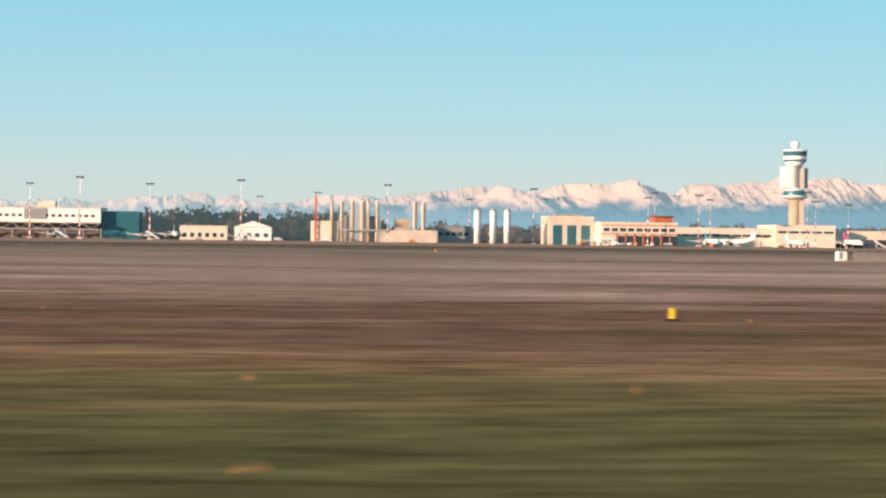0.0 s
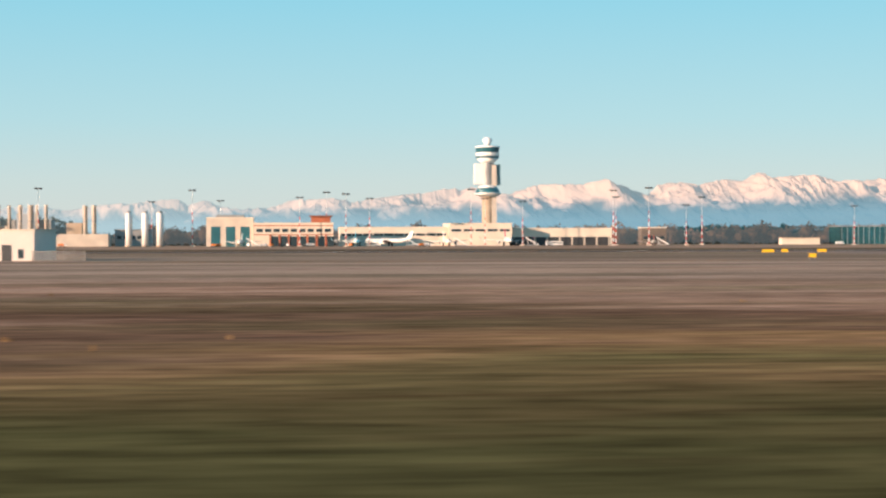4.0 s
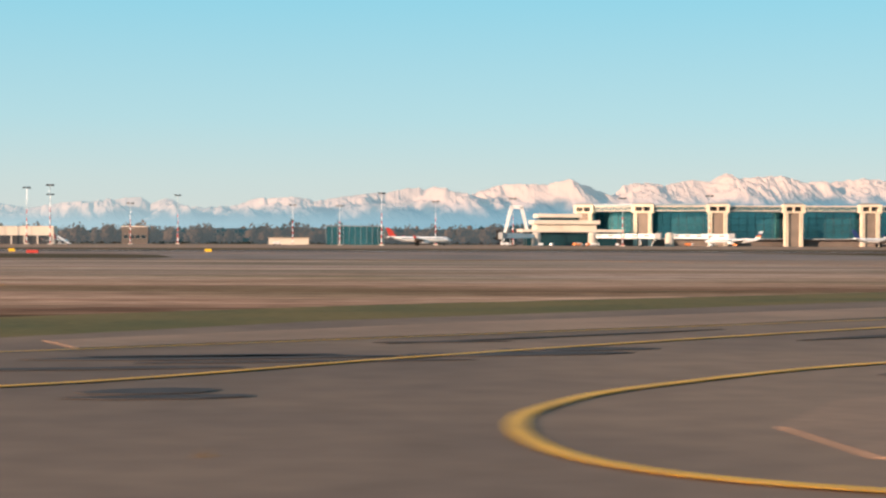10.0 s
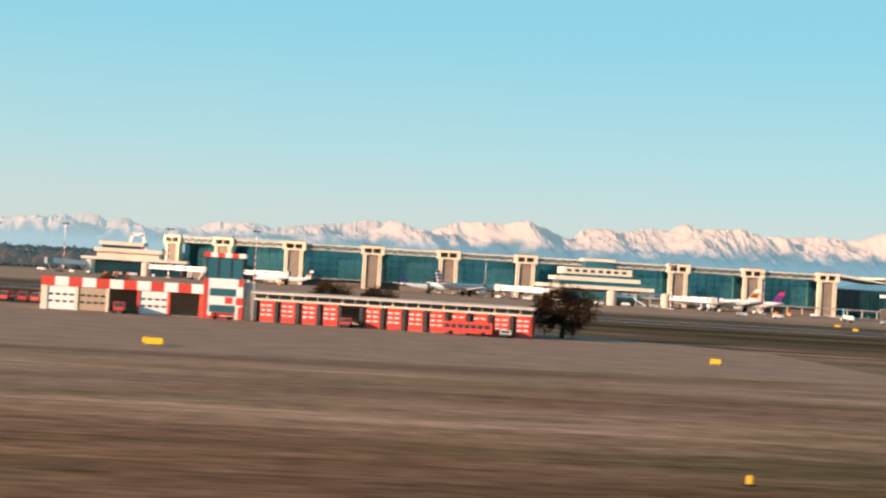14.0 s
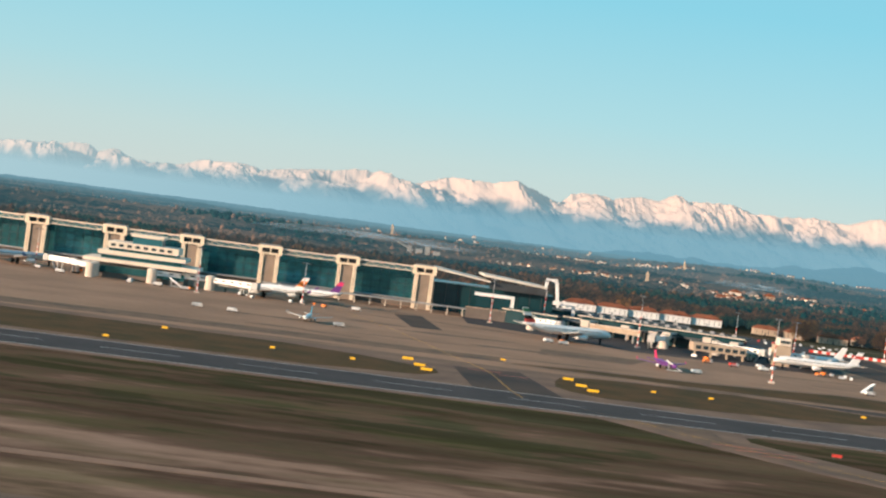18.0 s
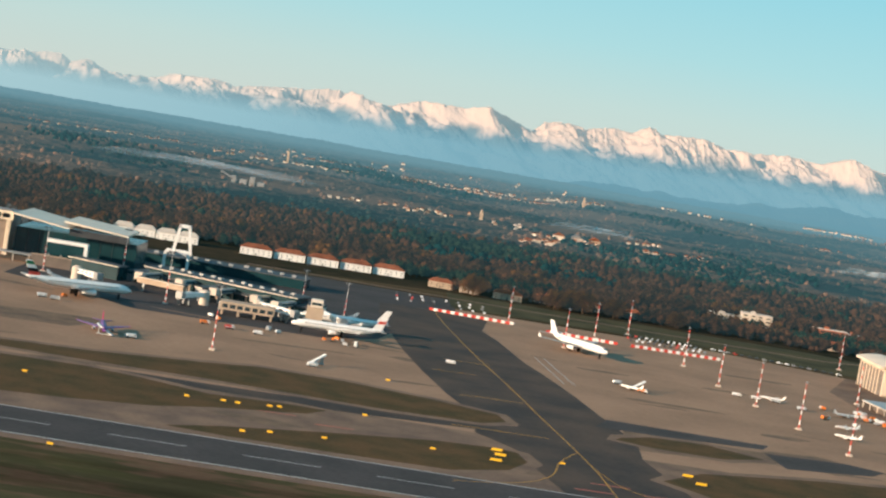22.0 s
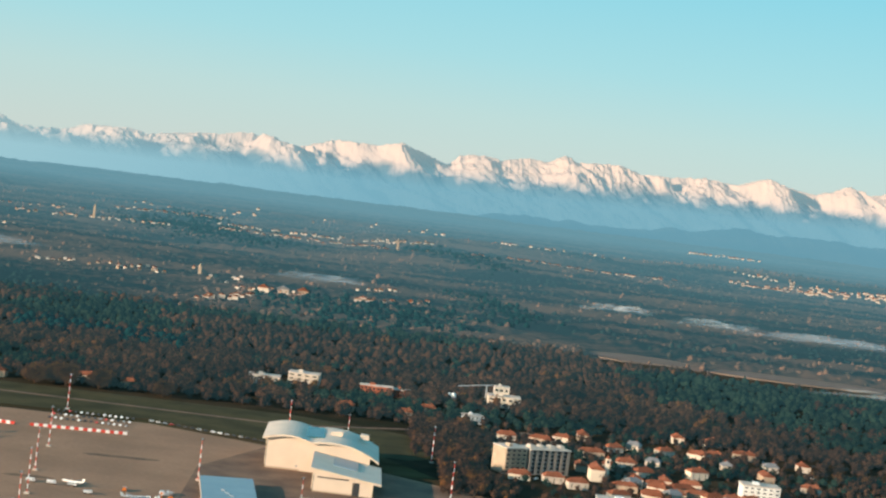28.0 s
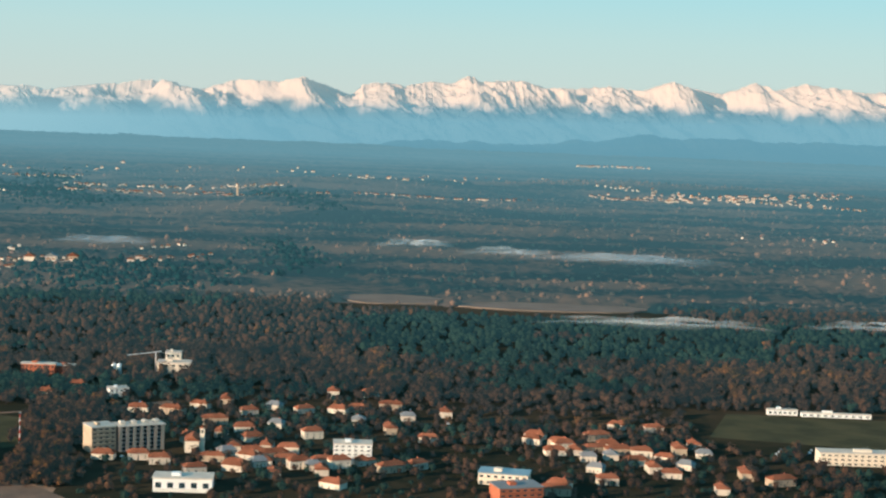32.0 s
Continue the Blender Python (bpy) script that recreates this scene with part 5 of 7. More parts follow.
gate = thing("white_gate_frame", 644, 552, 0, "white bent portal before the terminal's end", "portal")
part("beam", Geo().box(0, 0, 7.2, 13, 3, 8.2), WHITE, gate)
part("leg", Geo().box(12, 0, 0, 13, 3, 7.2), WHITE, gate)
part("glass_box", Geo().box(0.5, 0.6, 3.5, 11.8, 3, 7.2), DARK_HALL, gate)
for k in range(3):
    part("leg", Geo().box(0.5 + 4 * k, 1, 0, 0.9 + 4 * k, 1.4, 3.5), GREY, gate)


def a_frame(x, y, top, w0, w1, label, tie=True):
    t = thing("white_arch", x, y, 0, label, "arch")
    z = 0.95
    for s in (-1, 1):
        part("leg", Geo().side(sorted([(s * w0, 0), (s * (w0 - z), 0), (s * (w1 - z), top - 1.2), (s * w1, top)], key=lambda p: 0) if s > 0 else [(-w0, 0), (-w0 + z, 0), (-w1 + z, top - 1.2), (-w1, top)], -0.8, 0.8), WHITE, t)
    part("head", Geo().box(-w1, -0.8, top - 1.2, w1, 0.8, top), WHITE, t)
    if tie:
        part("tie", Geo().box(-w0 + 1.5, -0.5, 3.0, w0 - 1.5, 0.5, 4.4), WHITE, t)


a_frame(388.5, 640, 15.0, 6.0, 2.4, "white raking arch over the south link")
a_frame(678, 634, 13.6, 4.2, 2.2, "white raking arch at the north link", False)
low_arch = thing("white_low_arch", 679.5, 606, 0, "low white arch over the north link", "arch")
for x in (-4.6, 3.7):
    part("leg", Geo().box(x, -0.7, 0, x + 0.9, 0.7, 5.2), WHITE, low_arch)
part("head", Geo().side([(-4.6, 5.2), (4.6, 5.2), (3.6, 6.6), (-3.6, 6.6)], -0.7, 0.7), WHITE, low_arch)
link = thing("link_hall", 668, 612, 0, "dark flat-roofed hall behind the north pier", "terminal", rz=-8)
part("wall", Geo().box(0, 0, 0, 58, 12, 3.2), DARK_HALL, link)
part("roof", Geo().box(-0.4, -0.4, 3.2, 58.4, 12.4, 3.55), ROOF_DARK, link)
for k in range(12):
    part("roof_unit", Geo().box(2 + k * 4.6, 3 + (k * 5 % 6), 3.55, 3.6 + k * 4.6, 4.4 + (k * 5 % 6), 4.2), GREY, link)


def satellite(x, y, label, sx=1.0):
    """A stepped pale concrete pier head."""
    t = thing("satellite_pier", x, y, 0, label, "terminal")
    part("base", Geo().box(-13 * sx, -6, 0, 13 * sx, 10, 4.6), PANEL, t)
    part("base_glass", Geo().box(-13.2 * sx, -6.3, 1.6, 13.2 * sx, -6.0, 3.6), GLASS, t)
    for z, w, d, h in ((4.6, 17, 8, 1.1), (6.9, 13, 6.5, 1.2), (8.9, 10.5, 5.5, 2.0)):
        part("deck", Geo().box(-w * sx, -d, z, w * sx, d + 3, z + h), CREAM, t)
    part("storey_glass", Geo().box(-12 * sx, -5.9, 5.7, 12 * sx, 8, 6.9), GLASS, t)
    part("storey_glass", Geo().box(-10 * sx, -5, 8.1, 10 * sx, 7, 8.9), GLASS, t)
    for k in range(8):
        fr = part("window", Geo().box(-9.5 * sx + k * 2.4 * sx, -5.6, 9.5, -8.1 * sx + k * 2.4 * sx, -5.45, 10.3), WINDOW, t)
    part("top_house", Geo().box(-3.6 * sx, -3, 10.9, 5.2 * sx, 5, 12.9), TEAL, t)
    part("top_roof", Geo().box(-4.2 * sx, -3.6, 12.9, 5.6 * sx, 5.6, 13.8), CREAM, t)
    part("link", Geo().box(-3, 10, 2.5, 3, 44, 6), GLASS, t)
    return t


satellite(541, 514, "stepped pale concrete pier head with dark window bands")
s_sat = thing("satellite_pier_south", 397, 560, 0, "low pale stepped pier head with dark bands", "terminal")
for z, x0, x1, h in ((4.6, -17, 17, 0.9), (7.2, -13, 9, 1.3), (9.4, -11.5, 3, 1.2)):
    part("deck", Geo().box(x0, -6, z, x1, 8, z + h), CREAM, s_sat)
part("storey_glass", Geo().box(-15, -4, 0, 15, 7, 4.6), DARK_HALL, s_sat)
part("storey_glass", Geo().box(-12, -5, 5.5, 8, 7, 7.2), CREAM, s_sat)
part("storey_glass", Geo().box(-10.5, -5, 8.5, 2, 7, 9.4), DARK_HALL, s_sat)


def jet_bridge(x0, y0, x1, y1, z=2.6, label="white passenger boarding bridge"):
    a = math.degrees(math.atan2(y1 - y0, x1 - x0))
    L = math.hypot(x1 - x0, y1 - y0)
    t = thing("jet_bridge", x0, y0, 0, label, "boarding bridge", "boarding bridges", a)
    part("rotunda", Geo().turned(0, 0, [(1.5, 0), (1.5, z + 1.6), (0.6, z + 2.0)], 14), PALE, t)
    part("tunnel", Geo().box(0.8, -0.65, z, L * 0.6, 0.65, z + 1.35), WHITE, t)
    part("tunnel", Geo().box(L * 0.5, -0.8, z - 0.1, L - 1, 0.8, z + 1.5), WHITE, t)
    for k in range(5):
        part("side_window", Geo().box(1.5 + k * L * 0.18, -0.83, z + 0.65, 1.5 + k * L * 0.18 + L * 0.08, -0.79, z + 1.0), WINDOW, t)
    part("cab", Geo().box(L - 1.2, -1.1, z - 0.3, L + 0.8, 1.1, z + 1.7), GREY, t)
    for s in (-1, 1):
        part("leg", Geo().box(L * 0.72 - 0.2, s * 0.9 - 0.15, 0.3, L * 0.72 + 0.2, s * 0.9 + 0.15, z), GREY, t)
    part("bogie", Geo().box(L * 0.72 - 0.8, -1.1, 0, L * 0.72 + 0.8, 1.1, 0.4), BLACK, t)
    part("stair", Geo().side([(L - 2.5, 0), (L - 2.1, 0), (L - 0.4, z), (L - 0.8, z)], -1.6, -1.1), GREY, t)


for q in ((384, 548, 372, 540), (402, 545, 422, 536), (428, 548, 447, 540), (528, 505, 512, 517), (545, 505, 562, 512), (562, 508, 576, 502), (528, 498, 520, 512), (700, 512, 694, 500), (716, 512, 728, 500), (735, 517, 742, 500), (660, 520, 668, 512)):
    jet_bridge(*q)

# north pier with its decks
pier = thing("north_pier", 676, 548, 0, "long low dark pier with grey flat decks", "terminal", rz=-22)
part("hall", Geo().box(0, -4, 0, 62, 8, 3.0), DARK_HALL, pier, "dark glazed lower hall")
part("deck", Geo().box(-2, -6, 3.0, 60, 9, 3.5), ROOF_DARK, pier)
part("upper_glass", Geo().box(4, -3, 3.5, 56, 6, 5.2), DARK_HALL, pier)
part("upper_roof", Geo().box(3, -4, 5.2, 57, 7, 5.6), ROOF_DARK, pier)
part("light_edge", Geo().box(3, -4.2, 5.25, 57, -4.0, 5.5), CREAM, pier)
for k in range(12):
    part("column", Geo().box(k * 5, -5.6, 0, k * 5 + 0.5, -5.1, 3.0), TAN, pier)
for k in range(14):
    part("roof_unit", Geo().box(5 + k * 3.6, 0.5 + (k % 3), 5.6, 6.2 + k * 3.6, 2 + (k % 3), 6.2), GREY, pier)
for k, x in enumerate((8, 20, 34, 46, 55)):
    arm = part("bridge_arm", Geo().box(x, -16 + (k % 2) * 4, 3.0, x + 1.6, -4, 4.4), (GREY, SLATE, GREY, TAN, GREY)[k], pier, "covered bridge arm")
    part("arm_window", Geo().box(x - 0.04, -15 + (k % 2) * 4, 3.5, x + 1.64, -5, 3.95), WINDOW, arm)
    part("arm_cab", Geo().box(x - 0.5, -18 + (k % 2) * 4, 2.7, x + 2.1, -15.5 + (k % 2) * 4, 4.8), PALE, pier)
    part("arm_leg", Geo().box(x + 0.5, -14 + (k % 2) * 4, 0, x + 1.1, -13.4 + (k % 2) * 4, 3.0), GREY, pier)
for k, (x, y, w, d, z, h) in enumerate(((12, -24, 16, 2.2, 2.6, 1.5), (-6, 12, 40, 5, 0, 3.4), (36, 12, 22, 4, 0, 2.6), (30, -20, 2.2, 15, 2.6, 1.6), (-20, -12, 18, 6, 0, 4.2))):
    wing = part("wing", Geo().box(x, y, z, x + w, y + d, z + h), (TAN, DARK_HALL, PANEL, GREY, DARK_HALL)[k], pier, "dark service wing of the pier")
    part("wing_roof", Geo().box(x - 0.3, y - 0.3, z + h, x + w + 0.3, y + d + 0.3, z + h + 0.35), ROOF_DARK, wing)
    part("edge", Geo().box(x - 0.35, y - 0.36, z + h + 0.05, x + w + 0.35, y - 0.3, z + h + 0.3), CREAM, wing)
    if z:
        for p in (0.15, 0.85):
            part("pylon", Geo().box(x + w * p - 0.2, y + d * p - 0.2, 0, x + w * p + 0.2, y + d * p + 0.2, z), GREY, wing)
blk = thing("pier_stair_block", 731, 500, 0, "tan stair block at the pier's tip", "building")
part("wall", Geo().box(0, 0, 0, 5, 4, 6.2), TAN, blk)
part("cabin", Geo().box(1, -0.6, 6.2, 4.6, 4, 8.4), CREAM, blk)
part("cabin_window", Geo().box(1.3, -0.7, 6.9, 4.3, -0.55, 7.7), WINDOW, blk)
low = thing("freight_lifter", 706, 497, 0, "tan glazed gate lounge on columns", "building")
part("wall", Geo().box(0, 0, 1.6, 16, 6, 4.0), TAN, low)
for k in range(7):
    part("window", Geo().box(0.8 + k * 2.2, -0.06, 2.2, 2.4 + k * 2.2, 0.05, 3.3), WINDOW, low)
for k in range(4):
    part("column", Geo().box(0.5 + k * 4.8, 0.5, 0, 1.1 + k * 4.8, 1.1, 1.6), TAN, low)
wl2 = thing("blast_wall", 641, 544, 0, "low brown concrete blast wall", "wall")
part("wall", Geo().box(0, 0, 0, 14, 1, 3.4), PANEL, wl2)
part("coping", Geo().box(-0.1, -0.1, 3.4, 14.1, 1.1, 3.6), TAN, wl2)
canopy = thing("walkway_canopy", 575, 545, 0, "long low covered walkway on posts", "canopy")
part("roof", Geo().box(0, 0, 2.4, 70, 4, 2.8), GREY, canopy)
for k in range(15):
    part("post", Geo().box(k * 5, 0.3, 0, k * 5 + 0.3, 0.6, 2.4), PALE, canopy)


# ---- south buildings ----
b = thing("south_terminal", -140, 598, 0, "long white terminal with small windows over a truss deck", "terminal")
part("wall", Geo().box(0, 0, 5.6, 84, 24, 10.4), WHITE, b)
part("roof", Geo().box(-0.2, -0.2, 10.4, 84.2, 24.2, 10.8), PALE, b)
part("grey_bay", Geo().box(58, -0.3, 6.5, 65.5, 0.2, 10.2), GREY, b)
part("penthouse", Geo().box(62, 4, 10.8, 68, 10, 12.8), CREAM, b)
# the white building's end side: its shade is put in as dark teal
part("shaded_end", Geo().box(84, 3, 0, 97, 24, 9.6), TEAL, b)
part("lower_hall", Geo().box(1, 3, 0, 83, 24, 5.4), PANEL, b)
part("deck", Geo().box(0, -2, 5.2, 84, 3, 5.6), PALE, b)
for k in range(28):
    part("truss_web", Geo().tube((k * 3, -1.5, 3.2 if k % 2 else 5.2), (k * 3 + 3, -1.5, 5.2 if k % 2 else 3.2), 0.15, 4), STEEL, b)
part("truss_chord", Geo().box(0, -1.8, 3.0, 84, -1.2, 3.3), STEEL, b)
for k in range(15):
    part("column", Geo().box(k * 6, -1.8, 0, k * 6 + 0.5, -1.2, 3.2), GREY, b)
for k in range(36):
    part("window", Geo().box(2 + k * 2.25, -0.06, 7.3, 3.3 + k * 2.25, 0.1, 8.2), WINDOW, b)
plain_building("cargo_shed", -28, 582, -12, 590, 4.6, CREAM, PALE, "low cream cargo shed by the apron", ((1.0, 1.2, 1.4, 6),))
b = plain_building("white_hangar", -9.5, 582, 3, 592, 4.4, WHITE, PALE, "small white hangar with pitched roof", ((1.2, 1.4, 1.3, 4),))
part("gable", Geo().side([(0, 4.7), (12.5, 4.7), (6.2, 6.6)], 0.1, 9.8), WHITE, b)

plant = thing("power_plant", 16, 572, 0, "power plant with tall white exhaust stacks", "power plant")
part("turbine_hall", Geo().box(0.5, 2, 0, 9.5, 12, 7.0), CREAM, plant)
part("boiler_house", Geo().box(10, 3, 0, 24, 14, 9.0), GREY, plant)
part("boiler_house", Geo().box(13, 1, 0, 19, 6, 11.0), STEEL, plant)
part("annex", Geo().box(22, 0, 0, 43, 10, 4.2), PALE, plant)
part("annex", Geo().box(29, 3, 4.2, 34, 9, 8.0), TAN, plant)
part("pipe_rack", Geo().box(9, -0.6, 3.8, 26, 0, 4.3), STEEL, plant)
for x, r, h in ((1.8, 0.28, 15.6), (7.2, 0.5, 13.8), (10.6, 0.55, 13.8), (14.2, 0.7, 13.9), (17.6, 0.9, 13.9), (19.6, 0.45, 14.0), (22.6, 0.55, 14.0), (35.4, 0.75, 13.7), (38.3, 0.75, 13.8)):
    st = part("stack", Geo().turned(x, 1.4, [(r, 0), (r, h - 0.5), (r * 1.12, h - 0.4), (r * 1.12, h)], 14), PALE if x != 1.8 else RED, plant, "round exhaust stack", True)
    part("band", Geo().turned(x, 1.4, [(r * 1.08, h * 0.6), (r * 1.08, h * 0.6 + 0.3)], 14), GREY, st)
for i, x in enumerate((68.5, 73.6, 78.2)):
    s = thing("silo", x, 540, 0, "tall white cylindrical silo with railed top", "silo", "silos")
    part("body", Geo().turned(0, 0, [(1.0, 0), (1.0, 10.4), (0.5, 10.9)], 18), WHITE, s, "", True)
    part("ladder", Geo().box(1.0, -0.2, 0, 1.15, 0.2, 10.6), GREY, s)
    part("rail", Geo().turned(0, 0, [(0.8, 10.7), (0.8, 11.3)], 12), GREY, s)
    part("base_ring", Geo().turned(0, 0, [(1.15, 0), (1.15, 0.5)], 18), TAN, s)
plain_building("pump_house", 60, 585, 72, 595, 5.5, GREY, ROOF_GREY, "grey pump house with windows", ((2.5, 1.5, 1.2, 5),))
b = plain_building("workshop", 92.5, 545, 107.5, 560, 9.0, PALE, CREAM, "workshop with tall teal doors", ())
for x in (1.5, 6.2, 10.8):
    part("tall_door", Geo().box(x, -0.1, 0, x + 3, 0.05, 6.4), TEAL, b, "tall teal door")
part("roof_plant", Geo().box(3, 3, 9.3, 12, 9, 10.2), GREY, b)
b = plain_building("operations_building", 107.8, 534, 132.6, 548, 7.2, CREAM, CREAM, "cream operations building with red trim", ((4.6, 1.9, 1.0, 9),))
part("red_band", Geo().box(0, -0.12, 3.6, 24.8, 0.02, 3.9), BRICK, b)
part("red_band", Geo().box(0, -0.12, 6.4, 24.8, 0.02, 6.7), BRICK, b)
for k in range(7):
    part("pillar", Geo().box(4.8 + k * 2.9, -0.3, 0, 5.3 + k * 2.9, 0, 3.6), BRICK, b)
    part("garage_door", Geo().box(5.4 + k * 2.9, -0.05, 0, 7.6 + k * 2.9, 0.1, 3.2), WINDOW, b)
part("penthouse", Geo().box(18, 3, 7.6, 24, 9, 9.4), BRICK, b, "brick-red rooftop room")
part("penthouse_roof", Geo().box(17.4, 2.4, 9.4, 24.6, 9.6, 9.8), ROOF_RED, b)
plain_building("long_shed", 135.5, 556, 171, 572, 6.0, CREAM, CREAM, "long low cream shed with window strip", ((3.4, 3.0, 0.7, 10),))
plain_building("tower_base_building", 171.2, 554, 192, 575, 7.2, CREAM, CREAM, "cream block at the foot of the tower", ((4.8, 3.2, 0.7, 5),))
b = plain_building("open_gallery", 192, 562, 227, 570, 5.6, CREAM, CREAM, "low cream gallery with dark open front", ())
part("opening", Geo().box(0.5, -0.06, 0, 34.5, 0.1, 2.9), DARK, b)
for k in range(9):
    part("pillar", Geo().box(0.2 + k * 4.2, -0.2, 0, 0.7 + k * 4.2, 0.0, 3.0), PALE, b)
plain_building("gate_lodge", 245, 598, 254, 604, 6.0, PANEL, CREAM, "small brown gate building", ((2.0, 1.5, 1.2, 4),))
b = plain_building("glass_office", 316, 590, 336, 604, 6.4, GLASS, ROOF_GREY, "dark glass office block with mullions", ())
for k in range(11):
    part("mullion", Geo().box(k * 2, -0.15, 0, k * 2 + 0.15, 0.0, 6.4), GREY, b)
plain_building("low_wall_shed", 296, 596, 310, 600, 2.2, CREAM, TAN, "long low cream shed by trees", ())


# ---- light masts ----
def light_mast(h, banded=0.62, head=1.0):
    t = thing("light_mast", 0, 0, 0, "red and white banded floodlight mast", "light mast", "floodlight masts")
    n = 9
    for i in range(n):
        part("mast_section", Geo().turned(0, 0, [(0.19 - 0.01 * i, h * i / n * banded), (0.19 - 0.01 * (i + 1), h * (i + 1) / n * banded)], 8), RED if i % 2 == 0 else WHITE, t)
    part("upper_pole", Geo().turned(0, 0, [(0.09, h * banded), (0.06, h)], 8), STEEL, t)
    part("crown_ring", Geo().turned(0, 0, [(0.9 * head, h), (1.0 * head, h + 0.12), (0.9 * head, h + 0.25)], 12), GREY, t)
    for k in range(6):
        a = k * math.pi / 3
        part("floodlight", Geo().box(head * math.cos(a) - 0.22 * head, head * math.sin(a) - 0.22 * head, h - 0.1, head * math.cos(a) + 0.22 * head, head * math.sin(a) + 0.22 * head, h + 0.35 * head), DARK, t)
    part("foot", Geo().box(-0.7, -0.7, 0, 0.7, 0.7, 0.5), PALE, t)
    return t


tall = light_mast(16.0)
tall.matrix_basis = pose(711.8, 423.5, 0)
small = light_mast(13.0, 0.97, 0.45)
small.matrix_basis = pose(859.8, 523, 0)
for x, y, k in ((222.5, 537, 1.1), (231.5, 525, 1.13), (227, 555, 1.0), (265, 590, 1.05), (144.2, 537, 0.94), (176.5, 537, 1.12), (252, 560, 0.84), (305, 545, 0.8), (320, 540, 0.78), (333.2, 537, 1.03), (131.2, 560, 1.1),
                (-57, 540, 1.2), (-35, 535, 1.08), (-7, 545, 1.2), (-1, 590, 0.95), (18, 560, 1.0), (40, 545, 1.15), (88, 548, 1.12), (72, 590, 0.95), (96, 575, 0.95), (122, 530, 0.95), (136, 520, 1.0), (182, 545, 0.95), (195, 550, 0.9), (-75, 560, 1.1),
                (352, 560, 0.9), (376, 545, 0.95), (410, 535, 0.95), (437, 530, 1.0), (590, 500, 0.75), (508, 520, 0.7), (560, 490, 0.8), (648, 530, 0.85), (690, 500, 0.95), (742, 520, 0.8), (728, 540, 0.8), (668, 560, 0.9)):
    copy_thing(tall, pose(x, y, 0) @ Matrix.Diagonal((1, 1, k, 1)))
for x, y in ((864.3, 489.5), (868.6, 455.5), (873.4, 422.5), (856, 563.5), (907.6, 536), (941, 492), (983, 617), (987, 548), (814.6, 558), (1003, 470), (930, 640), (952, 622), (848, 640), (830, 600), (800, 612)):
    copy_thing(small, pose(x, y, 0))


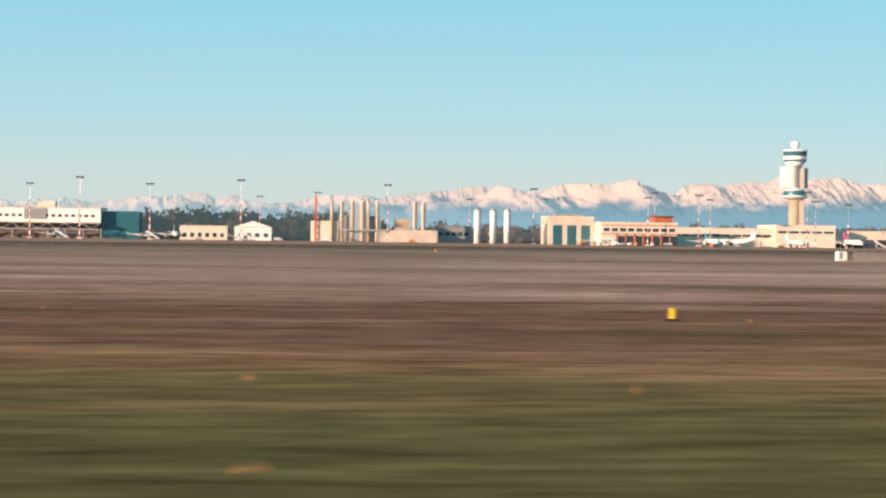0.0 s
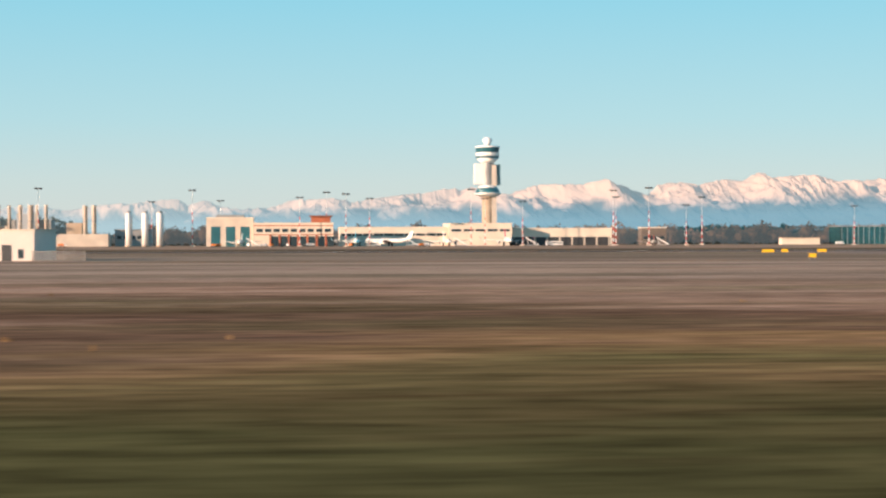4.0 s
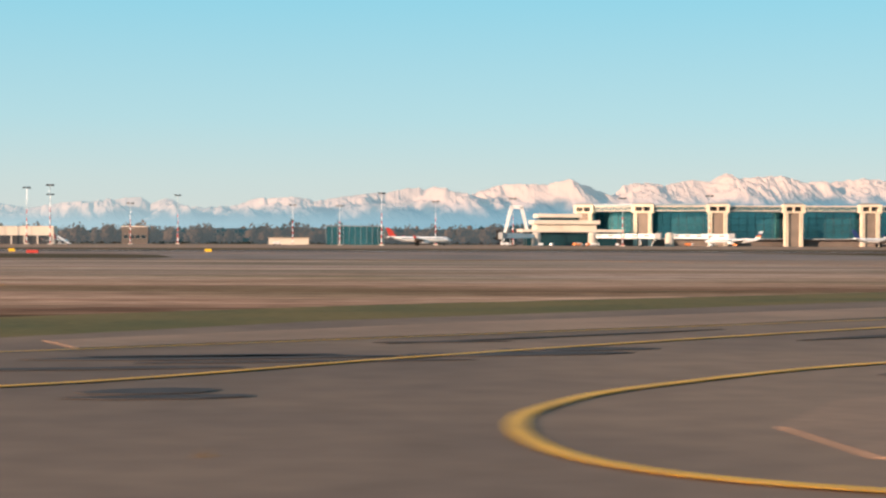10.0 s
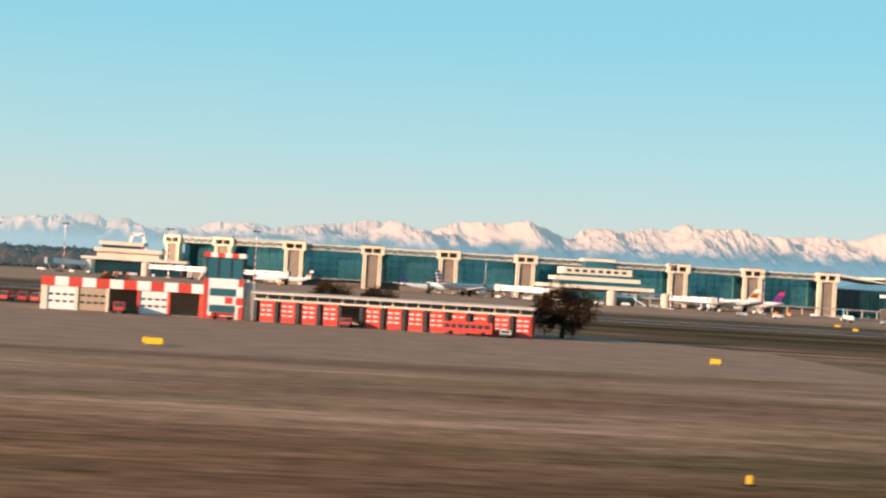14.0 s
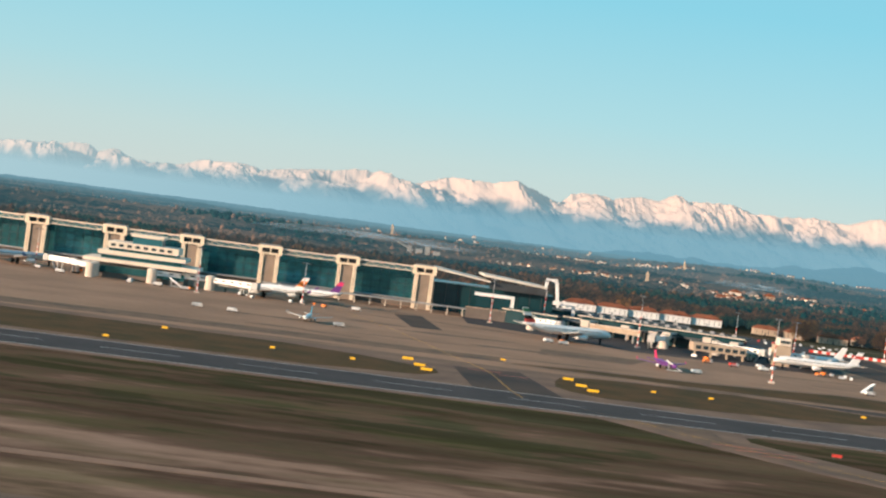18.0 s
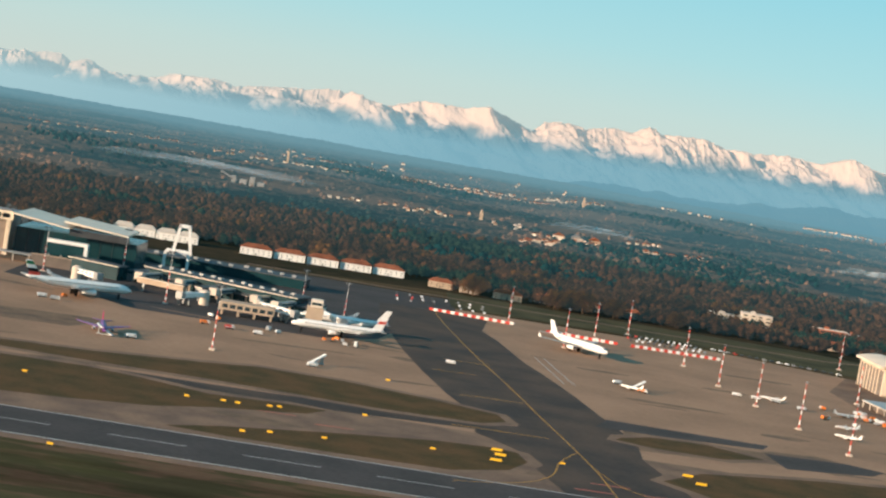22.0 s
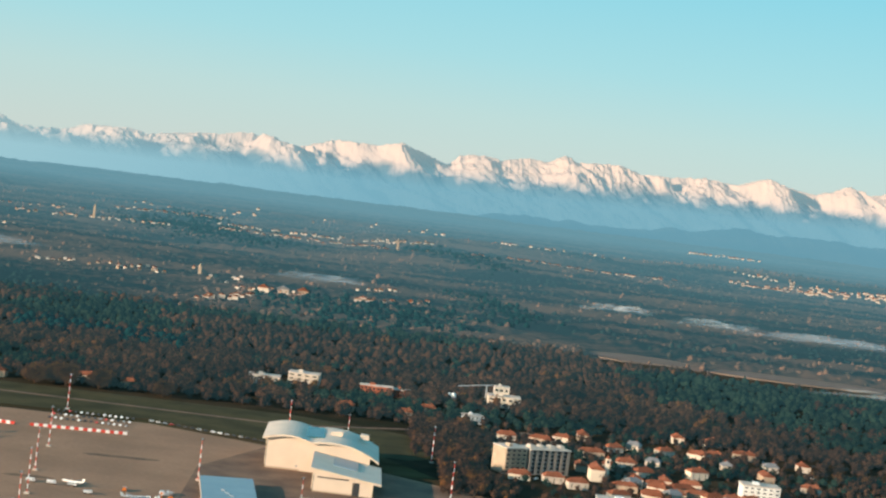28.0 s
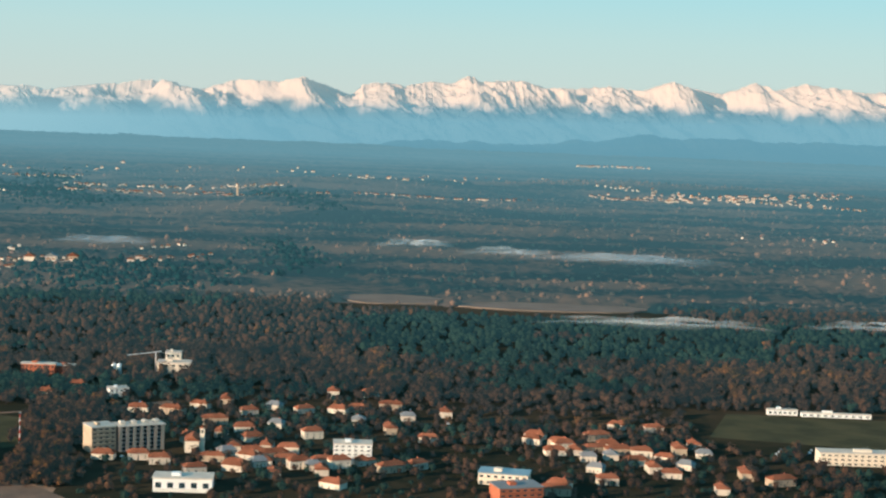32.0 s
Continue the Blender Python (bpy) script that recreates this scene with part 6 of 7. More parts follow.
# ---- aircraft ----
def aircraft(L, fin=WHITE, bands=(), belly=WHITE, body=WHITE, label="white airliner", nose=None, engines=2):
    t = thing("airliner", 0, 0, 0, label, "aircraft", "parked aircraft")
    r = 0.044 * L
    zc = r + 0.055 * L
    prof = [(-0.5, 0.10, 0.85), (-0.46, 0.30, 0.72), (-0.38, 0.62, 0.42), (-0.26, 0.93, 0.1), (-0.1, 1.0, 0.0), (0.2, 1.0, 0.0), (0.36, 0.98, 0.0), (0.43, 0.82, -0.08), (0.47, 0.55, -0.2), (0.495, 0.22, -0.3), (0.5, 0.05, -0.32)]
    n = 14
    ring = lambda x, k, up: [(x * L, r * k * math.cos(a), zc + r * up + r * k * math.sin(a)) for a in [2 * math.pi * i / n for i in range(n)]]
    cut = 7 if nose else len(prof)
    part("fuselage", Geo().rings([ring(*p) for p in prof[:cut + (1 if nose else 0)]]), body, t, "", True)
    if nose:
        part("nose", Geo().rings([ring(*p) for p in prof[7:]]), nose, t, "coloured nose", True)
    for s in (-1, 1):
        y0, y1 = s * r * 0.7, s * 0.44 * L
        za, zb = zc - r * 0.6, zc + 0.02 * L
        up = lambda x, y, z, k: [(x, y, z - k), (x, y, z + k)]
        g = Geo()
        pts = [(0.13, y0, za), (-0.13, y1, zb), (-0.18, y1, zb), (-0.08, y0, za)]
        top = [(x * L, y, z + 0.010 * L * (1 if abs(y) < abs(y1) * 0.5 else 0.3)) for x, y, z in pts]
        bot = [(x * L, y, z - 0.006 * L) for x, y, z in pts]
        g.v = bot + top
        g.f = [(0, 1, 2, 3), (7, 6, 5, 4), (0, 4, 5, 1), (1, 5, 6, 2), (2, 6, 7, 3), (3, 7, 4, 0)]
        w = part("wing", g, GREY if body == WHITE else body, t)
        part("winglet", Geo().side([(-0.18 * L, zb), (-0.13 * L, zb), (-0.17 * L, zb + 0.035 * L), (-0.19 * L, zb + 0.035 * L)], y1 - s * 0.002 * L, y1 + s * 0.002 * L), fin, w)
        ye = s * 0.15 * L
        er = 0.024 * L
        e = part("engine", Geo().rings([[(x * L, ye + er * k * math.cos(a), zc - r * 0.95 + er * k * math.sin(a)) for a in [2 * math.pi * i / 12 for i in range(12)]] for x, k in ((-0.01, 0.5), (0.03, 0.85), (0.08, 1.0), (0.115, 0.95))]), belly, t, "", True)
        part("intake", Geo().rings([[(x * L, ye + er * 0.8 * math.cos(a), zc - r * 0.95 + er * 0.8 * math.sin(a)) for a in [2 * math.pi * i / 12 for i in range(12)]] for x in (0.115, 0.1165)]), DARK, e)
        part("pylon", Geo().box(0.0, ye - 0.003 * L, zc - r * 0.9, 0.06 * L, ye + 0.003 * L, zc - r * 0.4), GREY, t)
        g = Geo()
        pts = [(-0.40, s * r * 0.25, zc + r * 0.5), (-0.475, s * 0.16 * L, zc + r * 0.75), (-0.505, s * 0.16 * L, zc + r * 0.75), (-0.48, s * r * 0.25, zc + r * 0.5)]
        g.v = [(x * L, y, z - 0.004 * L) for x, y, z in pts] + [(x * L, y, z + 0.004 * L) for x, y, z in pts]
        g.f = [(0, 1, 2, 3), (7, 6, 5, 4), (0, 4, 5, 1), (1, 5, 6, 2), (2, 6, 7, 3), (3, 7, 4, 0)]
        part("tailplane", g, GREY if body == WHITE else body, t)
        part("window_band", Geo().box(-0.30 * L, s * r * 0.985 - 0.01, zc + r * 0.2, 0.36 * L, s * r * 0.985 + 0.01, zc + r * 0.32), DARK, t)
        part("main_gear", Geo().box(-0.055 * L, s * 0.06 * L - 0.012 * L, 0, -0.025 * L, s * 0.06 * L + 0.012 * L, zc - r * 0.6), BLACK, t)
    part("fin", Geo().side([(-0.36 * L, zc + r * 0.85), (-0.47 * L, zc + r * 0.9), (-0.525 * L, zc + 0.175 * L), (-0.465 * L, zc + 0.175 * L)][::-1], -0.006 * L, 0.006 * L), fin, t, "painted tail fin")
    for k, m in enumerate(bands):
        u0, u1 = k / len(bands), (k + 1) / len(bands)
        z0, z1 = zc + r * 0.95 + (0.168 * L - r * 0.95) * u0, zc + r * 0.95 + (0.168 * L - r * 0.95) * u1
        xa = lambda u: (-0.365 - 0.095 * u) * L
        xb = lambda u: (-0.472 - 0.05 * u) * L
        part("tail_band", Geo().side([(xb(u0), z0), (xa(u0), z0), (xa(u1), z1), (xb(u1), z1)], -0.0075 * L, 0.0075 * L), m, t)
    part("nose_gear", Geo().box(0.375 * L, -0.008 * L, 0, 0.39 * L, 0.008 * L, zc - r * 0.7), BLACK, t)
    part("cockpit_window", Geo().rings([[(x * L, r * k * math.cos(a), zc + r * 0.18 + r * k * 0.75 * math.sin(a)) for a in [math.pi * (0.12 + 0.76 * i / 8) for i in range(9)] + [math.pi * 0.5]] for x, k in ((0.45, 0.72), (0.466, 0.62))]), WINDOW, t)
    return t


def put_plane(x, y, rz, *args, **kw):
    aircraft(*args, **kw).matrix_basis = pose(x, y, 0.07, 0, 0, rz)


put_plane(667, 486, 27, 31, fin=WHITE, bands=(RED, BLACK, WHITE, GREEN), label="long white airliner with green, red and black tail")
put_plane(818.5, 553, -55, 29, fin=WHITE, label="white airliner alone on the open apron")
put_plane(741, 489, 188, 27, fin=WHITE, bands=(WHITE, WHITE, RED, WHITE), label="white airliner with red-marked tail at the pier", belly=WHITE)
put_plane(742, 510, 184, 27, fin=WHITE, label="white airliner at the pier's far stand")
put_plane(503, 519, 38, 27, fin=NAVY, bands=(RED, WHITE, RED, WHITE, NAVY, WHITE, NAVY), label="grey-white airliner with red, white and blue tail", body=STEEL)
put_plane(530, 526, 200, 24, fin=WHITE, nose=GREEN, label="white airliner with dark green nose")
put_plane(577, 508, 178, 27, fin=WHITE, bands=(WHITE, ORANGE, ORANGE, WHITE), label="white airliner with gold-marked tail")
put_plane(588, 519, 176, 26, fin=PURPLE, bands=(PURPLE, PURPLE, PINK), label="white airliner with purple tail behind another")
put_plane(594, 430, -95, 13, fin=AQUA, label="small white turboprop with aqua tail")
put_plane(684.5, 424, -78, 15, fin=PINK, body=PURPLE, label="small purple and pink airliner facing the runway")
put_plane(344, 517, 8, 20, fin=RED, label="white airliner with red tail at the south stands")
put_plane(446, 535, 172, 18, fin=WHITE, bands=(WHITE, ORANGE, NAVY, WHITE), label="white airliner with orange and blue tail")
put_plane(492, 528, 12, 20, fin=NAVY, label="white airliner with blue tail")
for x, y, rz, L, fin, nose in ((-64, 545, -92, 16, NAVY, AQUA), (-36, 545, -88, 16, WHITE, AQUA), (-30, 590, -85, 20, GREY, None), (-6, 545, -90, 16, AQUA, WHITE), (104, 520, -92, 15, WHITE, WHITE), (139, 515, -90, 17, AQUA, AQUA), (150, 535, 150, 17, WHITE, None), (167, 520, -88, 16, WHITE, WHITE), (186, 520, -92, 19, PINK, None), (234, 530, 80, 12, RED, None)):
    put_plane(x, y, rz, L, fin=fin, nose=nose, label="parked airliner with its nose to the runway" if rz < 0 else "parked airliner, tail to the apron")
put_plane(906, 391, 198, 30, fin=NAVY, label="large white airliner taxiing at the cargo apron")
for x, y, rz in ((873.7, 509, 160), (881, 451, 150), (886, 470, 190), (826, 480, 140), (893, 498, 20)):
    put_plane(x, y, rz, 7.5, fin=WHITE, label="small white business jet")


# ---- hangar and cargo area ----
hg = thing("hangar", 925.4, 571.5, 0, "large cream hangar with double-curved roof and tall door bays", "hangar")


def double_arch(x0, x1, lift=0.0):
    """The roof line: a short hump, a dip, and a long hump that falls away."""
    pts = []
    for i in range(29):
        x = x0 + (x1 - x0) * i / 28
        z = 9.6 + 1.5 * math.sin(math.pi * (x + 1.2) / 16.2) if x < 15 else 9.55 + 1.7 * math.sin(math.pi * min(1.0, (x - 15) / 30.0)) - 0.0102 * (x - 15) ** 2
        pts.append((x, z + lift))
    return pts


part("wall", Geo().side([(0.6, 0), (35, 0), *double_arch(0.6, 35, -0.1)[::-1]], 0.0, 29), CLADDING, hg, "white clad wall")
part("roof", Geo().side([*double_arch(-1.2, 38), *double_arch(-1.2, 38, 0.7)[::-1]], -1.2, 30), CLADDING, hg, "double-arched pale roof")
part("roof_light", Geo().side([(12.6, 10.0), (18.8, 10.0), (18.8, 11.0), (12.6, 10.9)], 7, 27), ROOF_LIGHT, hg, "blue-green roof light in the dip")
part("roof_dormer", Geo().side([(21, 10.2), (25, 10.4), (25, 12.4), (21, 12.0)], 14, 17), CLADDING, hg)
part("roof_dormer", Geo().side([(31, 10.0), (34, 9.8), (34, 11.4), (31, 11.6)], 18, 21), CLADDING, hg)
part("wall_hatch", Geo().box(10.5, -0.06, 1.2, 11.2, 0.02, 1.9), GREY, hg)
part("base_strip", Geo().box(0.6, -0.05, 0, 12, 0.02, 0.6), TAN, hg)
for k in range(7):
    part("door_leaf", Geo().box(0.25, 1.5 + k * 3.75, 0, 0.6, 4.9 + k * 3.75, 8.6), DOOR_GREY, hg, "tall grey sliding door")
    part("door_post", Geo().box(-0.1, 4.9 + k * 3.75, 0, 0.6, 5.25 + k * 3.75, 9.2), CLADDING, hg)
lo = thing("hangar_annex", 942.6, 540, 0, "lower cream hangar with sloping roof", "hangar")
part("wall", Geo().side([(0.5, 0), (19.3, 0), (19.3, 4.6), (0.5, 7.0)], 0, 28), CLADDING, lo)
part("roof", Geo().side([(-0.8, 7.05), (21.8, 4.0), (21.8, 4.6), (-0.8, 7.75)], -0.8, 29), CLADDING, lo)
part("roof_light", Geo().side([(6, 6.8), (14, 5.7), (14, 5.95), (6, 7.0)], 12, 26), ROOF_BLUE, lo, "blue-grey roof panel")
part("dark_strip", Geo().box(1.5, -0.08, 4.6, 11.5, 0.02, 5.0), DARK, lo)
part("door", Geo().box(12.8, -0.1, 0, 15.0, 0.05, 4.2), DARK, lo, "dark tall door")
part("base_strip", Geo().box(0.4, -0.06, 0, 12.7, 0.0, 0.5), TAN, lo)
for k in range(8):
    part("door_leaf", Geo().box(0.2, 1 + k * 3.3, 0, 0.5, 4 + k * 3.3, 5.2), DOOR_GREY, lo, "grey sliding door")
    part("door_post", Geo().box(-0.1, 4 + k * 3.3, 0, 0.5, 4.3 + k * 3.3, 5.6), CLADDING, lo)


def yard_canopy(pts, z, label):
    cx, cy = sum(p[0] for p in pts) / len(pts), sum(p[1] for p in pts) / len(pts)
    t = thing("yard_canopy", cx, cy, 0, label, "canopy", "yard canopies")
    q = [(x - cx, y - cy) for x, y in pts]
    part("roof", Geo().prism(q, z - 0.35, z), ROOF_BLUE, t, "flat blue-grey roof")
    inner = [(x * 0.98, y * 0.98) for x, y in q]
    part("fascia", Geo().prism([(x * 1.01, y * 1.01) for x, y in q], z - 0.45, z - 0.2), CREAM, t)
    for i in range(4):
        a, b = Vector(inner[i]), Vector(inner[(i + 1) % 4])
        n = max(2, int((b - a).length / 5))
        for k in range(n):
            p = a + (b - a) * k / n
            part("post", Geo().box(p.x - 0.15, p.y - 0.15, 0, p.x + 0.15, p.y + 0.15, z - 0.4), PALE, t)
    for k in range(3):
        p = Vector(q[0]) * 0.3 + Vector(q[2]) * (0.1 + 0.15 * k)
        part("roof_vent", Geo().box(p.x - 0.6, p.y - 0.4, z, p.x + 0.6, p.y + 0.4, z + 0.3), STEEL, t)
    part("shed_inside", Geo().prism([(x * 0.8, y * 0.8) for x, y in q], 0, z - 0.45), PANEL, t)


yard_canopy([(908.3, 532.9), (914.4, 483), (930.5, 485.3), (924.4, 536.5)], 2.4, "flat blue-grey canopy over baggage carts")
yard_canopy([(918.1, 463.4), (920.3, 424.2), (938.2, 433), (933.9, 460.9)], 2.4, "wide blue-grey canopy of the cargo yard")
yard_canopy([(938.2, 482.9), (944.1, 436), (948.4, 437), (941.2, 483.5)], 2.4, "narrow grey walkway canopy")
lg = thing("cargo_building", 957, 481, 0, "long grey cargo building with white roof units", "building", rz=-3)
part("wall", Geo().box(0, 4, 0, 43, 30, 3.6), GREY, lg)
part("fascia", Geo().box(-0.3, 0, 2.2, 43.3, 4, 3.6), ROOF_GREY, lg)
part("roof", Geo().box(-0.3, 3.8, 3.6, 43.3, 30.3, 4.0), CREAM, lg)
for k in range(16):
    part("roof_unit", Geo().box(1.5 + k * 2.6, 6 + (k * 7 % 5) * 4, 4.0, 3.2 + k * 2.6, 9 + (k * 7 % 5) * 4, 4.9), WHITE, lg)
for k in range(12):
    part("dock_door", Geo().box(2 + k * 3.4, 3.85, 0, 4 + k * 3.4, 4.02, 1.9), DARK, lg)
tn = plain_building("tan_shed", 958, 455, 992, 472, 2.6, TAN, ROOF_GREY, "low tan shed before the cargo building", ((1.0, 2.4, 0.8, 8),))
plain_building("yard_office", 941, 505, 956, 515, 2.4, CREAM, PALE, "low pale yard office", ((0.9, 1.2, 0.8, 6),))

# red and white barriers
for x0, y0, x1, y1 in ((771, 608, 801.5, 605), (812.5, 598, 838, 596), (843, 597, 876, 601), (913, 487, 917.5, 455)):
    t = thing("barrier_row", x0, y0, 0.04, "row of red and white plastic barriers", "barrier", "apron barriers", math.degrees(math.atan2(y1 - y0, x1 - x0)))
    L = math.hypot(x1 - x0, y1 - y0)
    n = int(L / 1.5)
    for i in range(n):
        part("barrier_block", Geo().side([(i * L / n + 0.02, 0), ((i + 1) * L / n - 0.02, 0), ((i + 1) * L / n - 0.02, 1.0), (i * L / n + 0.02, 1.0)], -0.3, 0.3), RED if i % 2 == 0 else WHITE, t)


# ---- airfield signs ----
def sign(x, y, w=1.5, h=0.42, rz=0, material=SIGN, label="yellow taxiway guidance sign"):
    t = thing("airfield_sign", x, y, 0.08, label, "sign", "taxiway signs", rz)
    part("board", Geo().box(-w / 2, -0.1, 0.1, w / 2, 0.1, 0.1 + h), material, t)
    part("frame", Geo().box(-w / 2 - 0.03, -0.08, 0.07, w / 2 + 0.03, 0.08, 0.13 + h), DARK, t)
    for s in (-1, 1):
        part("leg", Geo().box(s * w * 0.35 - 0.04, -0.06, -0.08, s * w * 0.35 + 0.04, 0.06, 0.1), GREY, t)


for x, y, w in ((171.3, 173.7, 0.8), (199.3, 222.9, 2.3), (212, 186, 1.8), (199.9, 180.3, 0.7), (278, 170.8, 1.0), (340.9, 66.8, 1.4), (369.7, 139.3, 1.05), (377, 100.2, 1.6), (424.7, 103.2, 2.0), (445.9, 122.3, 1.3), (411.1, 132.1, 1.3), (400.1, 124, 1.3), (405.4, 87, 1.2), (420.8, 141, 1.0),
                (409.6, 175, 0.6), (446.2, 121, 1.2), (490.9, 140, 0.9), (567, 352, 1.2), (186, 240, 1.8), (190, 245, 1.0), (196, 246, 1.4), (232, 250, 1.3), (238, 252, 1.2), (256, 236, 1.3), (268, 250, 0.9), (296, 255, 1.0), (262, 162, 0.8)):
    sign(x, y, w)
sign(275, 225, 1.5, 0.4, material=RED, label="red holding position sign")
for x, y in ((617.5, 353), (619.5, 341), (620.6, 332.5), (651.2, 352.5), (652.4, 340.6), (653.6, 332), (778.6, 348), (779, 343), (777.7, 336.6), (819.7, 354.2), (821.2, 346.7)):
    sign(x, y, 2.3, 0.5, label="large yellow direction board")
sign(685, 270.3, 1.6, 0.45, material=RED, label="red holding position sign")
for x, y in ((668.5, 348), (681, 350), (714, 352), (721.5, 353.5), (724.5, 353.5), (731, 356), (733, 357), (751, 364), (733, 327.5), (743.5, 330.5), (728, 324), (765, 338), (699, 285.7), (560, 318), (590, 338), (606, 336), (640, 383), (756, 420), (845, 350), (858, 356), (792, 345)):
    sign(x, y, 1.05, 0.4)
for x, y in ((10.9, 44.2), (85.5, 51.5), (289.3, 52.8), (293.8, 49.2), (472, 54.7), (24.3, 238), (384, 71)):
    t = thing("runway_marker", x, y, 0, "small yellow marker post in the grass", "marker", "grass markers")
    part("post", Geo().turned(0, 0, [(0.08, 0), (0.08, 0.3), (0.05, 0.34)], 8), SIGN, t)
    part("base", Geo().box(-0.16, -0.16, 0, 0.16, 0.16, 0.05), BLACK, t)


# ---- ground vehicles ----
def car(x, y, rz, color, label="car parked in a row", k=1.0):
    t = thing("car", x, y, 0.08, label, "car", "parked cars", rz)
    part("body", Geo().side([(-0.95 * k, 0.12), (0.95 * k, 0.12), (0.95 * k, 0.36 * k), (0.55 * k, 0.42 * k), (0.3 * k, 0.66 * k), (-0.6 * k, 0.66 * k), (-0.9 * k, 0.4 * k)], -0.4 * k, 0.4 * k), color, t)
    part("glass", Geo().box(-0.6 * k, -0.41 * k, 0.44 * k, 0.25 * k, 0.41 * k, 0.6 * k), WINDOW, t)
    wheel_set(t, (-0.55 * k, 0.55 * k), 0.36 * k, 0.15 * k)
    return t


cars = [car(0, 0, 0, m, lab) for m, lab in ((WHITE, "white car parked in a row"), (GREY, "grey car parked in a row"), (DARK, "dark car parked in a row"), (RED, "red car parked in a row"))]
used = set()


def place_car(x, y, rz):
    c = rng.choice((0, 0, 1, 1, 2, 2, 3))
    if c not in used:
        used.add(c)
        cars[c].matrix_basis = pose(x, y, 0.08, 0, 0, rz)
    else:
        copy_thing(cars[c], pose(x, y, 0.08, 0, 0, rz))


rng = random.Random(11)
for i in range(14):
    for j in range(3):
        place_car(846 + i * 2.1, 617 + j * 8.5, 85 + rng.uniform(-4, 4))
for i in range(24):
    place_car(760 + (i % 8) * 4.6 + rng.uniform(-0.6, 0.6), 627 + (i // 8) * 11, 90)
for i in range(18):
    place_car(880 + i * 2.6, 634 - i * 0.9, rng.uniform(-20, 20))
for i in range(26):
    place_car(1262 + i * 2.0, 641 + (i % 3) * 4.5, 80)
for i in range(14):
    place_car(rng.uniform(1005, 1210), rng.uniform(600, 720), rng.uniform(0, 180))


def trolley(x, y, rz, color, label="covered baggage cart on wheels"):
    t = thing("baggage_cart", x, y, 0.08, label, "cart", "baggage carts", rz)
    part("deck", Geo().box(-0.8, -0.4, 0.2, 0.8, 0.4, 0.32), GREY, t)
    part("cover", Geo().side([(-0.75, 0.32), (0.75, 0.32), (0.75, 0.8), (0.5, 0.95), (-0.5, 0.95), (-0.75, 0.8)], -0.38, 0.38), color, t)
    wheel_set(t, (-0.5, 0.5), 0.34, 0.13)
    return t


kinds = [trolley(897, 500, 0, WHITE, "white covered baggage cart"), trolley(899, 496, 0, ORANGE, "orange covered baggage cart"), trolley(901, 492, 0, STEEL, "grey baggage container on wheels")]
for i in range(90):
    u = i / 90
    x, y = 899 + 13 * u + rng.uniform(-1.2, 3.6), 512 - 92 * u + rng.uniform(-1.5, 1.5)
    copy_thing(rng.choice((kinds[0], kinds[0], kinds[1], kinds[2])), pose(x, y, 0.08, 0, 0, rng.choice((10, 100)) + rng.uniform(-8, 8)))
for x, y, rz, m in ((880, 498, 10, WHITE), (889, 508, 95, ORANGE), (884, 486, 30, ORANGE), (891, 480, 70, WHITE), (862, 506, 0, WHITE), (868, 506, 0, WHITE), (874, 506, 0, STEEL), (737, 423, 15, WHITE), (773.6, 471, 0, WHITE), (829, 478, -20, ORANGE), (823, 488, 20, WHITE), (575, 428, 5, WHITE), (566, 430, 0, STEEL), (692, 421, 20, WHITE), (602, 424, 10, STEEL),
                    (660, 470, 20, WHITE), (664, 468, 10, STEEL), (705, 470, 15, ORANGE), (712, 468, 15, RED), (720, 466, 10, WHITE), (519, 500, 0, WHITE), (548, 497, 0, WHITE), (556, 494, 5, STEEL), (606, 500, 0, WHITE), (395, 530, 0, WHITE), (400, 528, 0, WHITE), (430, 528, 0, ORANGE), (372, 528, 0, WHITE), (300, 545, 0, WHITE), (160, 512, 0, WHITE), (125, 515, 0, STEEL), (20, 545, 0, WHITE), (48, 540, 0, ORANGE), (5, 540, 0, WHITE), (-20, 545, 0, STEEL), (900, 432, 40, ORANGE), (890, 436, 20, WHITE)):
    truck(x, y, rz, 2.6, m, WHITE, "small apron service truck", "service_truck", 1.1, "apron trucks")


def stairs(x, y, rz):
    t = thing("boarding_stairs", x, y, 0.06, "white mobile boarding stairs", "stairs", "boarding stairs", rz)
    part("ramp", Geo().side([(0, 0.3), (0.5, 0.3), (4.2, 2.4), (4.2, 2.8)], -0.5, 0.5), WHITE, t)
    part("base", Geo().box(0.3, -0.5, 0.15, 4, 0.5, 0.45), GREY, t)
    part("strut", Geo().box(3.4, -0.4, 0.4, 3.7, 0.4, 2.2), GREY, t)
    wheel_set(t, (0.9, 3.4), 0.42, 0.2)


for x, y in ((-60, 538), (-32, 538), (-2, 538), (110, 514), (146, 508), (158, 514), (173, 514), (195, 514), (238, 524), (688, 418), (555, 500)):
    stairs(x, y, 172)
for x, y, k in ((826, 482, 15), (736, 427, 30)):
    stairs(x, y, k)
rng = random.Random(21)
for i in range(46):
    x, y = rng.choice(((665, 480), (700, 488), (735, 478), (585, 500), (545, 498), (515, 512), (440, 528), (405, 528), (380, 526), (755, 480), (150, 512), (110, 514)))
    copy_thing(rng.choice(kinds), pose(x + rng.uniform(-14, 14), y + rng.uniform(-7, 4), 0.08, 0, 0, rng.uniform(0, 180)))
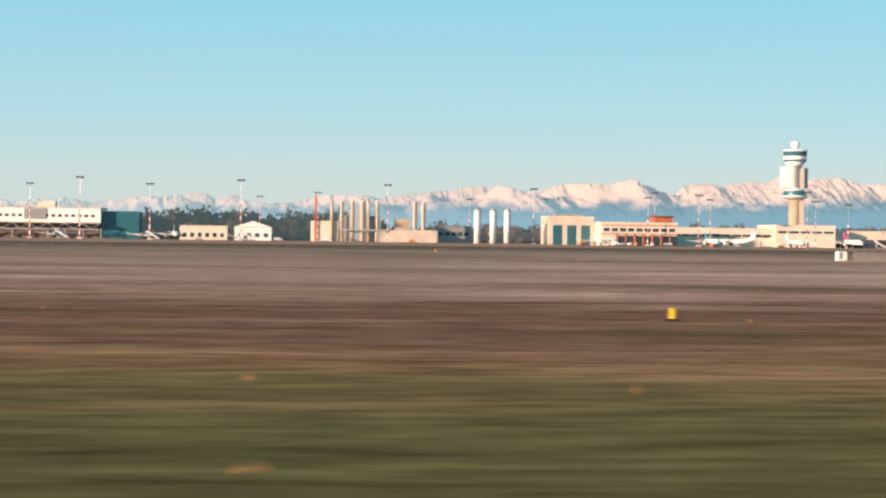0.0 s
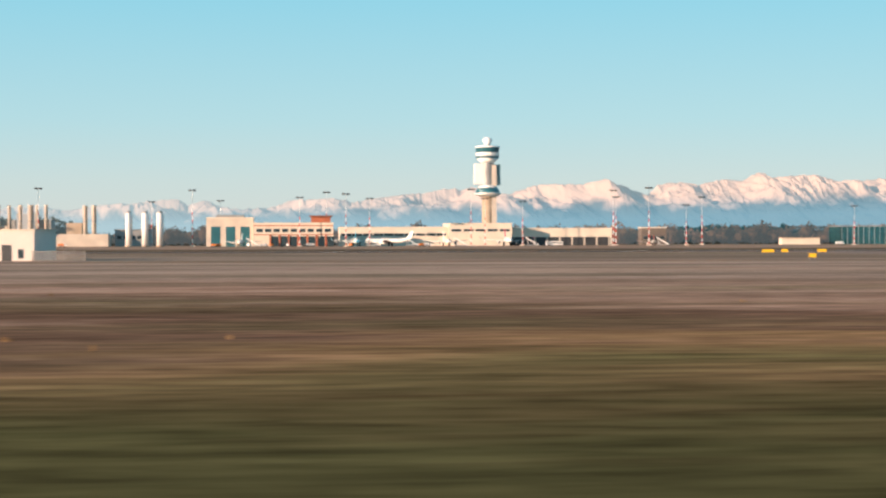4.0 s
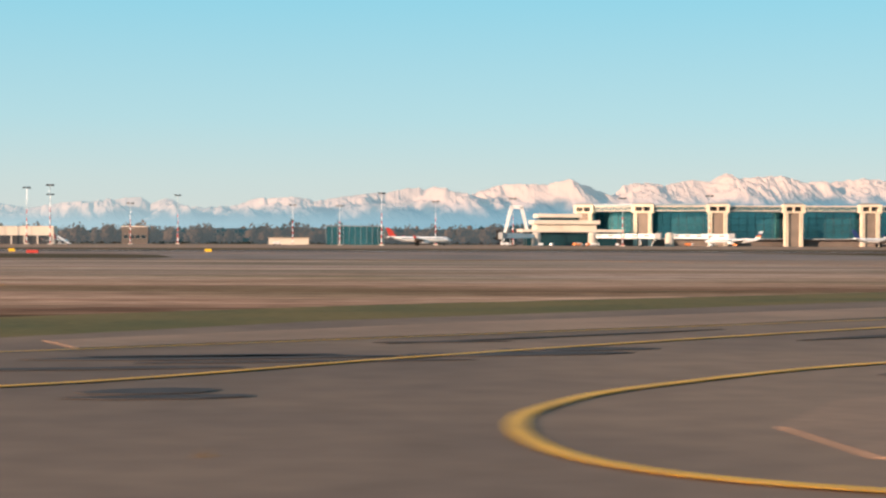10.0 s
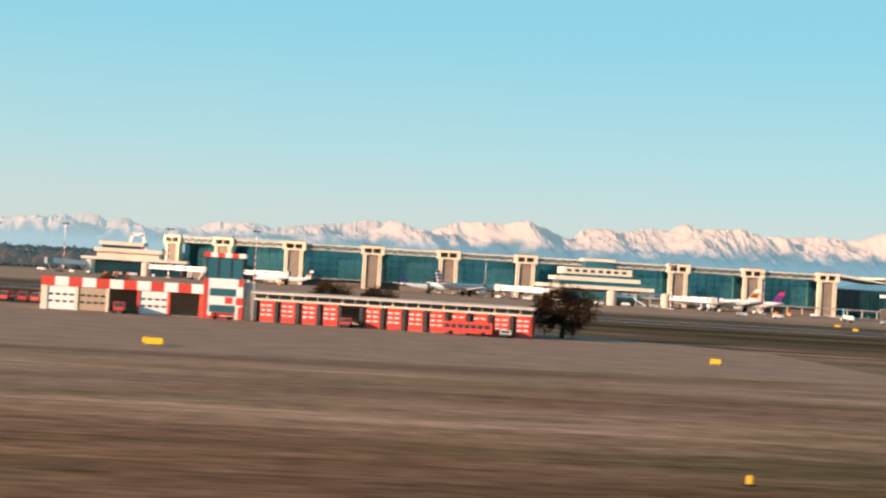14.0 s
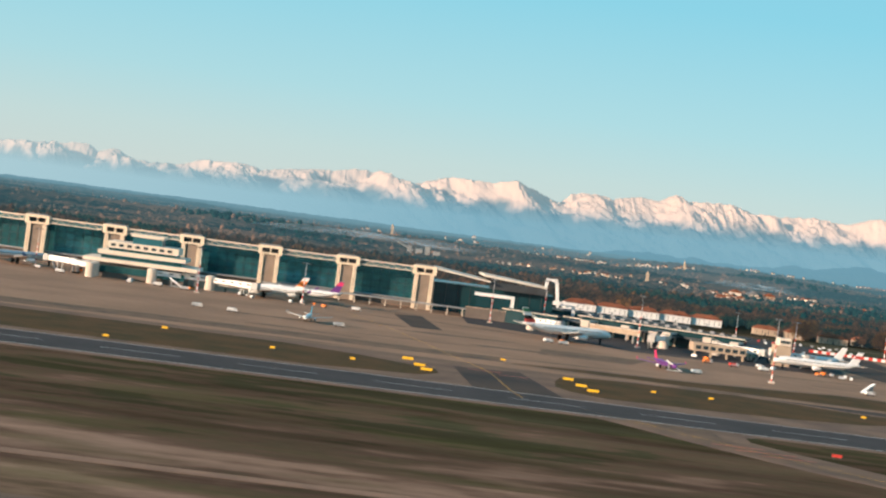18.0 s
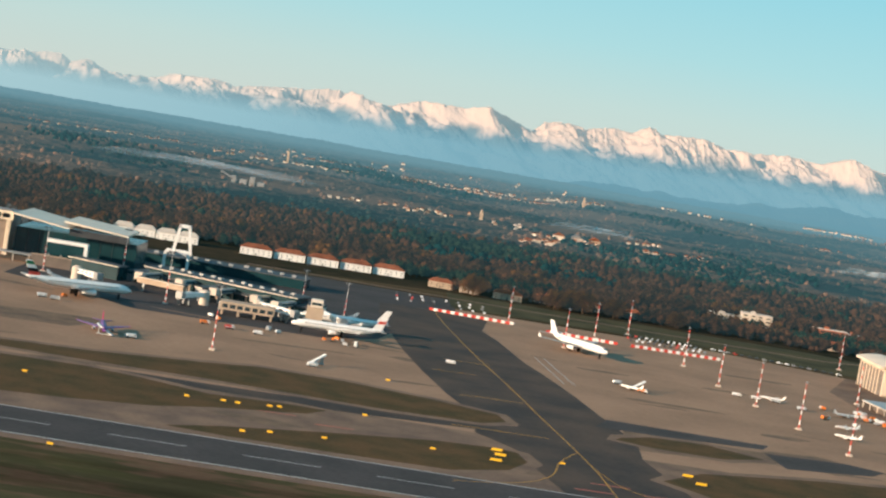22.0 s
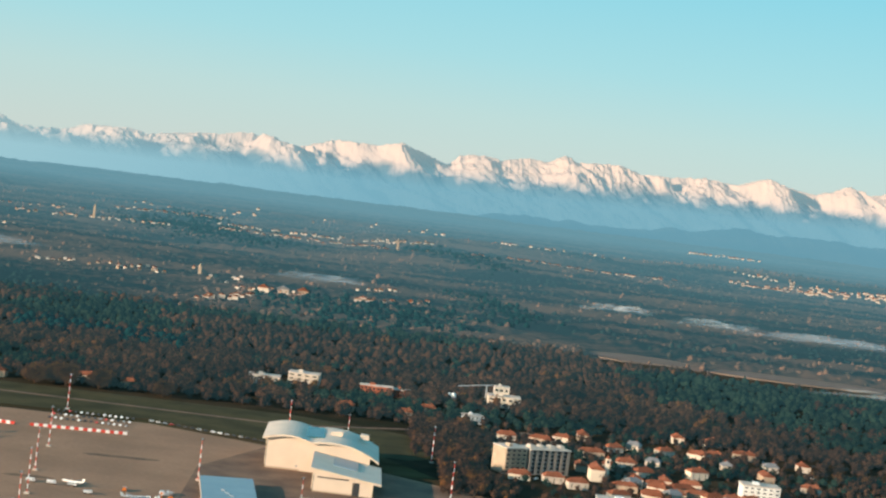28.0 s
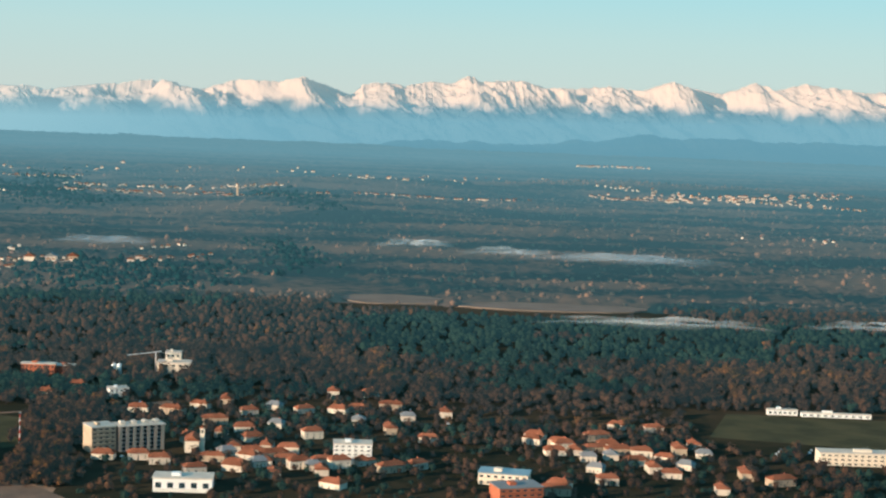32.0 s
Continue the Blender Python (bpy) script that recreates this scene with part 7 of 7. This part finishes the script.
# the dark rig on the grass between the runways
rig = thing("training_rig", 246, 181, 0.02, "low dark training rig between two lamp boxes on posts", "rig", rz=3)
part("deck", Geo().side([(-3.0, 0.0), (3.2, 0.0), (3.0, 0.42), (1.6, 0.62), (-1.4, 0.62), (-2.8, 0.4)], -0.6, 0.6), DARK, rig, "dark low deck")
part("cabin", Geo().side([(-1.1, 0.62), (0.9, 0.62), (0.6, 1.15), (-0.7, 1.15)], -0.45, 0.45), TEAL, rig)
for x in (-3.9, 3.6):
    part("post", Geo().box(x - 0.06, -0.06, 0, x + 0.06, 0.06, 1.45), PALE, rig)
    part("lamp_box", Geo().box(x - 0.42, -0.25, 1.45, x + 0.42, 0.25, 1.95), TEAL, rig, "dark lamp box")
    part("lamp_band", Geo().box(x - 0.44, -0.27, 1.37, x + 0.44, 0.27, 1.45), PALE, rig)
wheel_set(rig, (-2.0, 2.0), 0.5, 0.22)


# ---- houses and town ----
def house(w, d, h, wall, roof, label, name="house"):
    t = thing(name, 0, 0, 0, label, "house", "houses")
    part("wall", Geo().box(-w / 2, -d / 2, 0, w / 2, d / 2, h), wall, t)
    e = 0.35
    g = Geo()
    g.v = [(-w / 2 - e, -d / 2 - e, h), (w / 2 + e, -d / 2 - e, h), (w / 2 + e, d / 2 + e, h), (-w / 2 - e, d / 2 + e, h), (-w / 2 + w * 0.2, 0, h + d * 0.3), (w / 2 - w * 0.2, 0, h + d * 0.3)]
    g.f = [(0, 1, 5, 4), (1, 2, 5), (2, 3, 4, 5), (3, 0, 4), (3, 2, 1, 0)]
    rf = part("roof", g, roof, t)
    part("chimney", Geo().box(w * 0.15, d * 0.1, h, w * 0.15 + 0.4, d * 0.1 + 0.4, h + d * 0.36), BRICK, rf)
    n = max(2, int(w / 2.1))
    for z in ([0.6, h * 0.55] if h > 2.4 else [0.6]):
        for i in range(n):
            x = -w / 2 + w * (i + 0.5) / n
            part("window", Geo().box(x - 0.19, -d / 2 - 0.04, z, x + 0.19, -d / 2 + 0.05, z + 0.5), WINDOW, t)
    part("door", Geo().box(-0.25, -d / 2 - 0.05, 0, 0.25, -d / 2 + 0.05, 1.0), DARK, t)
    return t


def block(name, x, y, w, d, h, wall, label, floors, cols, rz=0, roof=None):
    t = thing(name, x, y, 0, label, "apartment house", "", rz)
    part("wall", Geo().box(0, 0, 0, w, d, h), wall, t)
    part("roof", Geo().box(-0.2, -0.2, h, w + 0.2, d + 0.2, h + 0.35), roof or PALE, t)
    part("roof_house", Geo().box(w * 0.3, d * 0.3, h + 0.35, w * 0.45, d * 0.6, h + 1.3), wall, t)
    for f in range(floors):
        z = h * (f + 0.3) / floors
        bl = part("balcony", Geo().box(0.3, -0.5, z - 0.25, w - 0.3, 0.0, z + 0.12), wall, t)
        for c in range(cols):
            x0 = w * (c + 0.22) / cols
            part("window", Geo().box(x0, -0.05, z + 0.1, x0 + w * 0.5 / cols, 0.05, z + h * 0.42 / floors), WINDOW, t)
    return t


block("apartment_block", 1009, 612, 9, 9, 9.2, TAN, "brown apartment block with balconies", 6, 4, 28)
ap = thing("apartment_block", 1018, 616, 0, "pale apartment block with dark recessed bays", "apartment house", "", 24)
part("wall", Geo().box(0, 0.9, 0, 17, 8, 9.0), ROOF_GREY, ap, "dark recessed wall")
part("roof", Geo().box(-0.2, -0.2, 9.0, 17.2, 8.2, 9.35), PALE, ap)
for k in range(7):
    part("bay", Geo().box(k * 2.6, 0, 0, k * 2.6 + 1.15, 0.9, 9.0), BAY, ap, "pale projecting bay")
for k in range(6):
    for f in range(6):
        part("window", Geo().box(k * 2.6 + 1.3, 0.82, f * 1.5 + 0.5, k * 2.6 + 2.45, 0.92, f * 1.5 + 1.3), WINDOW, ap)
        part("balcony", Geo().box(k * 2.6 + 1.15, 0.3, f * 1.5 + 0.1, k * 2.6 + 2.6, 0.9, f * 1.5 + 0.35), GREY, ap)
for k in range(4):
    part("roof_house", Geo().box(1.5 + k * 4.2, 3, 9.35, 3.2 + k * 4.2, 6, 10.3), PALE, ap)
block("white_apartment_house", 1094, 606, 13.5, 8, 7.0, WHITE, "white apartment house with stacked balconies", 5, 6)
block("white_warehouse", 1036, 558, 19, 9, 4.4, WHITE, "white flat-roofed warehouse in the town", 1, 5)
block("school", 1143, 580, 17, 9, 4.0, CREAM, "cream school with blue-grey roof", 2, 7, -12, ROOF_BLUE)
block("long_cream_block", 1274, 625, 44, 8, 4.6, CREAM, "long cream block with green end", 3, 18, -3)
block("stand", 1280, 724, 13, 3, 2.2, WHITE, "low white stand by the meadow", 1, 6)
block("low_white_wall_building", 1294, 722, 30, 2.5, 1.6, WHITE, "long low white building", 1, 10, -4)
block("red_office", 955, 774, 15, 5, 4.4, BRICK, "low red office building", 2, 8)
block("red_office", 970, 776, 8, 5, 3.6, BRICK, "small red office wing", 2, 4)
block("villa_modern", 905, 768, 14, 7, 4.0, PALE, "pale modern villa among trees", 2, 4)
block("villa_modern", 922, 782, 14, 8, 5.2, PALE, "tall pale modern house", 3, 4, -6)
block("white_shop", 1001, 722, 8, 6, 3.4, WHITE, "white flat-roofed shop by a street", 2, 4, 20)
block("factory", 1014, 784, 15, 9, 5.0, CREAM, "cream stepped factory among trees", 2, 5)
block("factory", 1017, 792, 7, 6, 8.4, CREAM, "tall part of the cream factory", 3, 3)
sl = thing("water_tank", 995.5, 778, 0, "white twin water tank", "tank")
for s in (0, 2.3):
    part("tank", Geo().turned(s, 0, [(1.1, 0), (1.1, 4.8), (0.4, 5.3)], 14), WHITE, sl, "", True)
cr = thing("crane", 1013, 788, 0, "pale tower crane over the factory", "crane")
part("tower", Geo().box(-0.3, -0.3, 0, 0.3, 0.3, 9.5), STEEL, cr)
part("jib", Geo().tube((2.5, 0, 9.6), (-13, 0, 7.4), 0.25, 5), STEEL, cr)
ch = thing("church", 1041, 618, 0, "pale church with slender bell tower", "church")
part("nave", Geo().box(0, 0, 0, 5, 9, 4.4), CREAM, ch)
part("roof", Geo().side([(-0.4, 4.4), (5.4, 4.4), (2.5, 6.2)], -0.4, 9.4), ROOF_RED, ch)
bt = part("bell_tower", Geo().box(5.2, 2, 0, 6.8, 3.6, 8.6), CREAM, ch)
part("belfry_opening", Geo().box(5.6, 1.95, 6.8, 6.4, 2.05, 8.0), DARK, bt)
part("tower_roof", Geo().turned(6.0, 2.8, [(1.2, 8.6), (0.05, 9.8)], 4), ROOF_RED, ch)

block("brick_block", 1147, 546, 15, 10, 6.5, BRICK, "brick apartment house with roof plant", 4, 6, 15, ROOF_GREY)
walls = (CREAM, PALE, TAN, PALE)
protos = []
for i in range(8):
    r = random.Random(40 + i)
    h = house(r.uniform(5.5, 10.5), r.uniform(4, 5.5), r.uniform(2.0, 3.2), walls[i % 4], ROOF_RED if i % 8 != 3 else ROOF_GREY, "%s house with hipped %s roof" % (("cream", "pale", "tan", "plain")[i % 4], "red tile" if i % 8 != 3 else "grey"))
    h.matrix_basis = pose(1060 + i * 9, 596 + (i % 3) * 5, 0, 0, 0, -10 + i * 7)
    protos.append(h)
spots = [(1180, 640), (1187, 622), (1196, 626), (1204, 618), (1208, 606), (1221, 612), (1213, 598), (1170, 574), (1232, 632), (1187, 604), (1065, 618), (1068, 600), (1060, 592), (1090, 605), (1082, 700), (1096, 702), (1104, 680), (1116, 664), (1048, 672), (1016, 694), (1064, 642), (1168, 568), (1188, 585), (1226, 576), (1222, 680), (1208, 684), (1094, 570),
         (1014, 606), (1026, 606), (1034, 600), (1040, 640), (1052, 650), (1060, 660), (1072, 668), (1030, 690), (1040, 704), (1086, 650), (1124, 690), (1130, 648), (1052, 606), (1074, 584), (1240, 600), (1250, 590), (1170, 650), (1196, 660),
         (1047, 588), (1056, 616), (1064, 608), (1073, 612), (1078, 620), (1070, 628), (1058, 626), (1176, 632), (1184, 634), (1192, 638), (1200, 634), (1208, 630), (1198, 646), (1180, 648), (1216, 624), (1172, 660), (1110, 742), (1094, 738), (1104, 706), (1118, 712), (1140, 700), (1060, 694), (1070, 706), (1050, 716), (1090, 590), (1082, 598), (1224, 640), (1232, 650)]
rnd = random.Random(77)
for x, y in spots:
    copy_thing(rnd.choice(protos), pose(x, y, 0, 0, 0, rnd.choice((0, 90, 20, -25)) + rnd.uniform(-8, 8)))
    TOWN.append((x, y, 4))
for x, y, r in ((1020, 617, 16), (1100, 610, 10), (1046, 563, 12), (1152, 584, 11), (1296, 630, 24), (962, 776, 12), (925, 782, 14), (1005, 725, 7), (1020, 790, 10), (1044, 622, 8), (996, 778, 4)):
    TOWN.append((x, y, r))
# the terrace of white houses behind the north pier
for i in range(9):
    x = 644 + i * 9 if i < 4 else 700 + (i - 4) * 14
    y = 716 if i < 4 else 714 + (i - 4) * 2.2
    t = house(8.4 if i < 4 else 13.2, 6, 3.0, WHITE, ROOF_RED if i > 3 else PALE, "white terrace house with red hipped roof" if i > 3 else "white gabled terrace house")
    t.matrix_basis = pose(x, y, 0, 0, 0, 3)
    TOWN.append((x, y, 7))
for x, y, w in ((778, 706, 10), (790, 704, 8), (806, 702, 12), (822, 716, 7), (842, 716, 9), (950, 720, 7), (975, 720, 6), (985, 740, 7), (860, 712, 6)):
    t = house(w, 5, 2.6, TAN, ROOF_RED, "low tan house with red tile roof")
    t.matrix_basis = pose(x, y, 0, 0, 0, -5)
    TOWN.append((x, y, 5))
# far villages
far = []
for i in range(3):
    h = thing("village_house", 0, 0, 0, ("cream", "white", "tan")[i] + " village house far off among woods", "house", "village houses")
    part("wall", Geo().box(-4, -3, 0, 4, 3, 5), (CREAM, PALE, TAN)[i], h)
    part("roof", Geo().side([(-4.6, 5), (4.6, 5), (0, 7.4)], -3.5, 3.5), ROOF_RED if i != 1 else ROOF_GREY, h)
    h.matrix_basis = pose(880 + i * 14, 1222 + i * 6, 1.5)
    far.append(h)
lines = [(752, 2135, 1030, 2131, 80, 12), (1449, 2320, 1786, 2165, 80, 8), (861, 1214, 909, 1230, 22, 8), (943, 1317, 978, 1362, 8, 5), (560, 1900, 720, 1960, 44, 14), (1480, 1650, 1600, 1620, 9, 14), (1120, 2260, 1300, 2300, 16, 10), (700, 1270, 860, 1290, 36, 14), (500, 1500, 640, 1560, 12, 16)]
for x0, y0, x1, y1, n, spread in lines:
    for i in range(n):
        u = rnd.random()
        x, y = x0 + (x1 - x0) * u, y0 + (y1 - y0) * u + rnd.gauss(0, spread)
        k = 0.34 if y > 1800 else 0.3
        z = 6.0 + max(0, noise.noise((x * 0.0023, y * 0.0032, 9.0))) * 26 * min(1, max(0, (y - 1150) / 600)) if y > 1100 else 0
        copy_thing(rnd.choice(far), pose(x, y, z - 2.5, 0, 0, rnd.uniform(-25, 25)) @ Matrix.Diagonal((k, k, k, 1)))
# the villages' lesser houses, too many to count
g, gr = Geo(), Geo()
for x0, y0, x1, y1, n, spread in ((615, 2270, 754, 2330, 40, 22), (767, 2033, 1033, 2034, 90, 14), (1074, 2036, 1346, 2141, 60, 8), (1434, 2236, 1796, 2270, 130, 12), (1542, 3146, 1694, 3211, 40, 8), (844, 1116, 883, 1186, 16, 6), (947, 1243, 1006, 1302, 14, 10), (600, 2500, 1500, 2700, 40, 30), (300, 1900, 600, 2100, 40, 20)):
    for i in range(n):
        u = rnd.random()
        x, y = x0 + (x1 - x0) * u, y0 + (y1 - y0) * u + rnd.gauss(0, spread)
        z, w, h = relief(x, y) + 2.0, rnd.uniform(0.7, 3.0), rnd.uniform(1.9, 2.7)
        g.box(x - w, y - 1.5, z, x + w, y + 1.5, z + h)
        gr.side([(x - w - 0.2, z + h), (x + w + 0.2, z + h), (x, z + h + 0.9)], y - 1.8, y + 1.8)
vil = stuff("village_houses", g.mesh("village_walls", PALE), "pale far villages strung along the plain", "village")
part("roofs", gr, ROOF_RED, vil, "red tile roofs")
for x, y, h in ((983.5, 1959, 22), (827, 1293, 13), (640, 1930, 20)):
    t = thing("village_spire", x, y, 0, "pale village bell tower above woods", "church tower")
    part("tower", Geo().box(-1.2, -1.2, 0, 1.2, 1.2, h * 0.8), TAN, t)
    part("tower_roof", Geo().turned(0, 0, [(1.6, h * 0.8), (0.1, h)], 4), TAN, t)
qr = thing("gravel_works", 640, 1240, 0, "pale gravel works in the valley", "works")
for i, (x, w, h) in enumerate(((0, 3, 9), (6, 5, 7.5), (13, 3.5, 10), (19, 5, 7))):
    part("silo", Geo().box(x, 0, 0, x + w, 6, h), GREY, qr)
part("conveyor", Geo().tube((-8, 0, 11), (4, 0, 6), 0.6, 5), GREY, qr)
for x0, y0, x1, y1 in FIELDS:
    pts = []
    for i in range(18):
        a = 2 * math.pi * i / 18
        pts.append(((x0 + x1) / 2 + (x1 - x0) / 2 * math.cos(a) * rnd.uniform(0.85, 1.1), (y0 + y1) / 2 + (y1 - y0) / 2 * math.sin(a) * rnd.uniform(0.8, 1.1)))
    structure("field_pale", Geo().prism(pts, 0, 0.9), FIELD, "pale frosted field among woods", "field")


# ---- mist ----
for x, y, w, d, z in ((1318, 1316, 80, 30, 3), (1232, 1340, 40, 10, 3), (1160, 1390, 34, 9, 3), (1270, 938, 70, 5, 3), (1400, 950, 40, 8, 3), (915, 1330, 40, 22, 3), (610, 1330, 100, 26, 3)):
    for k in range(2):
        bm = bmesh.new()
        bmesh.ops.create_grid(bm, x_segments=24, y_segments=10, size=1.0)
        for v in bm.verts:
            v.co.z = 0.12 * (1 - v.co.length_squared / 2) + 0.08 * noise.noise(v.co * 3 + Vector((x, y, k)))
        me = bpy.data.meshes.new("mist_bank")
        bm.to_mesh(me)
        bm.free()
        me.materials.append(MIST)
        ob = stuff("mist_bank", me, "thin white ground mist over the valley", "mist")
        c = 1.2 - 0.2 * k
        ob.matrix_basis = Matrix.LocRotScale((x + 3 * k, y + 2 * k, z + 3.0 + 2.2 * k), None, (w * c, d * c, 36))
        ob.visible_shadow = False


# ---- trees ----
def tree(x, y, h, crown_mat, label):
    t = thing("tree", x, y, 0, label, "tree")
    g = Geo().tube((0, 0, 0), (0.1, 0, h * 0.45), h * 0.05, 8, h * 0.03)
    rd = random.Random(int(x * 7))
    for k in range(9):
        a = k * 2.4
        q = (math.cos(a) * h * 0.34, math.sin(a) * h * 0.34, h * rd.uniform(0.55, 0.85))
        g.tube((0.1, 0, h * rd.uniform(0.25, 0.45)), q, h * 0.018, 5, h * 0.006)
    part("trunk", g, BARK, t)
    vs, fs = [], []
    for k in range(5200):
        a, b = rd.uniform(0, 6.28), math.acos(rd.uniform(-0.95, 1))
        r = h * 0.46 * rd.uniform(0.35, 1.0) ** 0.5 * (1 + 0.25 * math.sin(3 * a + b * 2))
        c = Vector((math.cos(a) * math.sin(b) * r * 1.3, math.sin(a) * math.sin(b) * r, h * 0.54 + math.cos(b) * r * 0.95))
        s = h * rd.uniform(0.012, 0.03)
        u = Vector((rd.gauss(0, 1), rd.gauss(0, 1), rd.gauss(0, 1))).normalized() * s
        w = u.orthogonal().normalized() * s
        n = len(vs)
        vs += [tuple(c + u), tuple(c + w), tuple(c - u * 0.8), tuple(c - w)]
        fs.append((n, n + 1, n + 2, n + 3))
    g = Geo()
    g.v, g.f = vs, fs
    part("crown", g, crown_mat, t)


tree(484.5, 186, 5.9, BROWN_CROWN, "bushy half-bare tree beside the fire station")
for x, y, h in ((459, 214, 4.6), (465, 216, 4.2), (432, 212, 4.0)):
    tree(x, y, h, BROWN_CROWN, "bare brown tree behind the fire station")

for x, y, h in ((791, 693, 9), (825, 694, 8), (837, 696, 9), (850, 697, 8), (876, 697, 7), (833, 699, 9)):
    tree(x, y, h, GOLD_CROWN, "golden autumn tree at the edge of the woods")

# dry tufts standing in the mown grass
rnd = random.Random(61)
g = Geo()
for i in range(160):
    x, y = rnd.uniform(-10, 520), 11.0 + 70 * rnd.random() ** 1.6
    if 250 < x < 410 and 9 < y < 100 and -12 < y - (9 + (x - 265) * 0.55) < 40:
        continue
    n = len(g.v)
    wide = rnd.uniform(0.05, 0.2)
    for k in range(9):
        a, r = rnd.uniform(0, 6.28), wide * rnd.random()
        px, py, h = x + r * math.cos(a), y + r * math.sin(a), rnd.uniform(0.05, 0.15)
        k0 = len(g.v)
        g.v += [(px - 0.02, py, 0), (px + 0.02, py, 0), (px + rnd.uniform(-0.08, 0.08), py + rnd.uniform(-0.05, 0.05), h)]
        g.f.append((k0, k0 + 1, k0 + 2))
stuff("dry_grass_tufts", g.mesh("dry_grass_tufts", DRY), "pale dry tufts in the mown grass", "grass")

rnd = random.Random(3)
brown, green, gold = [], [], []
for i in range(29000):
    x, y = rnd.uniform(380, 1680), rnd.uniform(640, 1075)
    if x < 640 and y < 700 and x > 250:
        pass
    if x > 640 and y < 700 and x < 1000:
        continue
    if not free(x, y):
        continue
    town = 1000 < x < 1260 and y < 725
    if town and rnd.random() < 0.45:
        continue
    p = noise.noise((x * 0.008, y * 0.013, 0.0)) + 0.4 * math.exp(-((y - 930) / 120) ** 2) * min(1, max(0, (x - 900) / 250)) - 0.16 + rnd.uniform(-0.12, 0.12)
    if p > 0.08:
        green.append((x, y))
    elif noise.noise((x * 0.02, y * 0.03, 6.0)) > 0.42 and rnd.random() < 0.6:
        gold.append((x, y))
    else:
        brown.append((x, y))
for i in range(5200):
    x, y = rnd.uniform(1005, 1600), rnd.uniform(470, 690)
    if not free(x, y) or (1000 < x < 1260 and rnd.random() < 0.4):
        continue
    (green if rnd.random() < 0.35 else brown).append((x, y))
for i in range(420):
    x, y = rnd.uniform(974, 1008), rnd.uniform(560, 705)
    if not (x < 985 and y < 625) and free(x, y):
        (gold if rnd.random() < 0.15 else brown).append((x, y))
def near_town(p):
    return 1000 < p[0] < 1265 and p[1] < 735


def split(places, test):
    return [p for p in places if test(p)], [p for p in places if not test(p)]


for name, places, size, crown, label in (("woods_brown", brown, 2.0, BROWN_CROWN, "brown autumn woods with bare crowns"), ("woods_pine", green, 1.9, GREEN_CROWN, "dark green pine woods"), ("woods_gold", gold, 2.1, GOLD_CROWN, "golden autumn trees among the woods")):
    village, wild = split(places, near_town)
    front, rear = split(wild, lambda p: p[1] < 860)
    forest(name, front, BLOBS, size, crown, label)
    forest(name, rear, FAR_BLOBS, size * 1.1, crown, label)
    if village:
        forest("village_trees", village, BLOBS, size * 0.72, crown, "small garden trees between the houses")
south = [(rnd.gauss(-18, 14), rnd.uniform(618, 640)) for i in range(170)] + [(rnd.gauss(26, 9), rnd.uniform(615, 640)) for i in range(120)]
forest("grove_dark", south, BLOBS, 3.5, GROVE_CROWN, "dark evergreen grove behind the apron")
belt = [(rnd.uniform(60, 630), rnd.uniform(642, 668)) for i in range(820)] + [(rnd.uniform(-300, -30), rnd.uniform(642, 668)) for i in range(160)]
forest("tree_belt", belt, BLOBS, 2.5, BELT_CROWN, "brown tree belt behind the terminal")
slopes = []
for x0, y0, x1, y1, wide, n in ((670, 2110, 840, 1830, 60, 1500), (1005, 2080, 1090, 1780, 40, 800), (895, 1180, 1020, 1200, 36, 950), (920, 1095, 1010, 1115, 20, 420), (1035, 1460, 1075, 1240, 20, 460), (470, 1470, 585, 1310, 34, 600), (690, 2420, 780, 1990, 40, 500), (780, 882, 870, 872, 12, 220)):
    for i in range(n):
        u = rnd.random()
        slopes.append((x0 + (x1 - x0) * u + rnd.gauss(0, wide * 0.5), y0 + (y1 - y0) * u + rnd.gauss(0, wide)))
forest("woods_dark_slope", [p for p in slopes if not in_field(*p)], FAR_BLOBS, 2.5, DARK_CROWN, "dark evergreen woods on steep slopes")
far_trees = []
for i in range(22000):
    y = 1060 + 1500 * rnd.random() ** 1.3
    x = rnd.uniform(-140 + 0.1 * (y - 1000), 1700 + 0.35 * (y - 1000))
    if noise.noise((x * 0.006, y * 0.011, 2.0)) < 0.34 and not in_field(x, y):
        far_trees.append((x, y))
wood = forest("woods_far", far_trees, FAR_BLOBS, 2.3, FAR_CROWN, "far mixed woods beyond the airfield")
